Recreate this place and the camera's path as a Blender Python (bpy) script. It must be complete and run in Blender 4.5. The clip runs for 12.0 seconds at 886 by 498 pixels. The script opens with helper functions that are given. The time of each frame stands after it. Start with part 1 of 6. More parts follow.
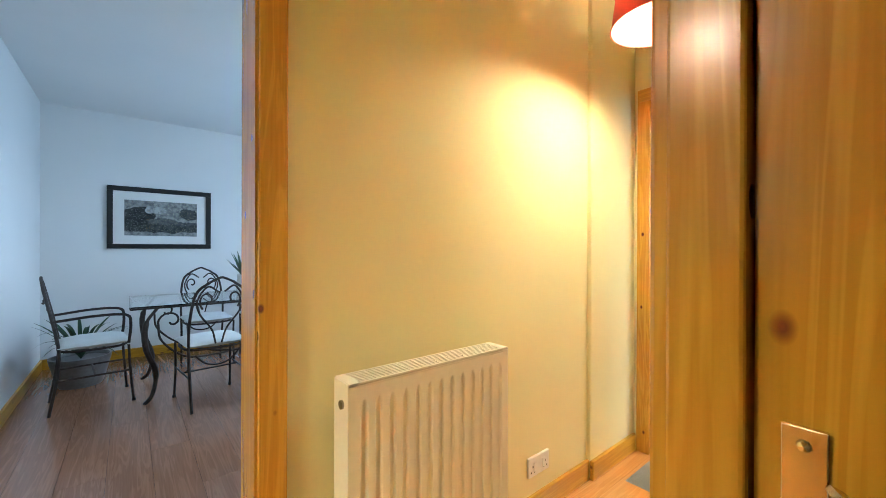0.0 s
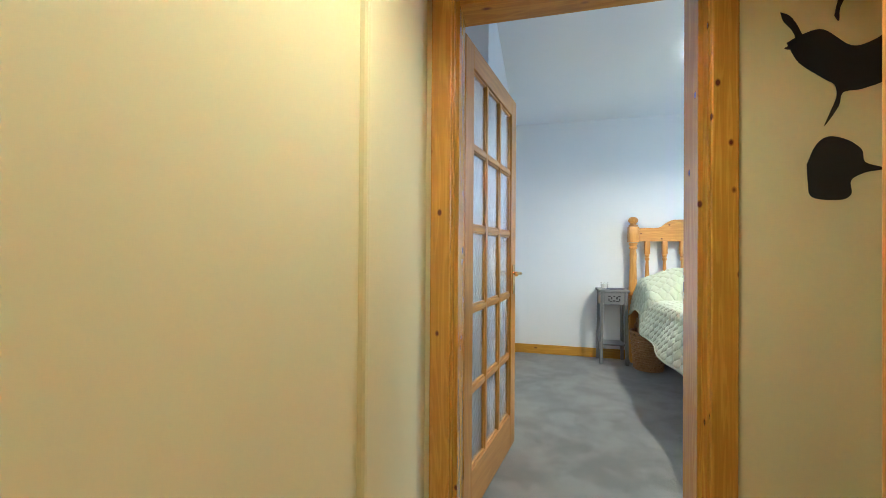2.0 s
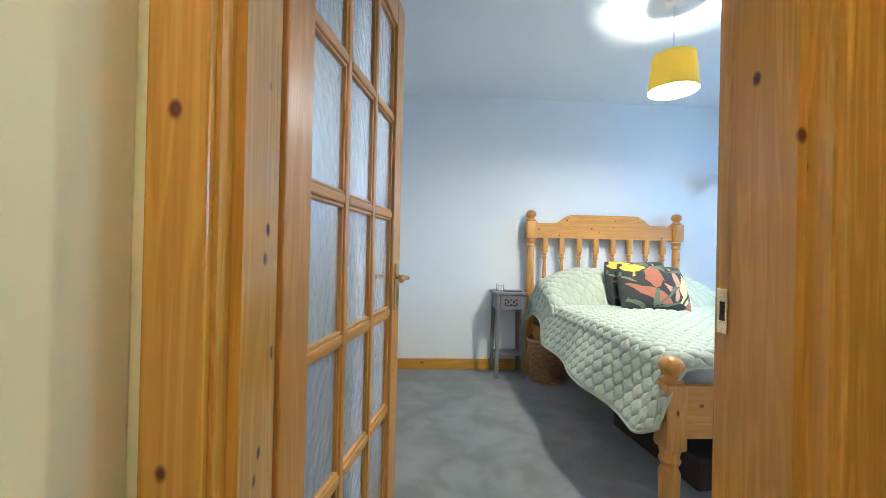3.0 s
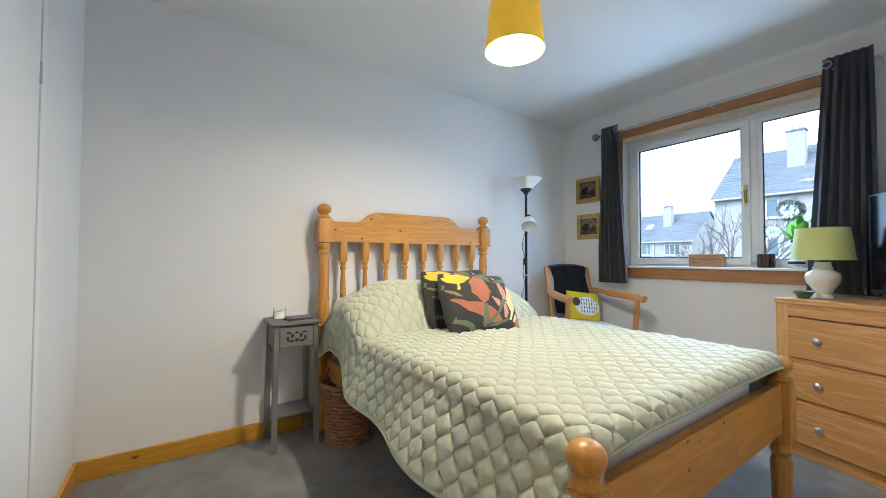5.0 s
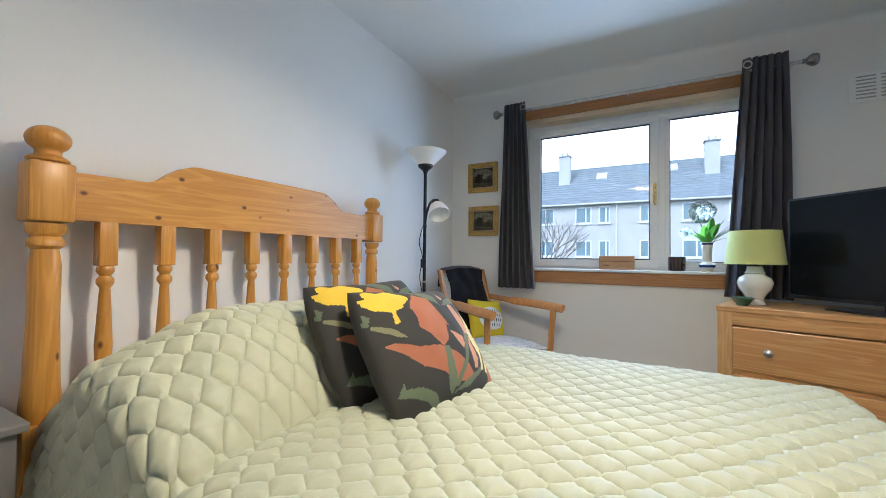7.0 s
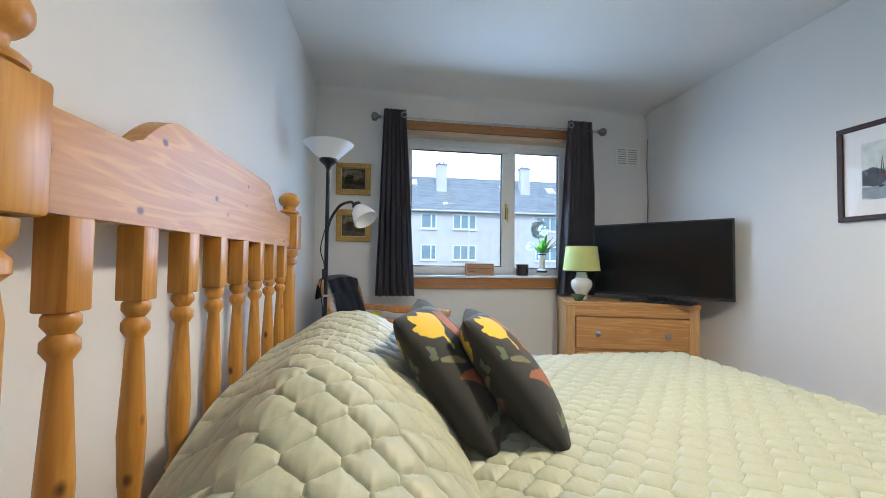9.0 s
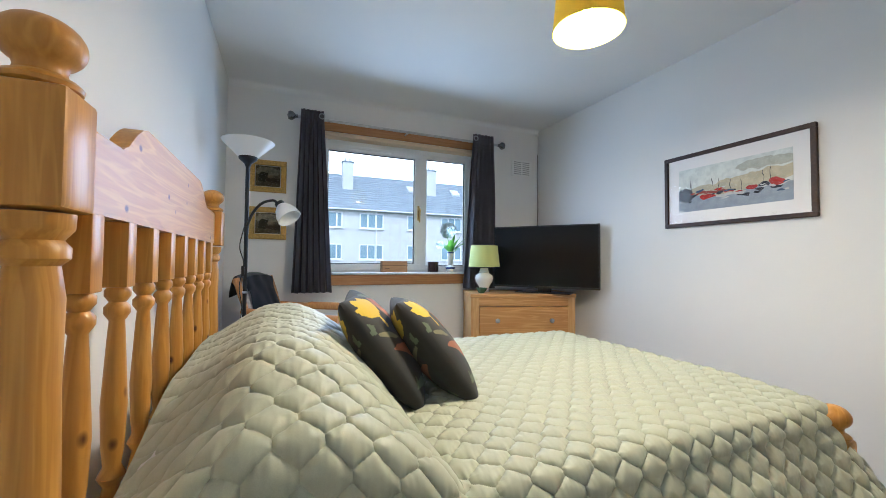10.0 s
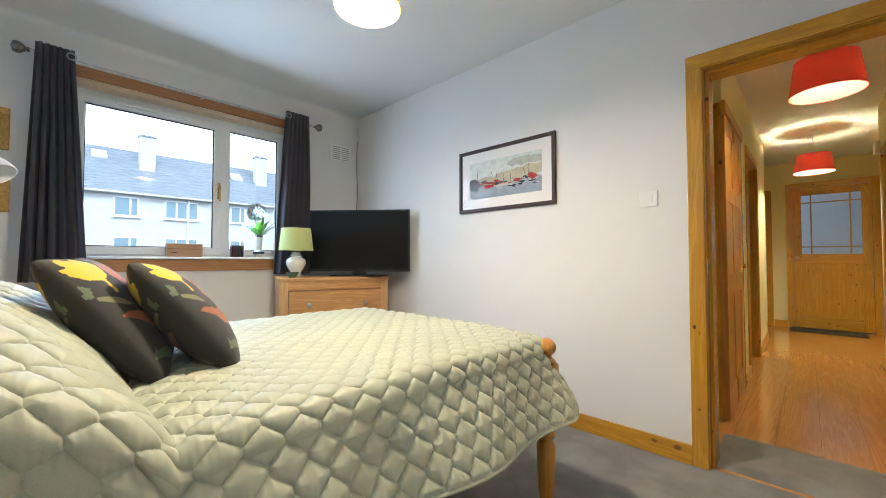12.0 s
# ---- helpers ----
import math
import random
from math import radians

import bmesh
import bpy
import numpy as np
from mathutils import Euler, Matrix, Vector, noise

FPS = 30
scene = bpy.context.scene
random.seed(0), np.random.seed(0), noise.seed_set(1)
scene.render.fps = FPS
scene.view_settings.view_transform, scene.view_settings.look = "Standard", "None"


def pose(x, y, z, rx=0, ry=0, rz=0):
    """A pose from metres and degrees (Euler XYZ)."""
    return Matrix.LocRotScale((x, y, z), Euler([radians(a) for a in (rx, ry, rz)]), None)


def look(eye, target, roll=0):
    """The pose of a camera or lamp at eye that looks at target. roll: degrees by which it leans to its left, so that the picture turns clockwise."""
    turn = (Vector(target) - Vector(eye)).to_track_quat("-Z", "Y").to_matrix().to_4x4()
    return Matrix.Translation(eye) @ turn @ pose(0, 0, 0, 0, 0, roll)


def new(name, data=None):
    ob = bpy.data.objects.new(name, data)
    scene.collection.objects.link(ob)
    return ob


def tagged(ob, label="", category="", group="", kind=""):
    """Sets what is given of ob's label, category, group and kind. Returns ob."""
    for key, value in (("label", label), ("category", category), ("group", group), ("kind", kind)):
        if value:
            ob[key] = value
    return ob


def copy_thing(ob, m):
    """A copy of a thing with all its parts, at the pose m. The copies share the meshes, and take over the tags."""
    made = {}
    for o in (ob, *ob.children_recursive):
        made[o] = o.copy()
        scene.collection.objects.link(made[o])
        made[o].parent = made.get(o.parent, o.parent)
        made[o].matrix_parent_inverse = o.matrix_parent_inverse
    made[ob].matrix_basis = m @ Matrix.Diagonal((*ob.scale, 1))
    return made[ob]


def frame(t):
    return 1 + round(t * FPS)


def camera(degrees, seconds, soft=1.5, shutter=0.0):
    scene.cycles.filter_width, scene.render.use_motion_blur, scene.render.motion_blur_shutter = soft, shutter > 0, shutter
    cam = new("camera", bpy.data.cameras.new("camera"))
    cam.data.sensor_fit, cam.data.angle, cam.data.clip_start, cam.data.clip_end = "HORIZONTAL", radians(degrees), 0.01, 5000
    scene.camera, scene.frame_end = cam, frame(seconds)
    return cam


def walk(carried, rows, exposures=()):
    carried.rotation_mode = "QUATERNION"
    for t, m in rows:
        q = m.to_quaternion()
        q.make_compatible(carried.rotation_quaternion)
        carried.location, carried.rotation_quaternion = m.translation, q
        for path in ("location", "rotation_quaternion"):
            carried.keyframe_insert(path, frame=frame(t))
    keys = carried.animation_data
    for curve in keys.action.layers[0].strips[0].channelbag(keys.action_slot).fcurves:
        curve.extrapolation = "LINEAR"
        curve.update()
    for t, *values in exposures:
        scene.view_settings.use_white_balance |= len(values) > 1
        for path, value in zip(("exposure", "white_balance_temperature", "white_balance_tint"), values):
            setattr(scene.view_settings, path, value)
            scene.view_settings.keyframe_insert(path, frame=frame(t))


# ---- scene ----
cam = camera(98.5, 12.0, soft=0.8)
PATH = [
    (0, (0.661, 0.919, 1.185), (1.931, 2.464, 1.181), 0.2),
    (0.3, (0.754, 1.083, 1.186), (2.065, 2.593, 1.173), -0.1),
    (0.5, (0.826, 1.196, 1.16), (2.196, 2.653, 1.157), 0.4),
    (1, (1.04, 1.38, 1.146), (2.592, 2.642, 1.147), 0.3),
    (1.5, (1.293, 1.492, 1.155), (3.112, 2.323, 1.142), 0.2),
    (2, (1.671, 1.566, 1.134), (3.613, 2.041, 1.146), 0.4),
    (2.5, (2.104, 1.6, 1.128), (4.099, 1.751, 1.141), 0.3),
    (3, (2.506, 1.608, 1.112), (4.503, 1.49, 1.12), 1.3),
    (3.5, (2.825, 1.596, 1.095), (4.770, 1.13, 1.11), 0.8),
    (5.3, (3.54, 1.327, 1.138), (5.11, 0.089, 1.191), 0.4),
    (5.5, (3.631, 1.285, 1.134), (5.142, -0.025, 1.186), 0.6),
    (6, (3.926, 1.183, 1.143), (5.245, -0.319, 1.193), 0.5),
    (6.5, (4.253, 1.044, 1.141), (5.378, -0.608, 1.196), 0.5),
    (7, (4.528, 0.994, 1.156), (5.479, -0.765, 1.197), 0.6),
    (8.8, (5.53, 1.038, 1.201), (5.323, -0.951, 1.255), 0.5),
    (9, (5.547, 1.065, 1.195), (5.238, -0.91, 1.257), 0.7),
    (9.5, (5.627, 1.185, 1.197), (5.086, -0.739, 1.262), 0.6),
    (10, (5.678, 1.277, 1.176), (4.901, -0.564, 1.241), 0.5),
    (10.5, (5.671, 1.341, 1.138), (4.702, -0.407, 1.204), 0.3),
    (11, (5.663, 1.363, 1.109), (4.532, -0.286, 1.173), 0.2),
    (11.5, (5.607, 1.399, 1.072), (4.331, -0.139, 1.136), 0.2),
    (12, (5.5, 1.433, 1.053), (4.054, 0.052, 1.109), 0.0),
]
EXPOSURES = [(0.0, 0.86, 5300, 5), (0.8, 0.40, 4850, 2), (1.6, 0.05, 4600, 2), (2.4, -0.04, 4350, 3), (3.0, -0.10, 4350, 4), (3.6, -0.36, 4950, 9), (5.3, -0.42, 5050, 9), (6.0, -0.44, 5050, 9), (6.5, -0.55, 5050, 10), (7.0, -0.64, 5100, 10), (9.0, -0.64, 5100, 10), (10.5, -0.50, 5050, 10), (11.5, -0.36, 5200, 10), (12.0, -0.28, 5350, 10)]
walk(cam, [(t, look(eye, target, roll)) for t, eye, target, roll in PATH], EXPOSURES)

# ---- light ----
world = bpy.data.worlds.new("overcast_sky")
scene.world = world
world.use_nodes = True
wn = world.node_tree
sky = wn.nodes.new("ShaderNodeTexSky")
sky.sky_type, sky.sun_disc = "NISHITA", False
sky.sun_elevation, sky.sun_rotation = radians(43), radians(-19)
sky.air_density, sky.dust_density = 1.0, 4.0
wn.links.new(sky.outputs[0], wn.nodes["Background"].inputs[0])
wn.nodes["Background"].inputs[1].default_value = 0.15


def lamp(name, kind, place, power, colour, size=0.05, size_y=None, target=None):
    data = bpy.data.lights.new(name, kind)
    data.energy, data.color = power, colour
    if kind == "AREA":
        data.shape, data.size, data.size_y = "RECTANGLE", size, size_y or size
    elif kind == "SUN":
        data.angle = size
    else:
        data.shadow_soft_size = size
    ob = new(name, data)
    ob.matrix_world = look(place, target) if target else Matrix.Translation(place)
    return ob


DAY, WARM = (0.68, 0.84, 1.0), (1.0, 0.765, 0.475)
lamp("sun", "SUN", (4, -10, 20), 2.4, (0.97, 0.98, 1.0), radians(14), target=(4 - 2.1, -10 - 6.0, 14))
lamp("window_daylight", "AREA", (4.70, -1.93, 1.66), 29, DAY, 1.08, 0.90, (4.68, -0.93, 1.34))
# daylight for the dining room from an unseen window, side assumed
lamp("dining_daylight", "AREA", (2.90, 4.2, 1.6), 19, (0.55, 0.76, 1.0), 1.8, 1.2, (0.5, 4.2, 1.3))
lamp("bedroom_bulb", "POINT", (4.622, 0.176, 2.112), 196, WARM, 0.06)
lamp("hall_bulb", "POINT", (2.25, 1.535, 2.185), 50, (1.0, 0.87, 0.46), 0.10)
lamp("hall_bulb_far", "POINT", (-0.77, 1.505, 2.217), 155, (1.0, 0.86, 0.46), 0.06)
# added fill inside the closed landing, whitens the front door's glass
lamp("landing_daylight", "AREA", (-3.5, 0.2, 2.0), 12, DAY, 0.8, 0.8, (-3.6, 1.6, 1.2))


# ---- materials ----
def node_mat(name):
    m = bpy.data.materials.new(name)
    m.use_nodes = True
    t = m.node_tree
    return m, t, t.nodes["Principled BSDF"]


def add(t, kind, operation="", data_type="", blend_type="", vector_type="", **values):
    n = t.nodes.new("ShaderNode" + kind)
    if operation:
        n.operation = operation
    if data_type:
        n.data_type = data_type
    if blend_type:
        n.blend_type = blend_type
    if vector_type:
        n.vector_type = vector_type
    for key, value in values.items():
        n.inputs[key].default_value = value
    return n


def coords(t, scale, spread=True):
    """Object coordinates, scaled, shifted by a number of each object's own."""
    tc, mp = add(t, "TexCoord"), add(t, "Mapping")
    mp.inputs["Scale"].default_value = scale
    t.links.new(tc.outputs["Object"], mp.inputs["Vector"])
    if spread:
        info, mul = add(t, "ObjectInfo"), add(t, "Math", operation="MULTIPLY")
        mul.inputs[1].default_value = 37.0
        t.links.new(info.outputs["Random"], mul.inputs[0])
        t.links.new(mul.outputs[0], mp.inputs["Location"])
    return mp.outputs[0]


def ramp(t, source, stops):
    r = add(t, "ValToRGB")
    while len(r.color_ramp.elements) < len(stops):
        r.color_ramp.elements.new(0.5)
    for e, (at, c) in zip(r.color_ramp.elements, stops):
        e.position, e.color = at, (*c, 1) if len(c) == 3 else c
    t.links.new(source, r.inputs[0])
    return r.outputs[0]


def mix(t, factor, a, b, blend="MIX"):
    m = add(t, "Mix", data_type="RGBA", blend_type=blend)
    for socket, v in ((m.inputs[0], factor), (m.inputs[6], a), (m.inputs[7], b)):
        if hasattr(v, "is_linked"):
            t.links.new(v, socket)
        else:
            socket.default_value = v if isinstance(v, float) else (*v, 1)
    return m.outputs[2]


def bump(t, p, height, strength, distance=0.002):
    b = add(t, "Bump", Strength=strength, Distance=distance)
    t.links.new(height, b.inputs["Height"])
    t.links.new(b.outputs[0], p.inputs["Normal"])


def paint(name, colour, rough=0.6, grain=60, uneven=0.05, relief=0.15):
    m, t, p = node_mat(name)
    big = add(t, "TexNoise", Scale=1.3, Detail=4.0)
    fine = add(t, "TexNoise", Scale=float(grain), Detail=3.0)
    for n in (big, fine):
        t.links.new(coords(t, (1, 1, 1)), n.inputs["Vector"])
    dark = tuple(c * (1 - 2 * uneven) for c in colour)
    t.links.new(ramp(t, big.outputs[0], [(0.3, dark), (0.7, colour)]), p.inputs["Base Color"])
    p.inputs["Roughness"].default_value = rough
    bump(t, p, fine.outputs[0], relief)
    return m


def wood(name, light, dark, axis="z", rough=0.35, knots=0.5, knot_colour=(0.13, 0.045, 0.012), coat=0.25, size=(12.0, 6.5, 0.17, 0.07)):
    """Varnished pine: long grain along one axis, rings, and dark knots here and there."""
    m, t, p = node_mat(name)
    k = "xyz".index(axis)
    along = [16.0, 16.0, 16.0]
    along[k] = 1.1
    fine = [150.0, 150.0, 150.0]
    fine[k] = 4.0
    rings = add(t, "TexNoise", Scale=1.0, Detail=3.0, Distortion=1.2)
    t.links.new(coords(t, along), rings.inputs["Vector"])
    wave = add(t, "Math", operation="MULTIPLY")
    wave.inputs[1].default_value = 34.0
    sine = add(t, "Math", operation="SINE")
    t.links.new(rings.outputs[0], wave.inputs[0])
    t.links.new(wave.outputs[0], sine.inputs[0])
    band = ramp(t, sine.outputs[0], [(0.0, (0.25, 0.25, 0.25)), (1.0, (1, 1, 1))])
    base = mix(t, band, dark, light)
    grain = add(t, "TexNoise", Scale=1.0, Detail=2.0)
    t.links.new(coords(t, fine), grain.inputs["Vector"])
    base = mix(t, 0.35, base, ramp(t, grain.outputs[0], [(0.3, dark), (0.65, light)]))
    if knots:
        stretch = [size[0]] * 3
        stretch[k] = size[1]
        cells = add(t, "TexVoronoi", Scale=1.0)
        t.links.new(coords(t, stretch), cells.inputs["Vector"])
        near = add(t, "MapRange", **{"From Min": size[2], "From Max": size[3]})
        t.links.new(cells.outputs["Distance"], near.inputs[0])
        gate = add(t, "Math", operation="GREATER_THAN")
        gate.inputs[1].default_value = 1 - knots
        t.links.new(cells.outputs["Color"], gate.inputs[0])
        both = add(t, "Math", operation="MULTIPLY")
        t.links.new(near.outputs[0], both.inputs[0])
        t.links.new(gate.outputs[0], both.inputs[1])
        base = mix(t, both.outputs[0], base, knot_colour)
    t.links.new(base, p.inputs["Base Color"])
    p.inputs["Roughness"].default_value = rough
    p.inputs["Coat Weight"].default_value = coat
    p.inputs["Coat Roughness"].default_value = 0.18
    bump(t, p, grain.outputs[0], 0.12, 0.001)
    return m


def plain(name, colour, rough=0.5, metal=0.0, coat=0.0, speck=0.06, scale=40.0):
    m, t, p = node_mat(name)
    n = add(t, "TexNoise", Scale=scale, Detail=3.0)
    t.links.new(coords(t, (1, 1, 1)), n.inputs["Vector"])
    dark = tuple(c * (1 - 3 * speck) for c in colour)
    t.links.new(ramp(t, n.outputs[0], [(0.35, dark), (0.65, colour)]), p.inputs["Base Color"])
    p.inputs["Roughness"].default_value, p.inputs["Metallic"].default_value = rough, metal
    p.inputs["Coat Weight"].default_value = coat
    return m


def fabric(name, colour, rough=0.85, weave=400.0, sheen=0.2, uneven=0.08, big=3.0, crumple=0.0):
    m, t, p = node_mat(name)
    w = add(t, "TexNoise", Scale=weave, Detail=1.0)
    b = add(t, "TexNoise", Scale=big, Detail=4.0)
    for n in (w, b):
        t.links.new(coords(t, (1, 1, 1)), n.inputs["Vector"])
    dark = tuple(c * (1 - 3 * uneven) for c in colour)
    base = ramp(t, b.outputs[0], [(0.3, dark), (0.7, colour)])
    t.links.new(mix(t, 0.25, base, ramp(t, w.outputs[0], [(0.3, tuple(c * 0.5 for c in colour)), (0.7, colour)])), p.inputs["Base Color"])
    p.inputs["Roughness"].default_value = rough
    p.inputs["Sheen Weight"].default_value = sheen
    bump(t, p, w.outputs[0], 0.2, 0.001)
    if crumple:
        c = add(t, "TexNoise", Scale=48.0, Detail=4.0, Distortion=0.6)
        t.links.new(coords(t, (1, 0.45, 1)), c.inputs["Vector"])
        bump(t, p, c.outputs[0], crumple, 0.006)
    return m


def glass(name, tint=(1, 1, 1), rough=0.0, pattern=0.0):
    m, t, p = node_mat(name)
    p.inputs["Base Color"].default_value = (*tint, 1)
    p.inputs["Roughness"].default_value = rough
    p.inputs["Transmission Weight"].default_value = 1.0
    p.inputs["IOR"].default_value = 1.45
    if pattern:
        v = add(t, "TexVoronoi", Scale=38.0)
        t.links.new(coords(t, (1, 1, 1)), v.inputs["Vector"])
        bump(t, p, v.outputs["Distance"], pattern, 0.004)
    return m


def shade_mat(name, colour, through_colour, share=0.22):
    m, t, p = node_mat(name)
    p.inputs["Base Color"].default_value = (*colour, 1)
    p.inputs["Roughness"].default_value = 0.8
    tr = add(t, "BsdfTranslucent")
    tr.inputs[0].default_value = (*through_colour, 1)
    weave = add(t, "TexNoise", Scale=300.0)
    t.links.new(coords(t, (1, 1, 1)), weave.inputs["Vector"])
    bump(t, p, weave.outputs[0], 0.15, 0.001)
    mx = add(t, "MixShader")
    mx.inputs[0].default_value = share
    t.links.new(p.outputs[0], mx.inputs[1])
    t.links.new(tr.outputs[0], mx.inputs[2])
    t.links.new(mx.outputs[0], t.nodes["Material Output"].inputs[0])
    return m


def glow(name, colour, strength):
    m, t, p = node_mat(name)
    p.inputs["Base Color"].default_value = (*colour, 1)
    p.inputs["Emission Color"].default_value = (*colour, 1)
    p.inputs["Emission Strength"].default_value = strength
    return m


def carpet_mat():
    m, t, p = node_mat("grey_carpet")
    patch = add(t, "TexNoise", Scale=5.6, Detail=4.0, Distortion=0.3)
    big = add(t, "TexNoise", Scale=1.4, Detail=2.0)
    pile = add(t, "TexNoise", Scale=260.0, Detail=2.0)
    for n in (patch, big, pile):
        t.links.new(coords(t, (1, 1, 1)), n.inputs["Vector"])
    a = ramp(t, patch.outputs[0], [(0.38, (0.13, 0.125, 0.118)), (0.62, (0.27, 0.265, 0.25))])
    b = ramp(t, big.outputs[0], [(0.35, (0.15, 0.147, 0.14)), (0.65, (0.23, 0.225, 0.215))])
    c = ramp(t, pile.outputs[0], [(0.3, (0.09, 0.09, 0.088)), (0.7, (0.28, 0.275, 0.265))])
    t.links.new(mix(t, 0.25, mix(t, 0.3, a, b), c), p.inputs["Base Color"])
    p.inputs["Roughness"].default_value = 0.95
    p.inputs["Sheen Weight"].default_value = 0.3
    bump(t, p, pile.outputs[0], 0.6, 0.004)
    return m


def print_mat(name, ground, spots, wobble=0.02, rough=0.8, noise_scale=9.0, mottle=0.0):
    """Cloth or paper with printed patches: each spot is centre x, z, half axes, lean in degrees and colour, in the thing's own x and z."""
    m, t, p = node_mat(name)
    tc = add(t, "TexCoord")
    n = add(t, "TexNoise", Scale=noise_scale, Detail=2.0)
    t.links.new(tc.outputs["Object"], n.inputs["Vector"])
    off = add(t, "VectorMath", operation="MULTIPLY_ADD")
    off.inputs[1].default_value = (wobble * 4,) * 3
    t.links.new(n.outputs[1], off.inputs[0])
    t.links.new(tc.outputs["Object"], off.inputs[2])
    base = ground
    for cx, cz, rx, rz, lean, colour in spots:
        mp = add(t, "Mapping", vector_type="TEXTURE")
        mp.inputs["Location"].default_value = (cx + wobble * 2, 0, cz + wobble * 2)
        mp.inputs["Rotation"].default_value = (0, radians(lean), 0)
        mp.inputs["Scale"].default_value = (rx, 1000.0, rz)
        t.links.new(off.outputs[0], mp.inputs["Vector"])
        ln = add(t, "VectorMath", operation="LENGTH")
        t.links.new(mp.outputs[0], ln.inputs[0])
        inside = add(t, "MapRange", **{"From Min": 1.03, "From Max": 0.97})
        t.links.new(ln.outputs["Value"], inside.inputs[0])
        base = mix(t, inside.outputs[0], base, colour)
    if mottle:                                  # brush marks
        wash = add(t, "TexNoise", Scale=34.0, Detail=5.0)
        t.links.new(tc.outputs["Object"], wash.inputs["Vector"])
        base = mix(t, mottle, base, ramp(t, wash.outputs[0], [(0.35, (0.25, 0.25, 0.27)), (0.62, (1.0, 0.98, 0.94))]), "MULTIPLY")
    weave = add(t, "TexNoise", Scale=350.0)
    t.links.new(tc.outputs["Object"], weave.inputs["Vector"])
    t.links.new(mix(t, 0.15, base, mix(t, weave.outputs[0], (0.0, 0.0, 0.0), base)), p.inputs["Base Color"])
    p.inputs["Roughness"].default_value = rough
    p.inputs["Specular IOR Level"].default_value = 0.15
    bump(t, p, weave.outputs[0], 0.15, 0.001)
    return m


WALL = paint("white_wall_paint", (0.80, 0.79, 0.77), 0.65, 70, 0.02, 0.12)
WALL_DINING = paint("pale_dining_paint", (0.78, 0.78, 0.77), 0.65, 70, 0.02, 0.1)
CEILING = paint("ceiling_paint", (0.80, 0.80, 0.79), 0.75, 50, 0.02, 0.1)
CREAM = paint("cream_hall_paint", (0.80, 0.72, 0.40), 0.6, 70, 0.03, 0.12)
PINE_Z = wood("varnished_pine_upright", (0.61, 0.335, 0.024), (0.44, 0.205, 0.009), "z", 0.24, 0.8, (0.12, 0.035, 0.010), 0.5, (14.0, 9.0, 0.13, 0.07))
PINE_X = wood("varnished_pine_x", (0.61, 0.335, 0.024), (0.44, 0.205, 0.009), "x", 0.3, 0.5, (0.17, 0.06, 0.016), 0.15, (18.0, 9.0, 0.22, 0.08))
PINE_Y = wood("varnished_pine_y", (0.61, 0.335, 0.024), (0.44, 0.205, 0.009), "y", 0.3, 0.5, (0.17, 0.06, 0.016), 0.15, (18.0, 9.0, 0.22, 0.08))
DOOR_Z = wood("glazed_door_pine", (0.56, 0.285, 0.045), (0.42, 0.185, 0.022), "z", 0.35, 0.35)
DOOR_X = wood("glazed_door_pine_rail", (0.56, 0.285, 0.045), (0.42, 0.185, 0.022), "x", 0.35, 0.25)
BED_Z = wood("bed_pine_upright", (0.59, 0.300, 0.048), (0.44, 0.190, 0.024), "z", 0.38, 0.5, (0.10, 0.03, 0.010), 0.10, (18.0, 10.0, 0.17, 0.08))
BED_Y = wood("bed_pine_rail", (0.59, 0.300, 0.048), (0.44, 0.190, 0.024), "y", 0.42, 0.55, (0.12, 0.038, 0.012), 0.05, (18.0, 13.0, 0.17, 0.08))
BED_X = wood("bed_pine_side", (0.59, 0.300, 0.048), (0.44, 0.190, 0.024), "x", 0.3, 0.4)
CHEST_X = wood("chest_pine", (0.64, 0.375, 0.14), (0.44, 0.205, 0.055), "x", 0.4, 0.2, (0.25, 0.10, 0.03), 0.15)
CHEST_Z = wood("chest_pine_side", (0.66, 0.42, 0.18), (0.52, 0.29, 0.10), "z", 0.4, 0.2, (0.25, 0.10, 0.03), 0.15)
CHAIR_WOOD = wood("armchair_beech", (0.55, 0.27, 0.08), (0.42, 0.18, 0.05), "z", 0.35, 0.0)
LAMINATE = wood("beech_laminate", (0.62, 0.30, 0.085), (0.50, 0.22, 0.052), "x", 0.16, 0.0, coat=0.5)
LAMINATE_Y = wood("dining_laminate", (0.36, 0.165, 0.085), (0.25, 0.105, 0.05), "y", 0.2, 0.0, coat=0.4)
SILL_WOOD = wood("window_trim_oak", (0.46, 0.23, 0.085), (0.34, 0.15, 0.05), "x", 0.4, 0.0)
WHITE_GLOSS = paint("white_gloss_paint", (0.80, 0.80, 0.78), 0.35, 40, 0.02, 0.06)
UPVC = plain("white_upvc", (0.84, 0.85, 0.86), 0.3, speck=0.01)
RUBBER = plain("black_gasket", (0.02, 0.02, 0.022), 0.6)
BRASS = plain("polished_brass", (0.80, 0.60, 0.25), 0.22, 1.0)
PALE_BRASS = plain("worn_pale_brass", (0.86, 0.74, 0.46), 0.25, 1.0)
DARK_STEEL = plain("dark_steel", (0.30, 0.29, 0.28), 0.25, 1.0)
CHROME = plain("brushed_steel", (0.62, 0.62, 0.62), 0.28, 1.0)
RAD_WHITE = plain("radiator_enamel", (0.83, 0.80, 0.72), 0.3, speck=0.01)
# near black: paints the shade in holes and slots, also floor joints and marks
DARK_SLOT = plain("dark_slot", (0.02, 0.02, 0.02), 0.9)
WHITE_PLASTIC = plain("white_plastic", (0.82, 0.82, 0.80), 0.35, speck=0.01)
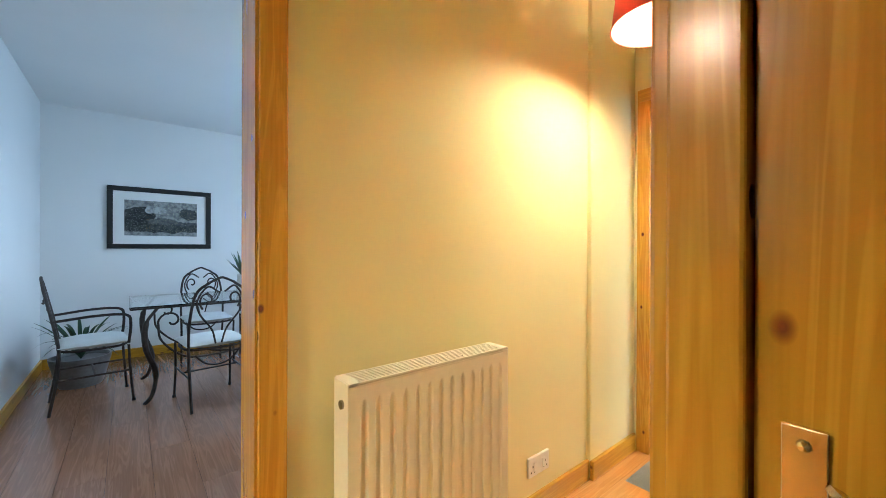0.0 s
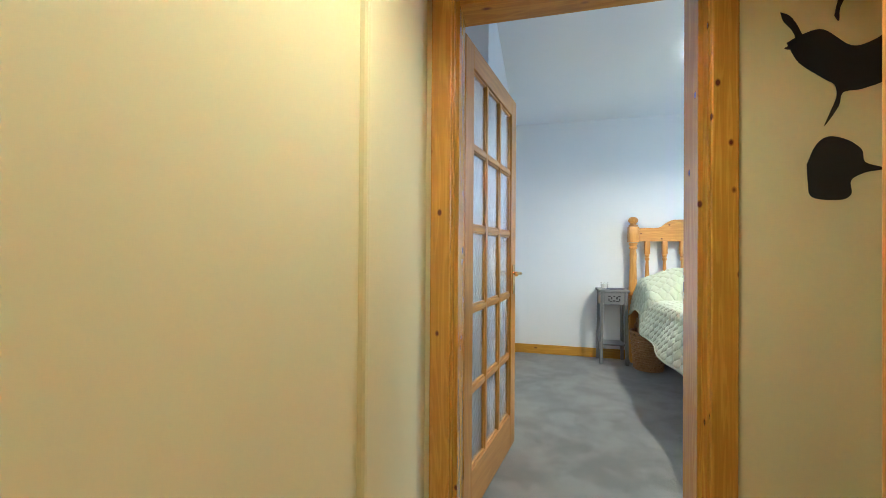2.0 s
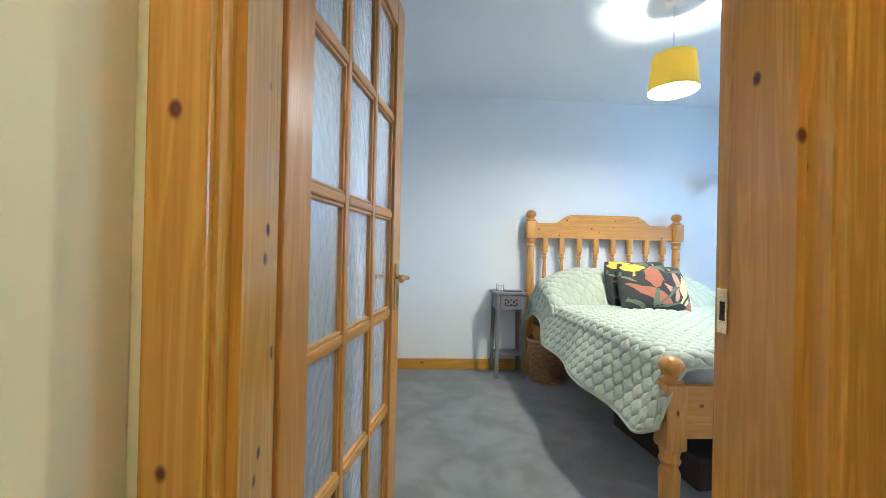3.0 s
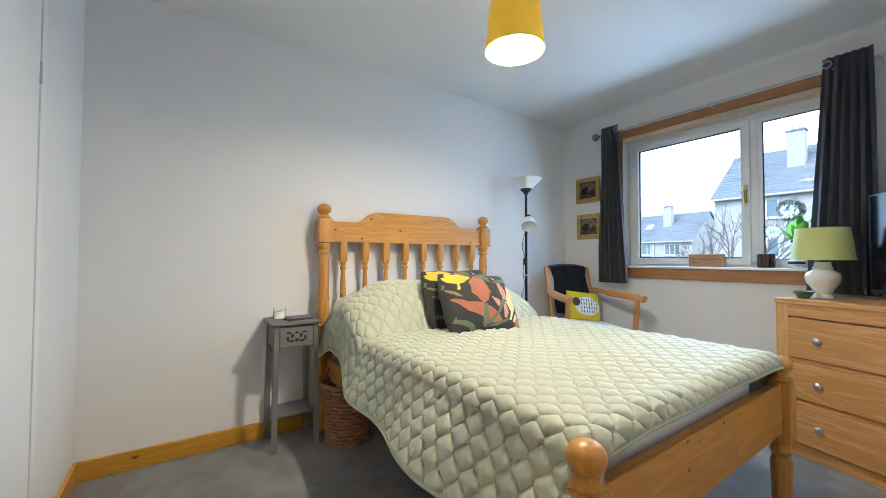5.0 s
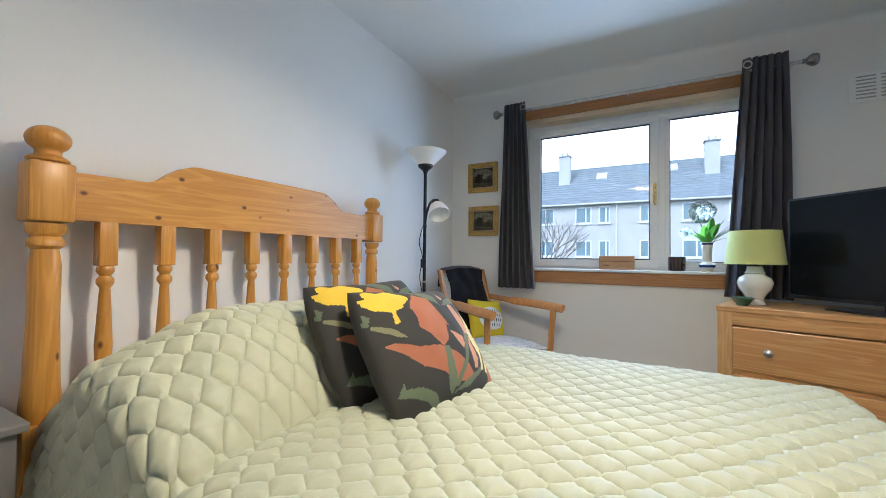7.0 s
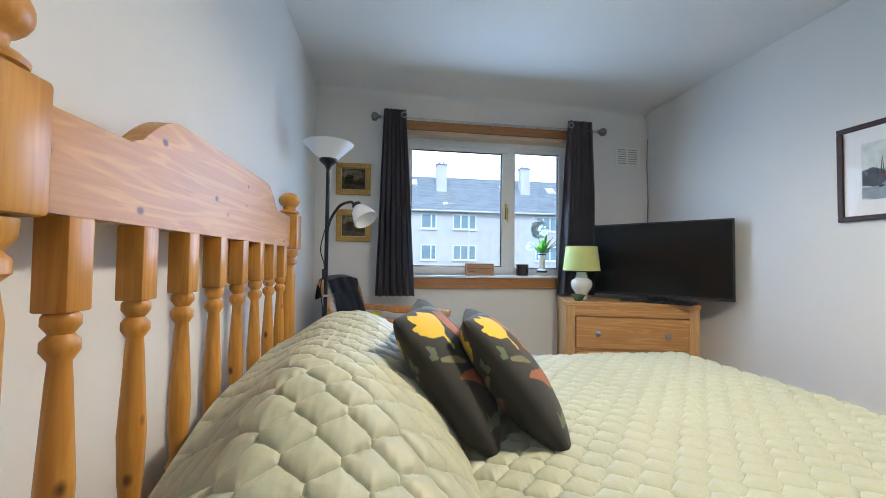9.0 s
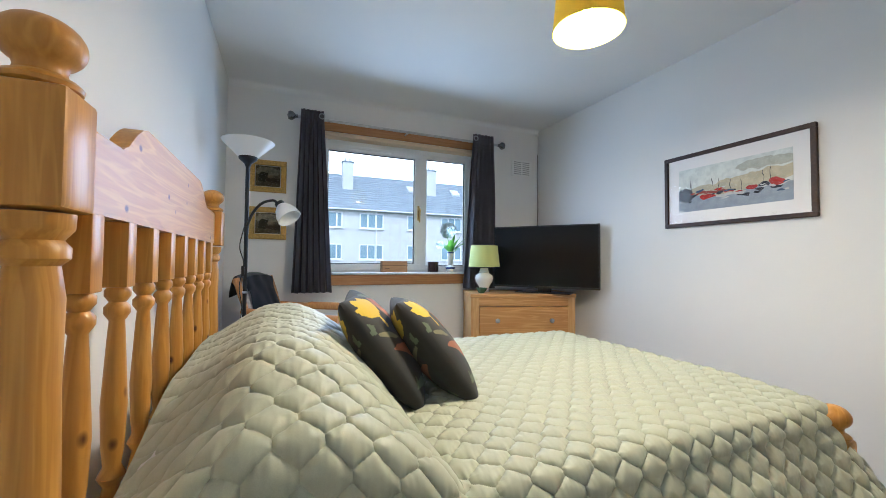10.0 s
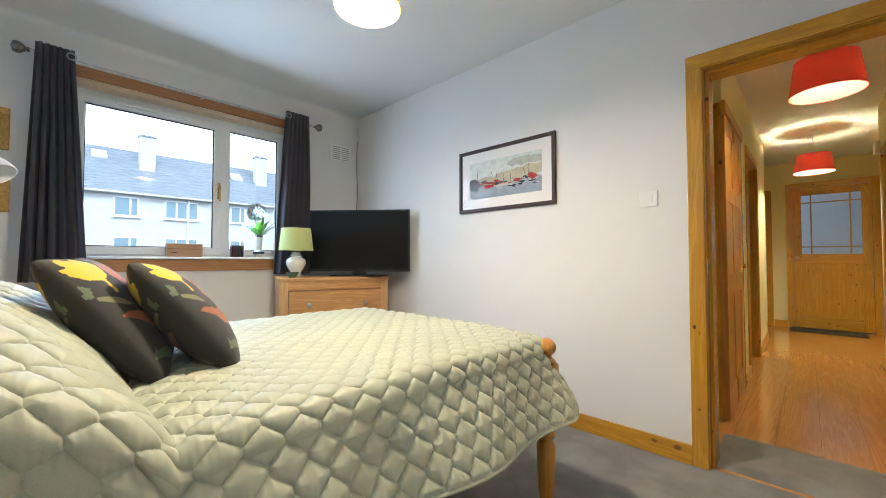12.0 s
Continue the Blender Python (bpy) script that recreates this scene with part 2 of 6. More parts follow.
BLACK_METAL = plain("black_metal", (0.02, 0.02, 0.022), 0.4, 0.3)
BLACK_PLASTIC = plain("black_plastic", (0.012, 0.012, 0.013), 0.3)
SCREEN = plain("dark_screen", (0.008, 0.009, 0.010), 0.12, speck=0.0)
SCREEN.node_tree.nodes["Principled BSDF"].inputs["Specular IOR Level"].default_value = 0.22
IRON = plain("wrought_iron", (0.06, 0.045, 0.038), 0.5, 0.6, speck=0.12)
GREY_PAINT = paint("grey_furniture_paint", (0.20, 0.195, 0.19), 0.5, 90, 0.06)
CARPET = carpet_mat()
CURTAIN = fabric("charcoal_curtain_cloth", (0.160, 0.146, 0.166), 0.75, 500, 0.3, 0.05)
QUILT = fabric("sage_quilt_satin", (0.51, 0.53, 0.385), 0.48, 600, 0.2, 0.03, 3.0, 0.05)
# thread darker than the real one: shade of seams and needle holes as colour
STITCH_SHADE = fabric("stitch_shade_olive", (0.26, 0.25, 0.15), 0.7, 600, 0.1, 0.05)
SHEET = fabric("white_sheet", (0.80, 0.79, 0.78), 0.8, 500, 0.1, 0.02)
CREAM_CLOTH = fabric("cream_seat_cloth", (0.74, 0.73, 0.70), 0.85, 300, 0.2, 0.04)
PALE_SEAT = fabric("pale_patterned_seat", (0.58, 0.56, 0.55), 0.85, 60, 0.2, 0.12, 30.0)
NAVY = fabric("navy_throw", (0.012, 0.013, 0.022), 0.95, 250, 0.4, 0.1)
WICKER = wood("wicker_cane", (0.42, 0.22, 0.09), (0.24, 0.11, 0.04), "z", 0.55, 0.0, coat=0.0)
GLASS = glass("window_glass")
PICTURE_GLASS = glass("picture_glass")
PICTURE_GLASS.node_tree.nodes["Principled BSDF"].inputs["IOR"].default_value = 1.2
OBSCURE = glass("obscured_glass", (0.93, 0.96, 0.98), 0.25, 0.18)
CERAMIC = plain("cream_ceramic", (0.78, 0.75, 0.68), 0.15, coat=0.5, speck=0.01)
GREEN_CERAMIC = plain("green_ceramic", (0.06, 0.13, 0.07), 0.2, coat=0.4)
LEAF = shade_mat("leaf_green", (0.09, 0.24, 0.05), (0.22, 0.46, 0.06), 0.35)
DARK_LEAF = plain("dark_leaf", (0.03, 0.075, 0.028), 0.5, speck=0.12, scale=20)
PETAL = shade_mat("white_petal", (0.84, 0.87, 0.85), (0.80, 0.86, 0.84), 0.5)
GOLD = plain("gilt_frame", (0.52, 0.33, 0.08), 0.42, 0.35, speck=0.12, scale=80)
MAT_BOARD = paint("cream_mount_board", (0.75, 0.71, 0.66), 0.8, 200, 0.01, 0.05)
BROWN_FRAME = wood("dark_frame_wood", (0.055, 0.026, 0.015), (0.03, 0.014, 0.008), "y", 0.5, 0.0, coat=0.0)
BLACK_FRAME = plain("black_frame", (0.012, 0.011, 0.012), 0.35)
BOX_WOOD = wood("pale_box_wood", (0.44, 0.25, 0.115), (0.34, 0.175, 0.075), "x", 0.6, 0.0, coat=0.0)
YELLOW_SHADE = shade_mat("yellow_lampshade_cloth", (0.82, 0.66, 0.06), (0.85, 0.70, 0.06), 0.13)
RED_SHADE = shade_mat("red_lampshade_cloth", (0.50, 0.075, 0.05), (0.70, 0.17, 0.09), 0.13)
LIME_SHADE = fabric("lime_lampshade_cloth", (0.60, 0.64, 0.22), 0.8, 500, 0.1, 0.02)
OPAL = plain("opal_white_glass", (0.85, 0.85, 0.86), 0.3, speck=0.0)
BULB = glow("bulb_glow", (1.0, 0.85, 0.6), 30.0)


# ---- mesh helpers ----
def part(name, bm, material, parent=None, label="", smooth=False):
    me = bpy.data.meshes.new(name)
    bmesh.ops.recalc_face_normals(bm, faces=bm.faces)
    if smooth:
        for f in bm.faces:
            f.smooth = True
    bm.to_mesh(me)
    bm.free()
    me.materials.append(material)
    ob = new(name, me)
    if smooth:
        me.set_sharp_from_angle(angle=radians(40))
    ob.parent = parent
    return tagged(ob, label) if label else ob


def thing(name, place, label, category, group=""):
    ob = new(name)
    ob.empty_display_size = 0.1
    ob.matrix_basis = place
    return tagged(ob, label, category, group)


def put_box(bm, x0, x1, y0, y1, z0, z1, bevel=0.0, turn=None):
    """Adds one block, its edges eased by bevel."""
    m = Matrix.Translation(((x0 + x1) / 2, (y0 + y1) / 2, (z0 + z1) / 2)) @ Matrix.Diagonal((abs(x1 - x0), abs(y1 - y0), abs(z1 - z0), 1))
    made = bmesh.ops.create_cube(bm, size=1, matrix=(turn @ m) if turn else m)["verts"]
    if bevel:
        edges = list({e for v in made for e in v.link_edges})
        bmesh.ops.bevel(bm, geom=edges, offset=bevel, segments=2, profile=0.5, affect="EDGES")
    return bm


def block(*sizes, bevel=0.0):
    return put_box(bmesh.new(), *sizes, bevel=bevel)


def put_lathe(bm, profile, centre=(0, 0, 0), steps=24, turn=None):
    """Turns a list of (radius, height) about the upright axis."""
    rings = []
    c = Vector(centre)
    for r, z in profile:
        ring = []
        for i in range(steps):
            a = 2 * math.pi * i / steps
            p = Vector((r * math.cos(a), r * math.sin(a), z))
            ring.append(bm.verts.new(c + (turn @ p if turn else p)))
        rings.append(ring)
    for a, b in zip(rings, rings[1:]):
        for i in range(steps):
            j = (i + 1) % steps
            bm.faces.new((a[i], a[j], b[j], b[i]))
    (ra, _), (rb, _) = profile[0], profile[-1]
    if min(ra, rb) > 0.02 and abs(ra - rb) < 0.006:      # a hollow wall, closed on itself
        for i in range(steps):
            j = (i + 1) % steps
            bm.faces.new((rings[-1][i], rings[-1][j], rings[0][j], rings[0][i]))
    else:
        for ring in (rings[0], rings[-1]):
            bm.faces.new(ring)
    return bm


def lathe(profile, centre=(0, 0, 0), steps=24, turn=None):
    return put_lathe(bmesh.new(), profile, centre, steps, turn)


def put_tube(bm, points, radius, sides=8, flat=1.0):
    """A rod along points; radius is one number or one for each point."""
    pts = [Vector(p) for p in points]
    radii = radius if isinstance(radius, (list, tuple)) else [radius] * len(pts)
    up, rings = None, []
    for i, p in enumerate(pts):
        d = (pts[min(i + 1, len(pts) - 1)] - pts[max(i - 1, 0)]).normalized()
        if up is None:
            up = d.orthogonal().normalized()
        side = d.cross(up).normalized()
        up = side.cross(d).normalized()
        rings.append([bm.verts.new(p + radii[i] * (math.cos(2 * math.pi * k / sides) * side + flat * math.sin(2 * math.pi * k / sides) * up)) for k in range(sides)])
    for a, b in zip(rings, rings[1:]):
        for k in range(sides):
            j = (k + 1) % sides
            bm.faces.new((a[k], a[j], b[j], b[k]))
    bm.faces.new(rings[0])
    bm.faces.new(rings[-1])
    return bm


def tube(points, radius, sides=8, flat=1.0):
    return put_tube(bmesh.new(), points, radius, sides, flat)


def arc(points, n=8):
    """A smooth run of points through the given ones."""
    p = [Vector(v) for v in points]
    p = [2 * p[0] - p[1], *p, 2 * p[-1] - p[-2]]
    out = []
    for i in range(1, len(p) - 2):
        for k in range(n):
            t = k / n
            out.append(0.5 * (2 * p[i] + (p[i + 1] - p[i - 1]) * t + (2 * p[i - 1] - 5 * p[i] + 4 * p[i + 1] - p[i + 2]) * t * t + (3 * p[i] - p[i - 1] - 3 * p[i + 1] + p[i + 2]) * t ** 3))
    return out + [p[-2]]


def plate(outline, depth, axis="y"):
    """A flat board with the outline given as (across, up), depth thick: across lies along x for axis y, and along y for axis x."""
    bm = bmesh.new()
    def at(u, w, d):
        return (u, d, w) if axis == "y" else (d, u, w)
    a = [bm.verts.new(at(u, w, 0)) for u, w in outline]
    b = [bm.verts.new(at(u, w, depth)) for u, w in outline]
    bm.faces.new(a)
    bm.faces.new(b[::-1])
    for i in range(len(a)):
        j = (i + 1) % len(a)
        bm.faces.new((a[i], a[j], b[j], b[i]))
    return bm


def grid(nu, nv, place):
    """A sheet of nu by nv cells; place(u, v) gives each corner for u and v from 0 to 1."""
    bm = bmesh.new()
    rows = [[bm.verts.new(place(i / nu, j / nv)) for j in range(nv + 1)] for i in range(nu + 1)]
    for i in range(nu):
        for j in range(nv):
            bm.faces.new((rows[i][j], rows[i + 1][j], rows[i + 1][j + 1], rows[i][j + 1]))
    return bm


def moved(bm, m):
    bm.transform(m)
    return bm


def setting(name, bm, material, label, category, parent=None):
    ob = part(name, bm, material, parent)
    return tagged(ob, label, category, kind="structure")


def wall_with_hole(axis, at0, at1, u0, u1, z1, holes):
    """A wall at0..at1 thick across its axis, from u0 to u1 along and z1 high, with holes (u0, u1, z0, z1), as butted blocks."""
    bm = bmesh.new()
    def b(ua, ub, za, zb):
        if ub - ua > 1e-4 and zb - za > 1e-4:
            put_box(bm, *((at0, at1, ua, ub) if axis == "x" else (ua, ub, at0, at1)), za, zb)
    u = u0
    for ha, hb, za, zb in sorted(holes):
        b(u, ha, 0, z1)
        b(ha, hb, 0, za)
        b(ha, hb, zb, z1)
        u = hb
    b(u, u1, 0, z1)
    return bm


# ---- structure ----
TOP = 2.575
XW, XE, YS, YN = 3.17, 6.09, -2.065, 1.815      # bedroom faces
HX, HY, HY2 = 2.985, 1.97, 2.20                          # hall's end wall and north wall
D0, D1, DT = 1.064, 1.852, 2.035                 # bedroom doorway

setting("floor", block(XW - 0.03, XE + 0.3, YS - 0.3, 2.2, -0.06, 0), CARPET, "mottled grey cut-pile bedroom carpet", "carpet")
hall_bed = setting("hall_floor", put_box(block(-3.0, XW - 0.03, 0.2, HY + 0.14, -0.08, -0.012), -3.0, -0.2, HY + 0.14, 2.30, -0.08, -0.012), DARK_SLOT, "glossy beech laminate floor in the hall", "floor")
dining_bed = setting("dining_floor", block(-0.2, 3.0, HY + 0.14, 6.4, -0.08, -0.012), DARK_SLOT, "brown laminate floor in the dining room", "floor")
setting("room_floor", block(-0.7, 1.7, -1.3, 0.2, -0.08, 0), CARPET, "grey carpet behind the doorway", "carpet")
setting("ceiling", block(XW - 0.185, XE + 0.3, YS - 0.3, 2.2, TOP, TOP + 0.1), CEILING, "white painted bedroom ceiling", "ceiling")
setting("hall_ceiling", put_box(block(-4.4, XW - 0.185, -1.3, HY + 0.14, TOP, TOP + 0.1), -4.4, -0.2, HY + 0.14, 2.42, TOP, TOP + 0.1), CEILING, "white painted hall ceiling", "ceiling")
setting("dining_ceiling", block(-0.2, 3.2, HY + 0.14, 6.4, TOP, TOP + 0.1), CEILING, "white painted dining room ceiling", "ceiling")

setting("wall_east", block(XE, XE + 0.25, YS - 0.3, 2.2, 0, TOP), WALL, "white painted wall behind the bed", "wall")
setting("wall_south", wall_with_hole("y", YS - 0.30, YS, XW - 0.185, XE, TOP, [(3.92, 5.42, 1.055, 2.275)]), WALL, "white painted window wall", "wall")
bm = block(3.66, XE, YN, 2.2, 0, TOP)
put_box(bm, XW, 3.66, 1.965, 2.2, 0, TOP)
setting("wall_north", bm, WALL, "white painted wall beside the open door", "wall")
bm = wall_with_hole("x", 3.075, XW, YS, 2.2, TOP, [(D0 - 0.03, D1 + 0.03, -0.02, DT + 0.03)])
setting("wall_west", bm, WALL, "white painted bedroom wall with the doorway", "wall")
bm = wall_with_hole("x", HX, 3.075, 0.40, HY + 0.14, TOP, [(D0 - 0.03, D1 + 0.03, -0.02, DT + 0.03)])
setting("wall_hall_end", bm, CREAM, "cream painted hall wall round the bedroom doorway", "wall")
bm = wall_with_hole("y", HY, HY + 0.14, -0.12, HX, TOP, [(0.046, 0.936, -0.02, 2.065)])
put_box(bm, -2.61, -0.12, HY2, HY2 + 0.12, 0, TOP)
put_box(bm, -0.24, -0.12, HY, HY2, 0, TOP)
setting("wall_hall_north", bm, CREAM, "cream painted hall wall with a radiator", "wall")
setting("wall_hall_pier", block(2.49, HX, HY - 0.022, HY + 0.03, 0, TOP, bevel=0.010), CREAM, "shallow cream pier on the hall wall", "wall")
SY = 1.03                                        # hall's south face
bm = wall_with_hole("y", SY - 0.14, SY, -1.04, 2.36, TOP, [(0.11, 1.00, -0.02, 2.065), (1.50, 2.34, -0.02, 2.065)])
put_box(bm, 1.45, 2.36, 0.45, 0.50, 0, TOP)
put_box(bm, 2.34, 2.36, 0.40, SY - 0.14, 0, TOP)
put_box(bm, 1.36, 1.45, 0.40, SY - 0.14, 0, TOP)
setting("wall_hall_south", bm, CREAM, "cream painted hall wall with a cupboard and a doorway", "wall")
setting("wall_alcove", block(2.36, HX, 0.36, 0.40, 0, TOP), CREAM, "cream painted wall of the alcove", "wall")
bm = wall_with_hole("x", -2.73, -2.61, -0.2, HY2 + 0.12, TOP, [(0.30, 0.98, -0.02, 2.12), (1.24, 2.14, -0.02, 2.19)])
setting("wall_hall_west", bm, CREAM, "cream painted wall with the front door", "wall")
bm = block(-1.16, -1.04, -0.2, SY, 0, TOP)
put_box(bm, -2.73, -1.04, -0.32, -0.2, 0, TOP)
setting("wall_hall_return", bm, CREAM, "cream painted return wall of the hall", "wall")
bm = block(-0.7, -0.6, -1.3, SY - 0.14, 0, TOP)
put_box(bm, 1.7, 1.8, -1.3, 0.40, 0, TOP)
put_box(bm, -0.7, 1.8, -1.4, -1.3, 0, TOP)
put_box(bm, 1.0, 1.36, 0.40, 0.45, 0, TOP)
setting("wall_room_behind", bm, WALL, "white walls of the room behind the doorway", "wall")
# assumed landing: a closed box added as backing for the front door's glass
bm = block(-4.3, -4.2, -0.4, 2.4, -0.02, TOP)
put_box(bm, -4.2, -2.73, 2.32, 2.4, -0.02, TOP)
put_box(bm, -4.2, -2.73, -0.4, -0.32, -0.02, TOP)
put_box(bm, -4.3, -2.73, -0.4, 2.4, -0.08, -0.02)
setting("wall_landing", bm, WALL, "pale walls of an assumed landing, added behind the front door's glass", "wall")

bm = block(-0.12, 0, HY + 0.14, 6.2, 0, TOP)
put_box(bm, -0.12, 3.0, 6.2, 6.32, 0, TOP)
setting("wall_dining", bm, WALL_DINING, "pale painted dining room walls", "wall")
setting("wall_dining_east", wall_with_hole("x", 2.9, 3.05, HY + 0.14, 6.2, TOP, [(3.3, 5.1, 0.95, 2.2)]), WALL_DINING, "pale dining room wall with an assumed window, out of sight", "wall")

bm = bmesh.new()
for i in range(7):
    a0, a1 = math.pi / 2 * i / 7, math.pi / 2 * (i + 1) / 7
    r = 0.045
    pts = [(YS + r - r * math.cos(a), TOP - r + r * math.sin(a)) for a in (a0, a1)]
    q = [bm.verts.new((x, y, z)) for y, z in pts for x in (XW, XE)]
    bm.faces.new((q[0], q[1], q[3], q[2]))
setting("trim", bm, CEILING, "shallow plaster cove above the window", "cove")

# baseboards
def board(x0, x1, y0, y1, parent=None):
    along = PINE_X if abs(x1 - x0) > abs(y1 - y0) else PINE_Y
    return setting("baseboard", block(x0, x1, y0, y1, 0, 0.10, bevel=0.004), along, "varnished pine skirting board", "baseboard", parent)

board(XE - 0.018, XE, YS, YN)
board(XW + 0.018, XE - 0.018, YS, YS + 0.018)
board(XW, XW + 0.018, YS + 0.018, 0.985)
board(3.66, 4.46, YN - 0.018, YN)
board(5.40, XE - 0.018, YN - 0.018, YN)
board(0.99, 2.49, HY - 0.02, HY)
board(2.485, HX - 0.02, HY - 0.042, HY - 0.022)
board(-2.59, -0.24, HY2 - 0.02, HY2)
board(-0.24, -0.01, HY - 0.02, HY)
board(2.385, HX - 0.02, 0.40, 0.42)
board(HX - 0.02, HX, 0.42, 0.985)
board(-1.04, 0.03, SY, SY + 0.02)
board(1.08, 1.42, SY, SY + 0.02)
board(0, 0.018, HY + 0.14, 6.2)
board(0.018, 2.9, 6.182, 6.2)
board(-2.61, -2.59, 1.03, 1.19)

# laminate planks
def planks(bed, material, x0, x1, y0, y1, along, wide, long, lift):
    meshes = {}
    n = 0
    u0, u1, v0, v1 = (x0, x1, y0, y1) if along == "x" else (y0, y1, x0, x1)
    v, row = v0, 0
    while v < v1 - 0.005:
        w = min(wide, v1 - v)
        u = u0 - (row * 0.43 * long) % long
        while u < u1 - 0.005:
            a, b = max(u, u0), min(u + long, u1)
            if b - a > 0.01:
                key = (round(b - a, 3), round(w, 3))
                if key not in meshes:
                    l, k = (b - a, w) if along == "x" else (w, b - a)
                    bm = block(0.0006, l - 0.0006, 0.0006, k - 0.0006, -0.012, 0)
                    me = bpy.data.meshes.new("plank")
                    bm.to_mesh(me)
                    bm.free()
                    me.materials.append(material)
                    meshes[key] = me
                ob = new("plank", meshes[key])
                ob.location = (a, v, lift) if along == "x" else (v, a, lift)
                ob.parent = bed
            u += long
        v += w
        row += 1

# doorway trim
def trim(name, bm, material, label):
    return setting(name, bm, material, label, "door frame")

LINE = "varnished knotty pine door frame"
# bedroom doorway: lining, stops and architraves
for y0, y1 in ((D0 - 0.03, D0), (D1, D1 + 0.03)):
    trim("trim", block(HX - 0.004, XW + 0.004, y0, y1, 0, DT), PINE_Z, LINE)
trim("trim", block(HX - 0.004, XW + 0.004, D0 - 0.03, D1 + 0.03, DT, DT + 0.03), PINE_Y, LINE)
for y0, y1 in ((D0, D0 + 0.014), (D1 - 0.014, D1)):
    trim("trim", block(HX + 0.03, XW - 0.045, y0, y1, 0, DT), PINE_Z, LINE)
trim("trim", block(HX + 0.03, XW - 0.045, D0 + 0.014, D1 - 0.014, DT - 0.014, DT), PINE_Y, LINE)
for x0, x1 in ((HX - 0.018, HX), (XW, XW + 0.018)):
    for y0, y1 in ((D0 - 0.078, D0 - 0.006), (D1 + 0.006, D1 + 0.078)):
        trim("trim", block(x0, x1, y0, y1, 0, DT + 0.006, bevel=0.004), PINE_Z, LINE)
    trim("trim", block(x0, x1, D0 - 0.078, D1 + 0.078, DT + 0.006, DT + 0.078, bevel=0.004), PINE_Y, LINE)
# dining and south doorways, cut through walls along x
for x0, x1, ya, yb in ((0.076, 0.906, HY, HY + 0.14), (0.14, 0.97, SY - 0.14, SY)):
    for xa, xb in ((x0 - 0.03, x0), (x1, x1 + 0.03)):
        if ya < HY and xa == x1:                # rebated for the door
            trim("trim", block(xa, xb, SY - 0.044, yb + 0.004, 0, 2.035, bevel=0.003), PINE_Z, LINE)
            trim("trim", block(xa + 0.016, xb, ya - 0.004, SY - 0.046, 0, 2.035), PINE_Z, LINE)
        else:
            trim("trim", block(xa, xb, ya - 0.004, yb + 0.004, 0, 2.035), PINE_Z, LINE)
    trim("trim", block(x0 - 0.03, x1 + 0.03, ya - 0.004, yb + 0.004, 2.035, 2.065), PINE_X, LINE)
    for y0, y1 in ((ya - 0.018, ya), (yb, yb + 0.018)):
        for xa, xb in ((x0 - 0.078, x0 - 0.006), (x1 + 0.006, x1 + 0.078)):
            trim("trim", block(xa, xb, y0, y1, 0, 2.041, bevel=0.004), PINE_Z, LINE)
        trim("trim", block(x0 - 0.078, x1 + 0.078, y0, y1, 2.041, 2.113, bevel=0.004), PINE_X, LINE)
# far side doorway and front door frame on the west wall
for y0, y1, h in ((0.30, 0.98, 2.12), (1.24, 2.14, 2.19)):
    for ya, yb in ((y0 - 0.045, y0 + 0.03), (y1 - 0.03, y1 + 0.045)):
        trim("trim", block(-2.74, -2.592, ya, yb, 0, h), PINE_Z, LINE)
    trim("trim", block(-2.74, -2.592, y0 - 0.045, y1 + 0.045, h - 0.03, h + 0.05), PINE_Y, LINE)

# ---- window ----
win = tagged(thing("window_1", Matrix.Translation((4.67, -2.17, 1.07)), "white plastic window with two panes over a pine sill", "window"), kind="structure")
WX, WY, WZ = 4.67, -2.17, 1.07
def wpart(name, material, x0, x1, y0, y1, z0, z1, label="", bevel=0.004, parent=None):
    return part(name, block(x0 - WX, x1 - WX, y0 - WY, y1 - WY, z0 - WZ, z1 - WZ, bevel=bevel), material, parent or win, label)

FY0, FY1 = -2.235, -2.165
wpart("window_frame", UPVC, 3.925, 5.415, FY0, FY1, 1.075, 1.11)
wpart("window_frame", UPVC, 3.925, 5.415, FY0, FY1, 2.195, 2.24)
wpart("window_frame", UPVC, 5.378, 5.415, FY0, FY1, 1.11, 2.195)
wpart("window_frame", UPVC, 3.925, 3.955, FY0, FY1, 1.11, 2.195)
wpart("mullion", UPVC, 4.425, 4.470, FY0, FY1, 1.11, 2.195)
def sash(x0, x1, z0, z1, gx0, gx1, gz0, gz1, y0, y1):
    s = wpart("sash", UPVC, x0, x1, y0, y1, z0, gz0, "white opening sash")
    for a, b, c, d in ((x0, x1, gz1, z1), (x0, gx0, gz0, gz1), (gx1, x1, gz0, gz1)):
        wpart("sash_bar", UPVC, a, b, y0, y1, c, d, parent=s)
    g = 0.006
    for a, b, c, d in ((gx0, gx1, gz0, gz0 + g), (gx0, gx1, gz1 - g, gz1), (gx0, gx0 + g, gz0, gz1), (gx1 - g, gx1, gz0, gz1)):
        wpart("gasket", RUBBER, a, b, (y0 + y1) / 2, (y0 + y1) / 2 + 0.008, c, d, parent=s, bevel=0)
    pane = wpart("pane", GLASS, gx0 - 0.005, gx1 + 0.005, (y0 + y1) / 2 - 0.012, (y0 + y1) / 2 - 0.006, gz0 - 0.005, gz1 + 0.005, parent=s, bevel=0)
    pane.visible_shadow = False

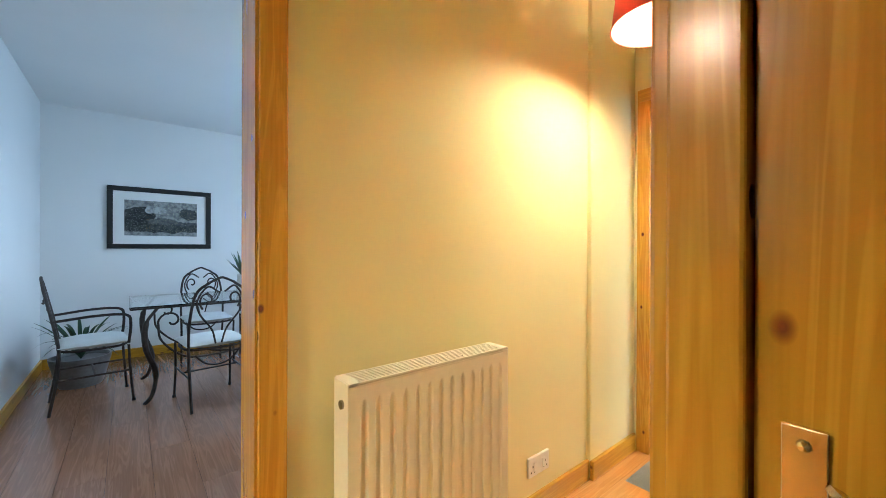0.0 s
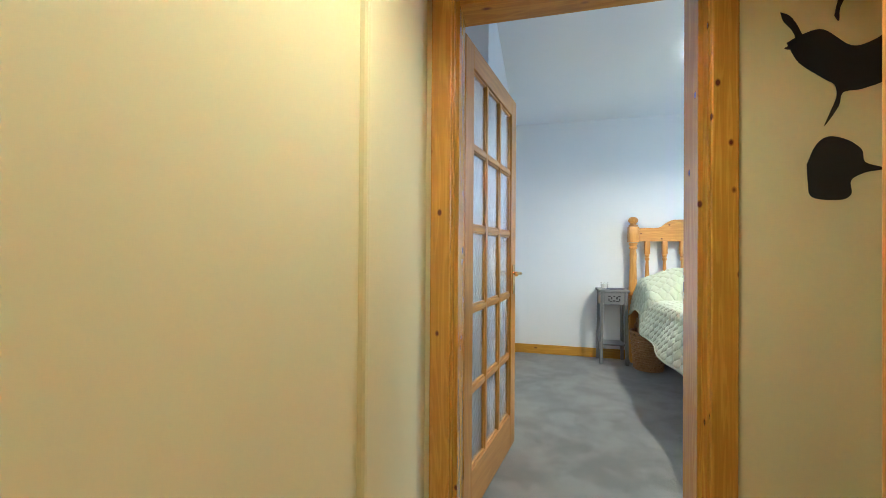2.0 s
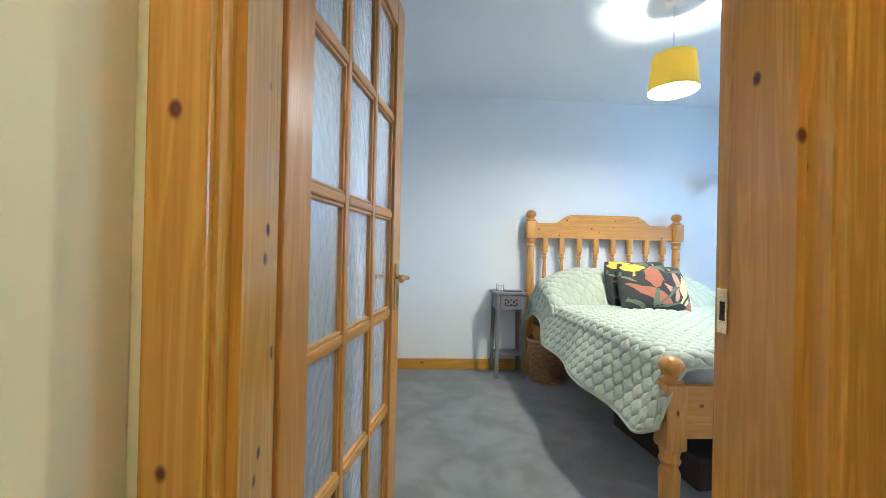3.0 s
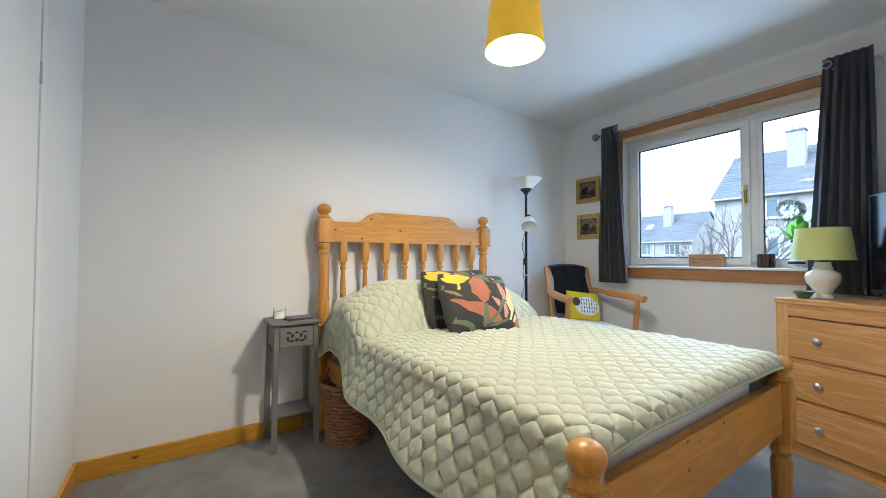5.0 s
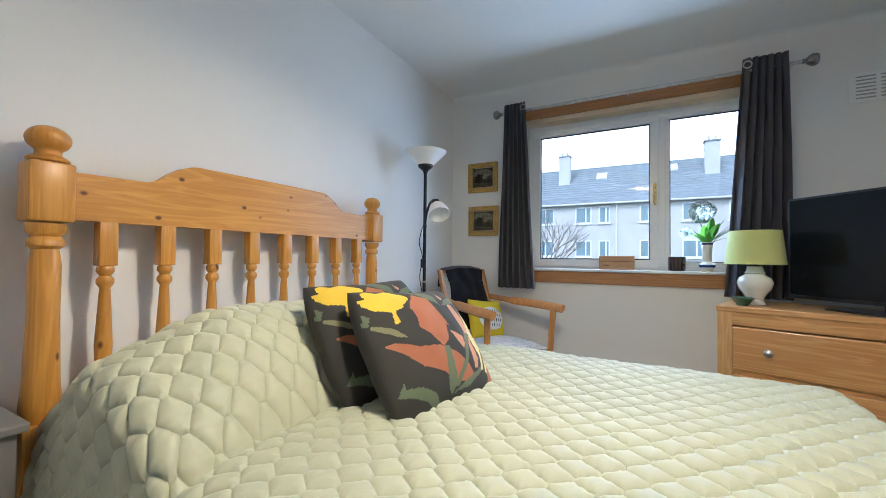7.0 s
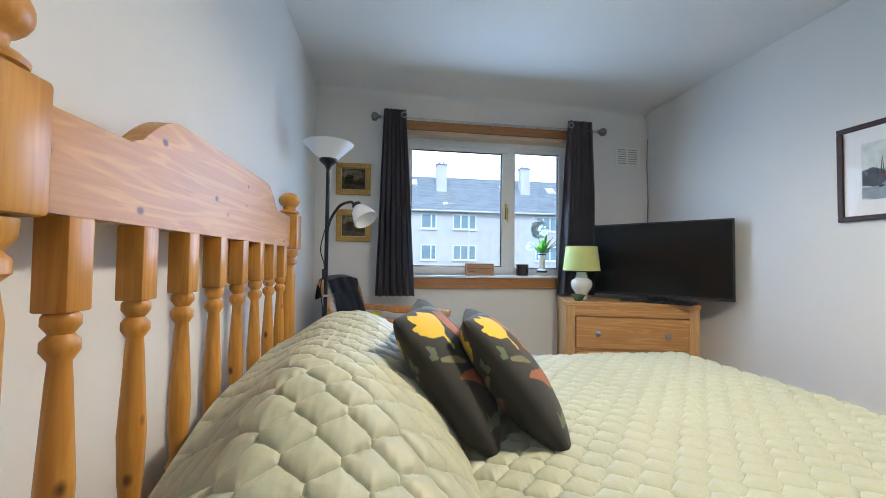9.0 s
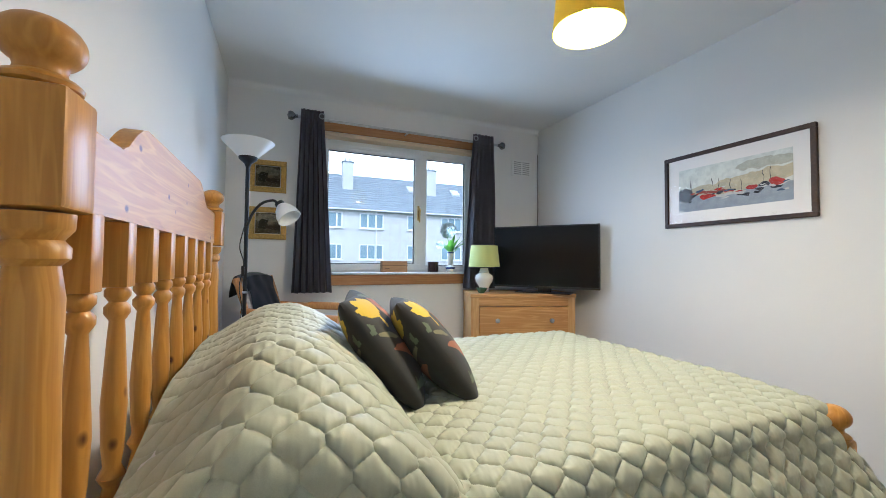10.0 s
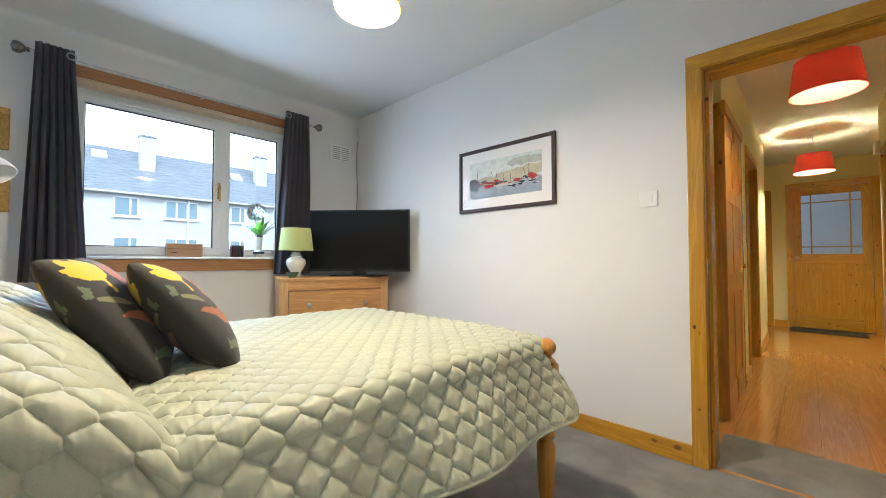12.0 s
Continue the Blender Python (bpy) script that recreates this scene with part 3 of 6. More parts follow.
sash(4.468, 5.380, 1.09, 2.20, 4.525, 5.322, 1.148, 2.147, -2.215, -2.145)
sash(3.955, 4.428, 1.10, 2.20, 3.99, 4.40, 1.135, 2.165, -2.225, -2.170)
h = wpart("window_handle", BRASS, 4.482, 4.502, -2.145, -2.135, 1.56, 1.70, "brass lever handle", 0.003)
part("lever", tube([(-0.178, 0.036, 0.60), (-0.178, 0.06, 0.60), (-0.178, 0.066, 0.585), (-0.178, 0.064, 0.47)], [0.009, 0.009, 0.010, 0.007]), BRASS, h)
wpart("trickle_vent", UPVC, 4.74, 5.16, -2.145, -2.13, 2.172, 2.192, "white trickle vent", 0.003)
wpart("reveal_head", paint("cream_reveal_board", (0.74, 0.60, 0.42), 0.5, 60, 0.04), 3.925, 5.415, -2.165, YS, 2.242, 2.273, "cream boarded head of the reveal", 0.0)
wpart("head_trim", SILL_WOOD, 3.86, 5.48, YS - 0.002, YS + 0.016, 2.275, 2.35, "stained wooden head trim", 0.004)
wpart("jamb_trim", SILL_WOOD, 5.418, 5.48, YS - 0.002, YS + 0.014, 1.06, 2.275, "stained wooden side trim", 0.003)
wpart("jamb_trim", SILL_WOOD, 3.86, 3.922, YS - 0.002, YS + 0.014, 1.06, 2.275, "stained wooden side trim", 0.003)
wpart("window_sill", UPVC, 3.86, 5.48, -2.165, YS + 0.045, 1.056, 1.075, "white window board", 0.005)
wpart("apron", SILL_WOOD, 3.88, 5.46, YS, YS + 0.020, 0.965, 1.056, "stained wooden apron below the window board", 0.004)

# dining window, out of sight beside the doorway; added here, its place assumed
dw = tagged(thing("window_2", Matrix.Translation((2.97, 4.2, 0.95)), "white dining room window, unseen, its place assumed", "window"), kind="structure")
for a in ((-0.03, 0.03, -0.90, 0.90, 0, 0.06), (-0.03, 0.03, -0.90, 0.90, 1.19, 1.25), (-0.03, 0.03, -0.90, -0.84, 0.06, 1.19), (-0.03, 0.03, 0.84, 0.90, 0.06, 1.19), (-0.03, 0.03, -0.03, 0.03, 0.06, 1.19)):
    part("window_frame", block(*a, bevel=0.004), UPVC, dw)


# ---- bedroom doors and fittings ----
def lever_set(parent, x, z, y, side):
    """Brass back plate and lever on a door face; side is the way the face looks along y."""
    h = part("handle", block(x - 0.022, x + 0.022, y, y + side * 0.007, z - 0.09, z + 0.08, bevel=0.003), BRASS, parent, "polished brass lever handle")
    part("lever", tube(arc([(x, y, z + 0.03), (x, y + side * 0.035, z + 0.03), (x - 0.02, y + side * 0.05, z + 0.03), (x - 0.07, y + side * 0.05, z + 0.034), (x - 0.11, y + side * 0.048, z + 0.026)], 5), 0.009), BRASS, h)


def glazed_door(place):
    """Leaf of fifteen panes; local x runs from the hinges, y is its thickness."""
    d = tagged(thing("door_1", place, "open pine door with fifteen obscured glass panes", "door"), kind="structure")
    w, hgt, th = 0.815, 2.02, 0.04
    s, top, low = 0.098, 0.10, 0.20
    part("stile", block(0, s, 0, th, 0.008, hgt, bevel=0.004), DOOR_Z, d)
    part("stile", block(w - s, w, 0, th, 0.008, hgt, bevel=0.004), DOOR_Z, d)
    part("top_rail", block(s, w - s, 0.001, th - 0.001, hgt - top, hgt, bevel=0.003), DOOR_X, d)
    part("bottom_rail", block(s, w - s, 0.001, th - 0.001, 0.008, low, bevel=0.003), DOOR_X, d)
    x0, x1, z0, z1, b = s, w - s, low, hgt - top, 0.024
    cw, ch = (x1 - x0 - 2 * b) / 3, (z1 - z0 - 4 * b) / 5
    for i in (1, 2):
        xa = x0 + i * cw + (i - 1) * b
        part("glazing_bar", block(xa, xa + b, 0.006, th - 0.006, z0, z1, bevel=0.005), DOOR_Z, d)
    for j in range(1, 5):
        za = z0 + j * ch + (j - 1) * b
        for i in range(3):
            xa = x0 + i * (cw + b)
            part("glazing_bar", block(xa, xa + cw, 0.006, th - 0.006, za, za + b, bevel=0.005), DOOR_X, d)
    for i in range(3):
        for j in range(5):
            xa, za = x0 + i * (cw + b), z0 + j * (ch + b)
            for a in ((xa, xa + cw, za, za + 0.009), (xa, xa + cw, za + ch - 0.009, za + ch), (xa, xa + 0.009, za + 0.009, za + ch - 0.009), (xa + cw - 0.009, xa + cw, za + 0.009, za + ch - 0.009)):
                part("bead", block(a[0], a[1], 0.011, th - 0.011, a[2], a[3], bevel=0.003), DOOR_Z, d)
            part("pane", block(xa, xa + cw, 0.018, 0.022, za, za + ch), OBSCURE, d).visible_shadow = False
    lever_set(d, w - 0.055, 0.98, 0, -1)
    lever_set(d, w - 0.055, 0.98, th, 1)
    for z in (0.22, 1.75):
        part("hinge", block(-0.006, 0.0, -0.004, 0.02, z, z + 0.09, bevel=0.001), BRASS, d, "small brass hinge")
    return d


glazed_door(pose(3.187, 1.846, 0, 0, 0, -11.3))
keep = setting("strike_plate", block(XW - 0.022, XW + 0.001, D0 - 0.001, D0 + 0.003, 0.975, 1.055, bevel=0.0008), PALE_BRASS, "brass strike plate on the door frame", "strike plate")
# no hole is cut: a dark block paints the shade in it
part("bolt_hole", block(XW - 0.017, XW - 0.006, D0 + 0.0025, D0 + 0.0035, 0.998, 1.032), DARK_SLOT, keep)
keep = setting("strike_plate", block(0.982, 0.987, SY - 0.082, SY - 0.060, 0.955, 1.075, bevel=0.0008), PALE_BRASS, "brass strike plate on the door frame", "strike plate")
part("bolt_hole", block(0.9815, 0.9825, SY - 0.076, SY - 0.066, 0.990, 1.012), DARK_SLOT, keep)
for z in (0.966, 1.064):
    part("screw", lathe([(0.0, 0.0), (0.004, 0.0), (0.003, 0.0015), (0.0, 0.002)], (0.982, SY - 0.071, z), 10, Matrix.Rotation(radians(-90), 3, "Y")), PALE_BRASS, keep)
part("lip", tube(arc([(0.983, SY - 0.086, 1.04), (0.972, SY - 0.092, 1.04), (0.966, SY - 0.100, 1.04)], 4), [0.004] * 9, 6, 2.0), PALE_BRASS, keep, smooth=True)


def panel_door(name, place, w, label, lean=0):
    d = tagged(thing(name, place, label, "door"), kind="structure")
    s, hgt, th = 0.10, 2.02, 0.04
    for x in (0, w - s):
        part("stile", block(x, x + s, 0, th, 0.008, hgt, bevel=0.003), DOOR_Z, d)
    part("muntin", block(w / 2 - 0.05, w / 2 + 0.05, 0.002, th - 0.002, 0.2, hgt - 0.1, bevel=0.003), DOOR_Z, d)
    for za, zb in ((0.008, 0.2), (0.82, 0.96), (1.45, 1.56), (hgt - 0.10, hgt)):
        for xa, xb in ((s, w / 2 - 0.05), (w / 2 + 0.05, w - s)):
            part("rail", block(xa, xb, 0.001, th - 0.001, za, zb, bevel=0.003), DOOR_X, d)
    for za, zb in ((0.2, 0.82), (0.96, 1.45), (1.56, hgt - 0.1)):
        for xa, xb in ((s, w / 2 - 0.05), (w / 2 + 0.05, w - s)):
            part("panel", block(xa - 0.004, xb + 0.004, 0.010, th - 0.010, za - 0.004, zb + 0.004), DOOR_Z, d)
    return d


cup = panel_door("door_2", pose(2.40, SY + 0.022, 0, 0, 0, 180), 0.82, "closed pine panelled cupboard door in the hall")
part("knob", lathe([(0.0, 0), (0.012, 0), (0.009, 0.008), (0.016, 0.014), (0.017, 0.02), (0.011, 0.026), (0.0, 0.027)], (0.765, 0, 1.0), 16, Matrix.Rotation(radians(90), 3, "X")), BRASS, cup, "brass door knob", True)
trim("trim", block(1.49, 2.42, SY, SY + 0.03, 2.035, 2.11, bevel=0.004), PINE_X, LINE)
trim("trim", block(1.49, 1.56, SY, SY + 0.02, 0, 2.035, bevel=0.004), PINE_Z, LINE)
trim("trim", block(2.36, 2.384, 0.42, SY, 0, 2.11), PINE_Z, LINE)

# flush white cupboard in the bedroom
wc = tagged(thing("door_5", Matrix.Translation((4.92, YN, 0)), "flush white painted cupboard door in the bedroom", "door"), kind="structure")
for a, b, z0, z1 in ((-0.46, -0.41, 0, 2.10), (0.41, 0.46, 0, 2.10), (-0.41, 0.41, 2.05, 2.10)):
    part("frame", block(a, b, -0.014, 0, z0, z1, bevel=0.002), WHITE_GLOSS, wc)
part("leaf", block(-0.405, 0.405, -0.010, -0.001, 0.012, 2.045, bevel=0.002), WHITE_GLOSS, wc)
for z in (0.2, 1.75):
    part("hinge", block(0.400, 0.412, -0.016, -0.009, z, z + 0.08, bevel=0.001), CHROME, wc, "small steel hinge")

# front door
fd = tagged(thing("door_3", Matrix.Translation((-2.67, 1.272, 0)), "pine front door with leaded glass above a plain panel", "door"), kind="structure")
FW = 0.836
part("stile", block(0, 0.045, 0, 0.10, 0.01, 2.155, bevel=0.004), PINE_Z, fd)
part("stile", block(0, 0.045, FW - 0.10, FW, 0.01, 2.155, bevel=0.004), PINE_Z, fd)
for za, zb in ((0.01, 0.20), (1.00, 1.14), (2.045, 2.155)):
    part("rail", block(0.001, 0.044, 0.10, FW - 0.10, za, zb, bevel=0.003), PINE_Y, fd)
part("panel", block(0.012, 0.033, 0.096, FW - 0.096, 0.196, 1.004), PINE_Z, fd)
for y in (0.20, FW - 0.22):
    part("glazing_bar", block(0.01, 0.036, y, y + 0.018, 1.14, 2.045, bevel=0.004), PINE_Z, fd)
for z in (1.24, 1.92):
    part("glazing_bar", block(0.008, 0.038, 0.10, FW - 0.10, z, z + 0.018, bevel=0.004), PINE_Y, fd)
for ya, yb in ((0.10, 0.20), (0.218, FW - 0.22), (FW - 0.202, FW - 0.10)):
    for za, zb in ((1.14, 1.24), (1.258, 1.92), (1.938, 2.045)):
        part("pane", block(0.02, 0.025, ya, yb, za, zb), OBSCURE, fd).visible_shadow = False
part("latch", block(0.045, 0.065, 0.02, 0.08, 1.03, 1.11, bevel=0.004), BRASS, fd, "brass night latch")
mat = thing("door_mat", Matrix.Translation((-2.38, 1.62, 0)), "dark ribbed door mat before the front door", "door mat")
bm = block(-0.20, 0.20, -0.40, 0.40, 0, 0.010, bevel=0.003)
for i in range(18):
    put_box(bm, -0.19 + i * 0.021, -0.18 + i * 0.021, -0.385, 0.385, 0.010, 0.014)
part("mat", bm, fabric("dark_mat_fibre", (0.03, 0.028, 0.026), 0.95), mat)
fardoor = tagged(thing("door_4", Matrix.Translation((-2.70, 0.34, 0)), "grey painted door standing beside the front door", "door"), kind="structure")
part("leaf", block(0, 0.04, 0, 0.60, 0.01, 2.02, bevel=0.004), GREY_PAINT, fardoor)
part("knob", lathe([(0, 0), (0.025, 0.02), (0.02, 0.05), (0, 0.055)], (0.04, 0.54, 1.0), 12, Matrix.Rotation(radians(90), 3, "Y")), BRASS, fardoor, smooth=True)

rug = thing("threshold_mat", Matrix.Translation((2.86, 1.45, 0)), "grey carpet mat on the hall floor at the threshold", "mat")
part("mat", grid(16, 40, lambda u, v: (-0.24 + u * 0.50, -0.40 + v * 0.78, 0.013 * min(1, 12 * min(u, 1 - u, v, 1 - v)) + 0.001 + 0.0015 * noise.noise(Vector((u * 9, v * 14, 3))))), CARPET, rug, smooth=True)

# ---- bed ----
BY = -0.107                    # middle of the bed
bed = thing("bed", Matrix.Translation((4.98, BY, 0)), "honey pine bedstead with turned spindles and ball finials", "bed")
def bp(name, bm, material, label="", parent=None, smooth=False):
    bm.transform(Matrix.Translation((-4.98, -BY, 0)))
    return part(name, bm, material, parent or bed, label, smooth)

BALL = [(0.0, 0.0), (0.034, 0.0), (0.044, 0.005), (0.0455, 0.011), (0.040, 0.017), (0.029, 0.023), (0.027, 0.030)] + [(0.0475 * math.sin(radians(a)), 0.067 - 0.037 * math.cos(radians(a))) for a in range(38, 177, 12)]
HX0 = 5.985
for y in (0.592, -0.806):
    post = bp("head_post", put_lathe(block(HX0 - 0.047, HX0 + 0.047, y - 0.047, y + 0.047, 1.240, 1.402, bevel=0.007),
              [(0.036, 0.70), (0.043, 0.74), (0.038, 0.80), (0.033, 1.0), (0.034, 1.12), (0.028, 1.165), (0.038, 1.175), (0.038, 1.19), (0.030, 1.2), (0.041, 1.215), (0.042, 1.236)], (HX0, y, 0), 24), BED_Z, smooth=True)
    bp("post_foot", put_lathe(block(HX0 - 0.045, HX0 + 0.045, y - 0.045, y + 0.045, 0.24, 0.70, bevel=0.006), [(0.026, 0.0), (0.036, 0.08), (0.042, 0.2), (0.044, 0.24)], (HX0, y, 0), 20), BED_Z, parent=post, smooth=True)
    bp("finial", lathe(BALL, (HX0, y, 1.401), 32), BED_Z, "turned ball finial", post, True)
# shaped top rail
half = 0.652
top_line = [(-half, 1.375)]
for i in range(97):
    u = -1 + 2 * i / 96
    a = abs(u - 0.02)
    lift = 0.0 if a > 0.665 else (0.080 if a < 0.46 else 0.080 * (1 - ((a - 0.46) / 0.205) ** 1.7))
    bow = 0.006 * math.cos(u * 1.4)
    top_line.append((u * half, 1.385 + lift + bow))
top_line.append((half, 1.375))
outline = [(BY + u, z) for u, z in [(-half, 1.25), *top_line[1:-1], (half, 1.25)]]
bm = plate(outline, 0.038, "x")
bm.transform(Matrix.Translation((HX0 - 0.019, 0, 0)))
bmesh.ops.bevel(bm, geom=[e for e in bm.edges if e.calc_length() < 0.2 and abs(e.verts[0].co.x - e.verts[1].co.x) < 1e-5], offset=0.007, segments=2, affect="EDGES")
bp("top_rail", bm, BED_Y, "shaped and knotted pine top rail", smooth=True)
bp("lower_rail", block(HX0 - 0.018, HX0 + 0.018, BY - half, BY + half, 0.50, 0.62, bevel=0.005), BED_Y)
SPIN = [(0.017, 0.62), (0.021, 0.68), (0.014, 0.72), (0.024, 0.74), (0.015, 0.76), (0.019, 0.80), (0.022, 0.88), (0.015, 1.02), (0.013, 1.05), (0.022, 1.065), (0.022, 1.078), (0.014, 1.088), (0.022, 1.10), (0.022, 1.112), (0.016, 1.12)]
for i in range(8):
    y = BY + (i - 3.5) * 0.1617
    bp("spindle", put_lathe(block(HX0 - 0.022, HX0 + 0.022, y - 0.0235, y + 0.0235, 1.118, 1.25, bevel=0.003), SPIN, (HX0, y, 0), 16), BED_Z, smooth=True)
# foot end
FX = 3.977
for y in (0.596, -0.806):
    post = bp("foot_post", put_lathe(block(FX - 0.045, FX + 0.045, y - 0.045, y + 0.045, 0.345, 0.605, bevel=0.012),
              [(0.026, 0.0), (0.034, 0.06), (0.040, 0.25), (0.030, 0.275), (0.041, 0.30), (0.034, 0.315), (0.042, 0.346)], (FX, y, 0), 24), BED_Z, smooth=True)
    bp("finial", lathe([(r, z * 1.05) for r, z in BALL], (FX, y, 0.602), 24), BED_Z, "turned ball finial", post, True)
bp("foot_rail", block(FX - 0.018, FX + 0.018, -0.762, 0.552, 0.385, 0.598, bevel=0.006), BED_Y, "plain pine foot rail")
for y in (0.56, -0.79):
    bp("side_rail", block(FX + 0.04, HX0 - 0.04, y - 0.014, y + 0.014, 0.34, 0.47, bevel=0.004), BED_X)
bp("slat_base", block(FX + 0.05, HX0 - 0.05, -0.77, 0.54, 0.40, 0.43), BED_X)

mattress = thing("mattress", Matrix.Translation((4.985, BY, 0.43)), "white sheeted mattress on the bed", "mattress")
def mattress_place(u, v):
    a, b = 2 * math.pi * u, -1 + 2 * v
    sx, sy = 0.972, 0.655
    c, s = math.cos(a), math.sin(a)
    k = (abs(c) ** 8 + abs(s) ** 8) ** (-1 / 8)
    r = 1 - 0.05 * abs(b) ** 6
    return (sx * k * c * r, sy * k * s * r + 0.004 * math.sin(9 * a), 0.14 + 0.135 * b)
bm = grid(96, 10, mattress_place)
bmesh.ops.remove_doubles(bm, verts=bm.verts, dist=1e-5)
bmesh.ops.holes_fill(bm, edges=[e for e in bm.edges if e.is_boundary], sides=0)
part("mattress_body", bm, SHEET, mattress, smooth=True)

def pillow_shape(wx, wz, thick, n=26, pinch=0.10):
    bm = bmesh.new()
    rows = {}
    for side in (1, -1):
        for i in range(n + 1):
            for j in range(n + 1):
                u, v = -1 + 2 * i / n, -1 + 2 * j / n
                edge = i in (0, n) or j in (0, n)
                if edge and side == -1:
                    rows[(side, i, j)] = rows[(1, i, j)]
                    continue
                t = thick * ((1 - u * u) * (1 - v * v)) ** 0.42
                x = wx * u * (1 - pinch * (1 - v * v) ** 1.0 * abs(u) ** 2 * -1 - pinch * (1 - abs(v)) * 0.5)
                z = wz * v * (1 - pinch * (1 - abs(u)) * 0.5)
                rows[(side, i, j)] = bm.verts.new((x, side * t + 0.003 * noise.noise(Vector((u * 3, v * 3, side))), z))
    for side in (1, -1):
        for i in range(n):
            for j in range(n):
                bm.faces.new([rows[(side, a, b)] for a, b in ((i, j), (i + 1, j), (i + 1, j + 1), (i, j + 1))])
    return bm

def bed_pillow(y, label):
    p = thing("pillow", pose(5.705, y, 0.780), label, "pillow", "pillows under the quilt")
    bm = pillow_shape(0.240, 0.215, 0.055, 22, 0.06)
    bm.transform(Matrix.Rotation(radians(90), 4, "Z") @ Matrix.Rotation(radians(90), 4, "X"))
    part("pillowcase", bm, SHEET, p, smooth=True)
    return p

for y in (0.145, -0.38):
    bed_pillow(y, "white pillow lying under the quilt against the headboard")

# quilt: a padded sheet over mattress and pillows, hanging at the sides
HEAD, FLAT, HALF = 5.945, 1.930, 0.655
def hump(x, y):
    """The pillows under the quilt."""
    def step(a, b, v):
        v = min(1, max(0, (v - a) / (b - a)))
        return v * v * (3 - 2 * v)
    side = 1 - 0.34 * step(0.38, 0.70, abs(y - BY)) - 0.05 * math.exp(-((y - BY) / 0.12) ** 2)
    fall = 0.50 + 0.45 * step(0.05, 0.60, y - BY)
    foot = 5.325 + 0.018 * math.sin(y * 6)
    s = min(1, max(0, (x - foot) / 0.33))
    sag = 0.014 * math.exp(-((x - foot + 0.02) / 0.07) ** 2) + 0.010 * math.exp(-((x - foot) / 0.02) ** 2)
    return 0.252 * (1 - (1 - s) ** 1.8) * (1 - fall * step(5.70, 5.97, x)) * side - sag

def quilt_base(a, b):
    da, db = max(0.0, a - FLAT), max(0.0, abs(b) - HALF)
    d = math.hypot(da, db)
    x, y, z = HEAD - min(a, FLAT), BY + max(-HALF, min(HALF, b)), 0.735
    z += hump(x, y) + 0.012 * noise.noise(Vector((x * 2.3, y * 2.3, 1.0))) - 0.012 * (abs(b) / HALF) ** 4
    if d > 0:
        r = 0.060
        q = r * math.pi / 2
        if d < q:
            out, down = r * math.sin(d / r), r * (1 - math.cos(d / r))
        else:
            wave = 0.022 * math.sin(a * 9.0 + 2 * b) * min(1, (d - q) / 0.2)
            steep = min(1, max(0, (x - 5.15) / 0.40))
            out, down = r + (0.50 - 0.34 * steep) * (d - q) + wave * (1 - 0.5 * steep), r + (0.86 + 0.12 * steep) * (d - q)
        down += hump(x, y) * min(1, d / 0.3) * 0.4
        x -= out * da / d
        y += (1 if b > 0 else -1) * out * db / d
        z -= down
    return Vector((x, y, z))

CELL_W, CELL_S, CELL_R = 0.043, 0.016, 0.030     # stitched hexagons: half width, straight side, slope
CELL_H = math.hypot(CELL_W, CELL_R)
def puff(a, b):
    """Height of the padding, and the distance from the nearest seam."""
    row = CELL_S + CELL_R
    e = -9.0
    j0 = math.floor(b / row)
    for j in (j0, j0 + 1):
        k = 0.5 * (j % 2)
        i = round(a / (2 * CELL_W) - k)
        dx, dy = abs(a - 2 * CELL_W * (i + k)), abs(b - row * j)
        e = max(e, min(CELL_W - dx, ((CELL_S / 2 + CELL_R) * CELL_W - CELL_R * dx - CELL_W * dy) / CELL_H))
    e = max(0.0, e)
    return 0.0078 * (1 - (1 - min(1.0, e / 0.026)) ** 2.0) + 0.0036 * (1 - math.exp(-e / 0.0026)) - 0.004, e

def quilt_point(a, b, edge=1.0):
    """A point of the padded sheet, a from the head and b from the middle."""
    p = quilt_base(a, b)
    e = 0.006
    n = (quilt_base(a + e, b) - quilt_base(a - e, b)).cross(quilt_base(a, b + e) - quilt_base(a, b - e))
    n.normalize()
    if n.z < 0 and abs(b) < HALF:
        n = -n
    if n.dot(Vector((0, (1 if b > 0 else -1), 0.4))) < 0 and abs(b) > HALF:
        n = -n
    rise, e = puff(a, b)
    pucker = 0.0034 * math.exp(-e / 0.013) * noise.noise(Vector((a * 95, b * 26, 3.0)))
    crease = 0.0026 * max(0.0, noise.noise(Vector((a * 55 + b * 12, b * 9, 8.0)))) * min(1.0, e / 0.006)
    pinch = pucker + crease + 0.004 * noise.noise(Vector((a * 11, b * 11, 5.0)))
    return p + n * ((rise + pinch) * min(1, edge / 0.006))

def quilt_place(u, v):
    drop_n, drop_s = 0.24 + 0.09 * min(1, u * 1.5), 0.30
    b = -(HALF + drop_s) + v * (2 * HALF + drop_n + drop_s)
    a = u * (FLAT + 0.085 + 0.19 * max(0.0, (b - HALF) / 0.39))
    fa, fb = max(0.0, a - FLAT) / 0.25, max(0.0, b - HALF) / drop_n
    if fa > 0 and fb > 0:                       # rounded corner at the foot
        k = max(fa, fb) / math.hypot(fa, fb)
        a, b = FLAT + (a - FLAT) * k, HALF + (b - HALF) * k
    return quilt_point(a, b, min(u, 1 - u, v, 1 - v))

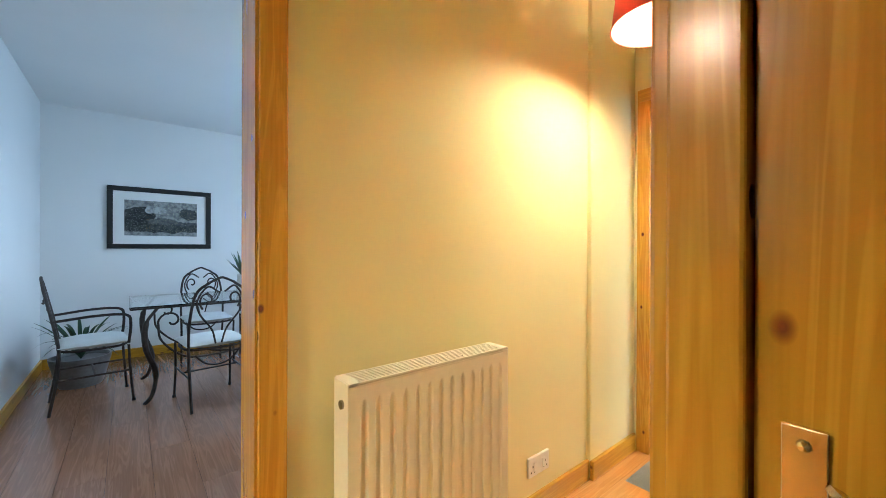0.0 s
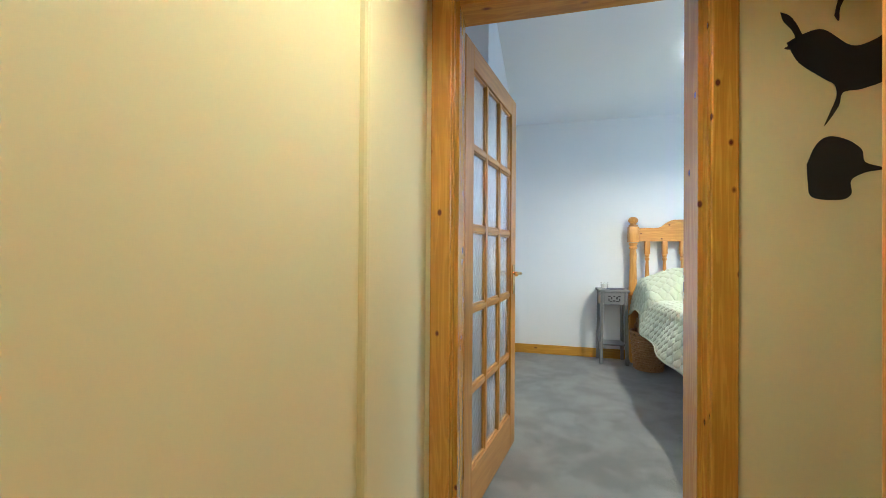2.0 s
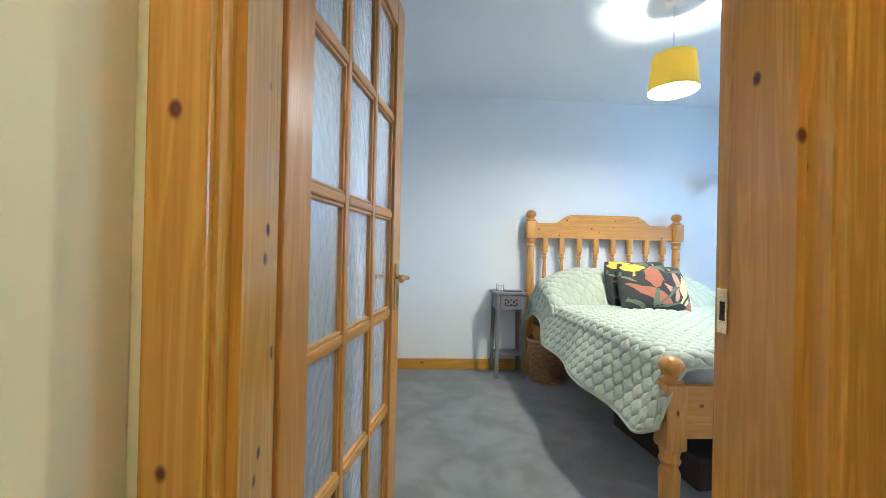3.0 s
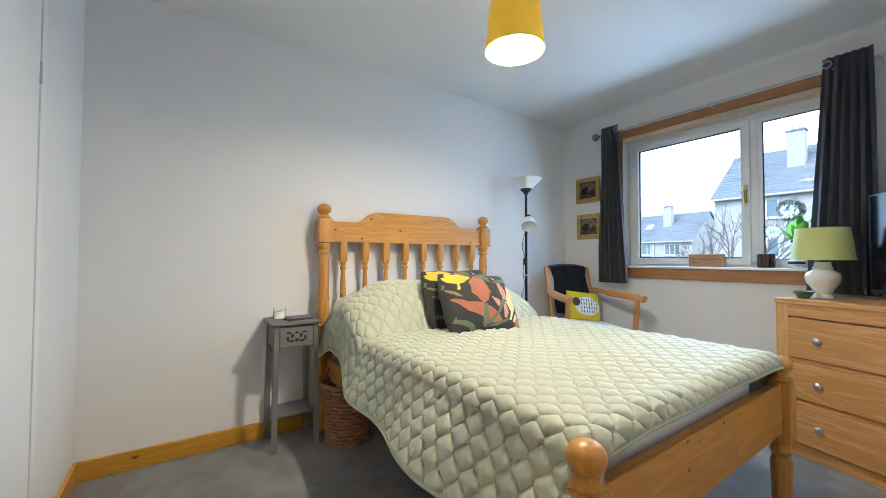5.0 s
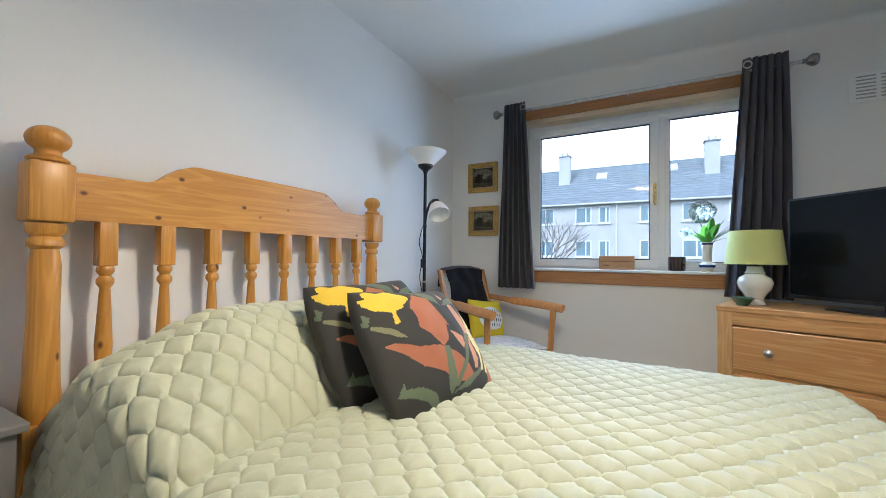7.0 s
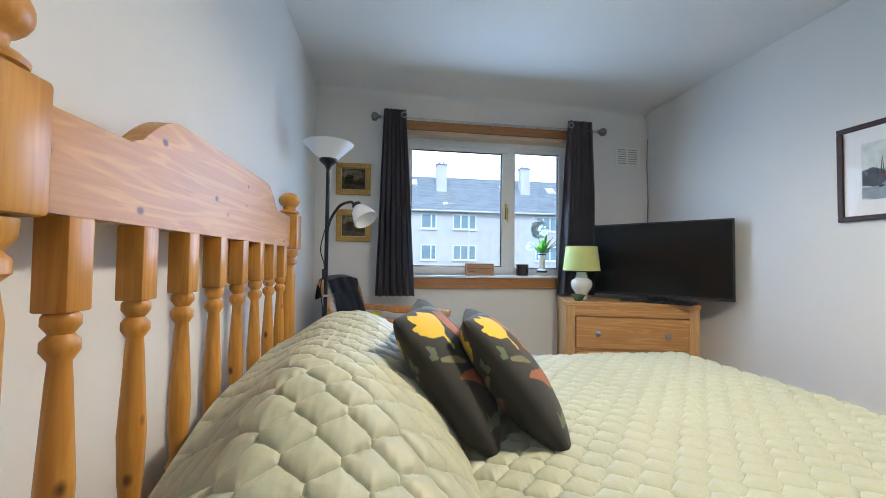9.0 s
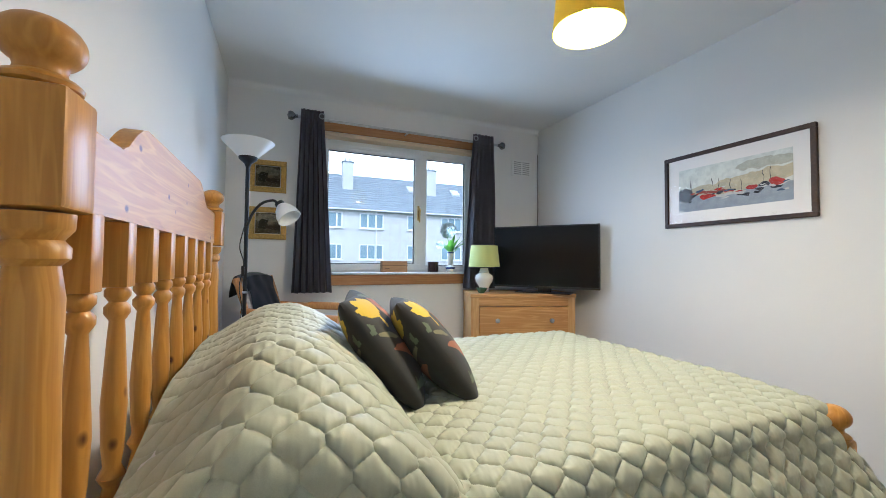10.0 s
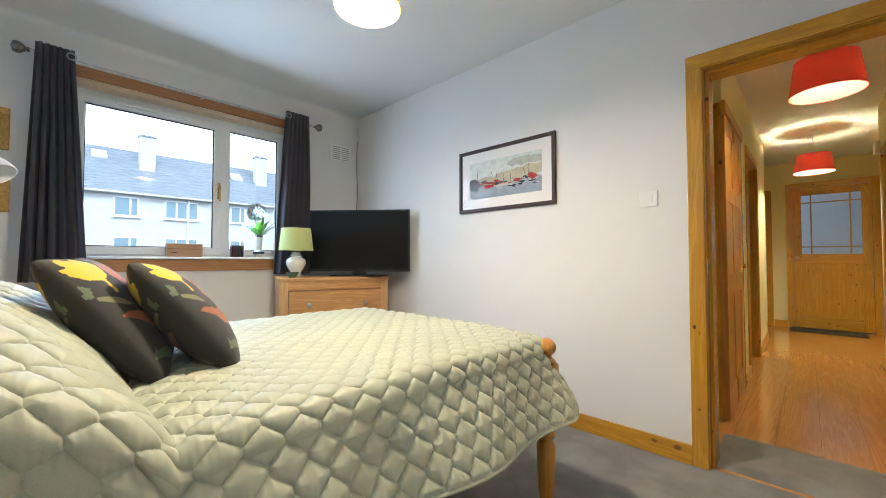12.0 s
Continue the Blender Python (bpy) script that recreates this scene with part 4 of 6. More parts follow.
quilt = thing("quilt", Matrix.Translation((5.0, BY, 0.74)), "sage green quilt stitched in hexagons over the bed and pillows", "quilt")
bm = grid(880, 860, lambda u, v: quilt_place(u, v) - Vector((5.0, BY, 0.74)))
part("quilt_top", bm, QUILT, quilt, smooth=True)
# stitch dashes, their dark colour paints the shade in the seams
bm = bmesh.new()
for j in range(-9, 18):
    for i in range(23):
        ca, cb = 2 * CELL_W * (i + 0.5 * (j % 2)), (CELL_S + CELL_R) * j
        corner = [(ca + CELL_W, cb - CELL_S / 2), (ca + CELL_W, cb + CELL_S / 2), (ca, cb + CELL_S / 2 + CELL_R), (ca - CELL_W, cb + CELL_S / 2)]
        for (a0, b0), (a1, b1) in zip(corner, corner[1:]):
            n = max(2, round(math.hypot(a1 - a0, b1 - b0) / 0.0068))
            for k in range(n):
                ends = [(k + 0.22) / n, (k + 0.78) / n]
                pts = [(a0 + (a1 - a0) * t, b0 + (b1 - b0) * t) for t in ends]
                if not all(0.01 < pa < FLAT - 0.02 and pb < HALF + 0.15 for pa, pb in pts):
                    continue
                p, q = (quilt_point(pa, pb) - Vector((5.0, BY, 0.74)) for pa, pb in pts)
                across = (q - p).cross(Vector((0, 0, 1))).normalized() * 0.0007
                lift = Vector((0, 0, 0.0012))
                top = [bm.verts.new(v) for v in (p - across + lift, q - across + lift, q + across + lift, p + across + lift)]
                bm.faces.new(top)
tagged(part("stitching", bm, STITCH_SHADE, quilt), "stitches along the quilting seams, coloured dark for the shade of their holes", kind="stuff")
edge_pts = [quilt_place(1.0, v / 60) - Vector((5.0, BY, 0.745)) for v in range(61)]
part("hem", tube(edge_pts, 0.006, 6), QUILT, quilt, "corded hem", True)
edge_pts = [quilt_place(u / 60, 1.0) - Vector((5.0, BY, 0.745)) for u in range(61)]
part("hem", tube(edge_pts, 0.006, 6), QUILT, quilt, "corded hem", True)
def dyed(name, colour):
    return fabric(name, colour, 0.8, 380, 0.1, 0.06, 9.0)
GROUND = dyed("charcoal_cushion_linen", (0.024, 0.0235, 0.021))
YELLOW, RUST, PEACH = dyed("yellow_petal_print", (0.72, 0.50, 0.02)), dyed("rust_leaf_print", (0.36, 0.125, 0.055)), dyed("peach_petal_print", (0.56, 0.27, 0.16))
LEMON, SAGE, OLIVE = dyed("lemon_petal_print", (0.70, 0.62, 0.26)), dyed("sage_leaf_print", (0.115, 0.145, 0.085)), dyed("olive_leaf_print", (0.20, 0.19, 0.10))
PRINTS = []                                      # flowers and leaves, in halves of the cushion's width and height
def printed(colour, *outline):
    PRINTS.append((colour, outline))
printed(SAGE, (-0.14, 0.95), (0.18, 0.95), (0.4, 0.79), (0.42, 0.56), (0.23, 0.68), (0.06, 0.84))
printed(SAGE, (0.46, 0.54), (0.65, 0.69), (0.98, 0.8), (0.98, 0.69), (0.75, 0.59))
printed(RUST, (-0.04, 0.84), (0.2, 0.71), (0.24, 0.52), (0.32, 0.13), (0.26, 0.16), (0.14, -0.12), (-0.03, -0.21), (-0.12, -0.1), (-0.2, 0.03), (-0.33, 0.16), (-0.28, 0.34), (-0.3, 0.53), (-0.17, 0.7))
printed(RUST, (-0.9, 0.01), (-0.75, -0.01), (-0.46, -0.14), (-0.11, -0.18), (0.21, -0.33), (0.37, -0.5), (0.45, -0.69), (0.3, -0.8), (-0.02, -0.74), (-0.19, -0.57), (-0.51, -0.42), (-0.67, -0.24))
printed(RUST, (0.93, -0.33), (0.99, -0.58), (0.98, -0.89), (0.91, -0.97), (0.67, -0.96), (0.8, -0.78), (0.85, -0.49))
printed(SAGE, (-0.03, -0.21), (0.09, -0.22), (0.04, -0.72), (-0.12, -0.9), (-0.17, -0.81))
printed(SAGE, (0.63, 0.02), (0.71, -0.04), (0.42, -0.47), (0.03, -0.83), (-0.08, -0.83), (0.37, -0.42))
printed(SAGE, (0.72, -0.56), (0.64, -0.67), (0.28, -0.84), (-0.12, -0.9), (0.21, -0.77), (0.51, -0.66))
printed(SAGE, (-0.83, -0.54), (-0.82, -0.62), (-0.63, -0.66), (-0.42, -0.8), (-0.37, -0.92), (-0.49, -0.97), (-0.56, -0.87), (-0.78, -0.74), (-0.93, -0.68))
printed(SAGE, (-0.96, 0.54), (-0.9, 0.46), (-0.94, 0.33), (-0.98, 0.37))
printed(OLIVE, (-0.93, 0.33), (-0.74, 0.23), (-0.63, 0.11), (-0.59, 0.03), (-0.7, 0.07), (-0.85, 0.2), (-0.93, 0.28))
printed(PEACH, (0.61, 0.56), (0.72, 0.57), (0.79, 0.3), (0.77, -0.01), (0.66, -0.01), (0.6, 0.24))
printed(PEACH, (0.28, 0.05), (0.52, -0.08), (0.5, -0.2), (0.42, -0.28), (0.34, -0.12))
printed(PEACH, (0.71, -0.06), (0.7, -0.25), (0.68, -0.46), (0.59, -0.61), (0.52, -0.6), (0.55, -0.42), (0.6, -0.23))
printed(PEACH, (0.54, 0.84), (0.63, 0.73), (0.57, 0.67), (0.53, 0.74))
printed(LEMON, (0.9, 0.56), (0.96, 0.44), (0.98, 0.06), (0.92, -0.24), (0.72, -0.65), (0.66, -0.64), (0.77, -0.41), (0.72, -0.13), (0.81, 0.2))
printed(LEMON, (0.88, -0.44), (0.91, -0.52), (0.81, -0.7), (0.76, -0.68))
printed(YELLOW, (-0.95, 0.79), (-0.86, 0.78), (-0.88, 0.9), (-0.8, 0.95), (-0.65, 0.88), (-0.47, 0.94), (-0.36, 0.88), (-0.2, 0.82), (-0.17, 0.74), (-0.38, 0.59), (-0.41, 0.54), (-0.56, 0.49), (-0.58, 0.28), (-0.66, 0.27), (-0.62, 0.48), (-0.83, 0.55), (-0.92, 0.67))
def within(px, pz, outline):
    inside = False
    for (x0, z0), (x1, z1) in zip(outline, outline[1:] + outline[:1]):
        if (z0 > pz) != (z1 > pz) and px < x0 + (pz - z0) * (x1 - x0) / (z1 - z0):
            inside = not inside
    return inside
def floral_cover(parent, half, thick):
    ob = part("cover", pillow_shape(half, half, thick, 112, 0.16), GROUND, parent, smooth=True)
    slots = [YELLOW, RUST, PEACH, LEMON, SAGE, OLIVE]
    for m in slots:
        ob.data.materials.append(m)
    bounds = [(c, o, min(p[0] for p in o), max(p[0] for p in o)) for c, o in PRINTS]
    n = 112
    for f in ob.data.polygons:
        i, j = divmod(f.index % (n * n), n)
        px, pz = -1 + 2 * (i + 0.5) / n, -1 + 2 * (j + 0.5) / n
        for colour, o, lo, hi in bounds:
            if lo <= px <= hi and within(px, pz, o):
                f.material_index = 1 + slots.index(colour)
    return ob
cush = thing("cushion", pose(5.165, -0.065, 0.866, -39, 3, -103), "dark cushion printed with yellow, rust and green flowers", "cushion", "cushions on the bed")
floral_cover(cush, 0.213, 0.084)
copy_thing(cush, pose(5.345, -0.065, 0.884, -37, -1, -103))

# ---- bedside ----
ns = thing("bedside_table", Matrix.Translation((5.945, 0.80, 0)), "tall narrow grey painted bedside table with a fretwork drawer", "table")
part("tabletop", block(-0.135, 0.135, -0.145, 0.145, 0.735, 0.757, bevel=0.005), GREY_PAINT, ns)
for sx in (-1, 1):
    for sy in (-1, 1):
        x, y = sx * 0.105, sy * 0.112
        bm = block(x - 0.015, x + 0.015, y - 0.015, y + 0.015, 0, 0.735, bevel=0.003)
        for v in bm.verts:
            if v.co.z < 0.05:
                v.co.x += sx * 0.010
                v.co.y += sy * 0.010
        part("leg", bm, GREY_PAINT, ns)
part("apron", block(0.095, 0.112, -0.097, 0.097, 0.60, 0.735), GREY_PAINT, ns)
for y in (-0.112, 0.112):
    part("apron", block(-0.09, 0.09, y - 0.008, y + 0.008, 0.60, 0.735), GREY_PAINT, ns)
dr = part("drawer", block(-0.122, -0.102, -0.095, 0.095, 0.605, 0.728, bevel=0.004), GREY_PAINT, ns)
# fretwork openings: dark blocks on the solid front paint their shade
for y, z, w, hh in ((-0.045, 0.69, 0.014, 0.006), (-0.025, 0.672, 0.008, 0.012), (-0.05, 0.655, 0.007, 0.014), (-0.03, 0.64, 0.014, 0.006), (0.0, 0.69, 0.010, 0.006), (0.0, 0.645, 0.012, 0.008), (0.045, 0.69, 0.014, 0.006), (0.025, 0.672, 0.008, 0.012), (0.05, 0.655, 0.007, 0.014), (0.03, 0.64, 0.014, 0.006)):
    part("fretwork", block(-0.1235, -0.115, y - w, y + w, z - hh, z + hh, bevel=0.003), DARK_SLOT, dr)
part("shelf", block(-0.105, 0.105, -0.11, 0.11, 0.19, 0.205, bevel=0.003), GREY_PAINT, ns)
candle = thing("candle_jar", Matrix.Translation((6.00, 0.865, 0.757)), "small glass jar candle on the bedside table", "candle")
part("jar", lathe([(0.034, 0), (0.036, 0.004), (0.036, 0.062), (0.033, 0.062), (0.033, 0.004)], (0, 0, 0), 24), GLASS, candle, smooth=True).visible_shadow = False
part("wax", lathe([(0.0, 0.003), (0.0315, 0.003), (0.0315, 0.046), (0.0, 0.044)], (0, 0, 0), 24), CERAMIC, candle, smooth=True)
phone = thing("notebook", pose(5.90, 0.775, 0.757, 0, 0, 14), "thin dark notebook lying on the bedside table", "book")
part("cover", block(-0.045, 0.045, -0.075, 0.075, 0, 0.012, bevel=0.003), plain("dark_blue_cover", (0.06, 0.06, 0.10), 0.4), phone)

def basket(place):
    b = thing("wicker_basket", place, "round woven wicker basket standing beside the bed", "basket")
    hgt, n = 0.36, 16
    part("base", lathe([(0.0, 0.0), (0.12, 0.0), (0.125, 0.01), (0.0, 0.012)], steps=24), WICKER, b)
    for k in range(24):
        ang = 2 * math.pi * k / 24
        c, s = math.cos(ang), math.sin(ang)
        part("stake", tube([((0.123 + 0.030 * t) * c, (0.123 + 0.030 * t) * s, hgt * t) for t in (0, 0.5, 1)], 0.004, 5), WICKER, b)
    for j in range(n):
        z, r = 0.012 + (hgt - 0.02) * j / (n - 1), 0.123 + 0.030 * j / (n - 1)
        pts = []
        for i in range(97):
            ang = 2 * math.pi * i / 96
            rr = r + 0.006 * math.cos(12 * ang + math.pi * (j % 2))
            pts.append((rr * math.cos(ang), rr * math.sin(ang), z))
        part("weave", tube(pts, 0.0095, 6), WICKER, b, smooth=True)
    part("rim", tube([(0.156 * math.cos(2 * math.pi * i / 40), 0.156 * math.sin(2 * math.pi * i / 40), hgt + 0.004 * math.sin(i * math.pi)) for i in range(41)], 0.012, 8), WICKER, b, smooth=True)
    for s in (-1, 1):
        part("handle", tube(arc([(s * 0.15, -0.05, hgt), (s * 0.156, -0.035, hgt + 0.05), (s * 0.158, 0, hgt + 0.065), (s * 0.156, 0.035, hgt + 0.05), (s * 0.15, 0.05, hgt)], 6), 0.008, 6), WICKER, b, smooth=True)
    return b

basket(pose(5.77, 0.50, 0, 0, 0, 20))
cloth = thing("folded_cloth", Matrix.Translation((5.77, 0.50, 0.30)), "dark folded cloth lying in the wicker basket", "cloth")
part("cloth", grid(14, 14, lambda u, v: (0.13 * (2 * u - 1) * (1 - 0.25 * (2 * v - 1) ** 2), 0.13 * (2 * v - 1) * (1 - 0.25 * (2 * u - 1) ** 2), 0.03 + 0.03 * noise.noise(Vector((u * 4, v * 4, 0))))), NAVY, cloth, smooth=True)
sb = thing("storage_box", pose(4.60, 0.08, 0, 0, 0, 4), "low red storage box, coloured dark for the shade under the bed", "box")
# red taken almost to black: the shade under the bed is in the colour
part("box_body", block(-0.35, 0.35, -0.22, 0.22, 0.0, 0.14, bevel=0.006), plain("shaded_red_box", (0.035, 0.014, 0.014), 0.5), sb)
part("box_lid", block(-0.36, 0.36, -0.23, 0.23, 0.14, 0.165, bevel=0.006), plain("black_box_lid", (0.015, 0.014, 0.016), 0.4), sb)

# ---- chest, television, lamp ----
CH = pose(3.688, -1.700, 0, 0, 0, -18)   # middle of the chest
chest = thing("chest_of_drawers", CH, "pine chest of three wide drawers with round steel knobs", "chest")
CW, CD = 0.45, 0.235
part("top", block(-CW - 0.012, CW + 0.012, -CD, CD + 0.012, 0.872, 0.905, bevel=0.007), CHEST_X, chest)
for sx in (-1, 1):
    part("side_panel", block(sx * CW - 0.018 * (sx > 0), sx * CW + 0.018 * (sx < 0), -CD, CD, 0.03, 0.872, bevel=0.003), CHEST_Z, chest)
    for za, zb in ((0.03, 0.10), (0.80, 0.872)):
        part("side_rail", block(sx * CW, sx * (CW + 0.006), -CD + 0.05, CD - 0.05, za, zb), CHEST_Z, chest)
    for ya, yb in ((-CD, -CD + 0.05), (CD - 0.05, CD)):
        part("side_stile", block(sx * CW, sx * (CW + 0.006), ya, yb, 0.03, 0.872), CHEST_Z, chest)
    part("front_stile", block(sx * CW - 0.06 * (sx > 0), sx * CW + 0.06 * (sx < 0), CD, CD + 0.004, 0.03, 0.872), CHEST_Z, chest)
part("back", block(-CW + 0.018, CW - 0.018, -CD, -CD + 0.008, 0.05, 0.872), CHEST_X, chest)
part("top_rail", block(-CW + 0.06, CW - 0.06, CD - 0.02, CD + 0.003, 0.803, 0.872), CHEST_X, chest)
part("plinth", block(-CW + 0.018, CW - 0.018, CD - 0.03, CD - 0.012, 0.0, 0.07), CHEST_X, chest)
for sx in (-1, 1):
    part("foot", block(sx * (CW - 0.05) - 0.04, sx * (CW - 0.05) + 0.04, -CD + 0.01, -CD + 0.08, 0.0, 0.03), CHEST_Z, chest)
    part("foot", block(sx * (CW - 0.05) - 0.04, sx * (CW - 0.05) + 0.04, CD - 0.1, CD - 0.03, 0.0, 0.03), CHEST_Z, chest)
for z0, z1 in ((0.075, 0.312), (0.328, 0.545), (0.562, 0.800)):
    d = part("drawer", block(-CW + 0.063, CW - 0.063, CD - 0.02, CD + 0.018, z0 + 0.004, z1 - 0.004, bevel=0.006), CHEST_X, chest)
    for sx in (-1, 1):
        part("knob", lathe([(0.0, 0), (0.008, 0.0), (0.008, 0.012), (0.018, 0.016), (0.020, 0.024), (0.013, 0.031), (0.0, 0.033)], (sx * 0.235, CD + 0.018, (z0 + z1) / 2), 16, Matrix.Rotation(radians(-90), 3, "X")), CHROME, d, "round steel knob", True)
    part("lower_rail", block(-CW + 0.06, CW - 0.06, CD - 0.02, CD + 0.001, z0 - 0.020, z0 + 0.003), CHEST_X, chest)

tv = thing("television", pose(3.528, -1.503, 0.905, 0, 0, -51.2), "flat black television switched off on the chest", "television")
TW = 0.465
part("screen", block(-TW + 0.010, TW - 0.010, 0.012, 0.0135, 0.060, 0.588), SCREEN, tv, "dark glossy screen")
bm = block(-TW, TW, -0.02, 0.012, 0.042, 0.598, bevel=0.004)
part("casing", bm, BLACK_PLASTIC, tv)
for a in ((-TW, TW, 0.042, 0.060), (-TW, TW, 0.588, 0.598), (-TW, -TW + 0.010, 0.060, 0.588), (TW - 0.010, TW, 0.060, 0.588)):
    part("bezel", block(a[0], a[1], 0.012, 0.017, a[2], a[3], bevel=0.0015), BLACK_PLASTIC, tv)
part("back_bulge", block(-0.3, 0.3, -0.055, -0.02, 0.08, 0.40, bevel=0.015), BLACK_PLASTIC, tv)
part("stand_neck", block(-0.06, 0.06, -0.03, 0.0, 0.008, 0.06, bevel=0.004), BLACK_PLASTIC, tv)
part("stand_foot", block(-0.24, 0.24, -0.09, 0.09, 0.0, 0.010, bevel=0.004), BLACK_PLASTIC, tv)

tl = thing("table_lamp", Matrix.Translation((4.005, -1.735, 0.905)), "cream ceramic table lamp with a lime green shade", "lamp")
part("base", lathe([(0.045, 0.0), (0.050, 0.004), (0.046, 0.012), (0.038, 0.03), (0.052, 0.06), (0.075, 0.095), (0.082, 0.125), (0.074, 0.15), (0.048, 0.168), (0.044, 0.172), (0.048, 0.178), (0.040, 0.19), (0.036, 0.215), (0.0, 0.217)], steps=36), CERAMIC, tl, smooth=True)
sh = part("shade", lathe([(0.140, 0.228), (0.119, 0.415), (0.116, 0.415), (0.137, 0.229)], steps=40), LIME_SHADE, tl, "lime green drum shade", True)
part("shade_ring", tube([(0.1395 * math.cos(2 * math.pi * i / 40), 0.1395 * math.sin(2 * math.pi * i / 40), 0.229) for i in range(41)], 0.0025, 6), LIME_SHADE, sh)
bowl = thing("bowl", Matrix.Translation((4.075, -1.655, 0.905)), "small green glazed bowl on the chest", "bowl")
part("bowl_body", lathe([(0.0, 0.0), (0.026, 0.0), (0.028, 0.006), (0.052, 0.040), (0.055, 0.044), (0.050, 0.042), (0.028, 0.014), (0.0, 0.010)], steps=32), GREEN_CERAMIC, bowl, smooth=True)

# ---- window board things ----
bx = thing("wooden_box", Matrix.Translation((4.74, -2.085, 1.075)), "pale wooden speaker box on the window board", "box")
part("box_body", block(-0.118, 0.118, -0.035, 0.035, 0.0, 0.102, bevel=0.006), BOX_WOOD, bx)
part("lid_seam", block(-0.1185, 0.1185, -0.0355, 0.0355, 0.060, 0.062), DARK_SLOT, bx)
part("dial_mark", block(0.05, 0.09, 0.035, 0.0356, 0.03, 0.034), DARK_SLOT, bx)
jar = thing("candle_jar", Matrix.Translation((4.362, -2.08, 1.075)), "dark red candle in a smoked glass jar", "candle")
part("jar", lathe([(0.045, 0.0), (0.052, 0.004), (0.053, 0.098), (0.049, 0.098), (0.048, 0.085), (0.0, 0.084)], steps=28), plain("smoked_jar", (0.03, 0.012, 0.014), 0.12, coat=0.6), jar, smooth=True)
part("wax", lathe([(0.0, 0.085), (0.047, 0.085), (0.047, 0.088), (0.0, 0.087)], steps=24), plain("red_wax", (0.25, 0.02, 0.02), 0.5), jar)
vase = thing("vase", Matrix.Translation((4.192, -2.06, 1.075)), "white and blue patterned vase holding white flowers", "vase")
part("vase_body", lathe([(0.028, 0.0), (0.032, 0.004), (0.026, 0.012), (0.044, 0.03), (0.046, 0.045), (0.036, 0.058), (0.026, 0.066), (0.027, 0.12), (0.031, 0.17), (0.036, 0.195), (0.033, 0.195), (0.024, 0.12), (0.0, 0.10)], steps=32), CERAMIC, vase, smooth=True)
BLUE = plain("cobalt_blue_glaze", (0.03, 0.05, 0.18), 0.2, coat=0.4)
part("blue_band", lathe([(0.0445, 0.030), (0.0468, 0.036), (0.0468, 0.044), (0.0445, 0.048)], steps=32), BLUE, vase, "blue painted band", True)
part("blue_band", lathe([(0.0330, 0.178), (0.0350, 0.186), (0.0362, 0.190), (0.0345, 0.1905)], steps=32), BLUE, vase, "blue painted band", True)
def leaf_blade(bm, root, tip, width, droop=0.0, n=7):
    """One leaf: a narrow curved sheet with a fold along its middle."""
    root, tip = Vector(root), Vector(tip)
    d = tip - root
    side = d.cross(Vector((0, 0, 1)))
    side = side.normalized() if side.length > 1e-4 else Vector((1, 0, 0))
    rows = []
    for i in range(n + 1):
        t = i / n
        c = root + d * t + Vector((0, 0, -droop * t * t + 0.3 * droop * t))
        w = width * math.sin(math.pi * min(1, t * 0.92 + 0.06)) ** 0.8
        fold = Vector((0, 0, 0.15 * w))
        rows.append([bm.verts.new(c - side * w + fold), bm.verts.new(c), bm.verts.new(c + side * w + fold)])
    for a, b in zip(rows, rows[1:]):
        bm.faces.new((a[0], a[1], b[1], b[0]))
        bm.faces.new((a[1], a[2], b[2], b[1]))
    return bm
rng = random.Random(5)
flw = thing("flowers", Matrix.Translation((4.192, -2.06, 1.21)), "white hydrangea and lily stems in the vase", "flowers")
for k, (dx, dz) in enumerate(((-0.09, 0.20), (-0.02, 0.16), (0.05, 0.22), (-0.13, 0.14), (0.10, 0.16))):
    part("stem", tube(arc([(0, 0, -0.05), (dx * 0.3, 0.01, dz * 0.5), (dx, 0.02, dz)], 5), 0.003, 5), LEAF, flw)
for root, tip, w in (((0, 0, 0.04), (-0.13, 0.03, 0.17), 0.028), ((0, 0, 0.04), (-0.06, 0.05, 0.20), 0.045), ((0, 0, 0.04), (-0.12, -0.01, 0.11), 0.025), ((0, 0, 0.04), (-0.15, 0.02, 0.21), 0.022), ((0, 0, 0.03), (0.06, 0.05, 0.14), 0.028), ((0, 0, 0.04), (0.12, 0.02, 0.16), 0.024), ((0, 0, 0.04), (0.02, 0.05, 0.19), 0.03), ((0, 0, 0.05), (-0.03, 0.03, 0.24), 0.04)):
    part("leaf", leaf_blade(bmesh.new(), root, tip, w, 0.03), LEAF, flw)
def blossom(name, centre, radius, count, size):
    bm = bmesh.new()
    for _ in range(count):
        v = Vector((rng.gauss(0, 1), rng.gauss(0, 1), rng.gauss(0, 1))).normalized()
        c = Vector(centre) + v * radius * rng.uniform(0.35, 1.0)
        o = v.orthogonal().normalized()
        for q in range(4):
            a = Matrix.Rotation(q * math.pi / 2 + rng.random(), 3, v) @ o
            leaf_blade(bm, c, c + a * size + v * size * 0.3, size * 0.45, 0, 2)
    part(name, bm, PETAL, flw, "white blossom head")
blossom("blossom", (0.025, 0.0, 0.262), 0.074, 430, 0.021)
blossom("blossom", (0.115, 0.02, 0.12), 0.028, 26, 0.026)

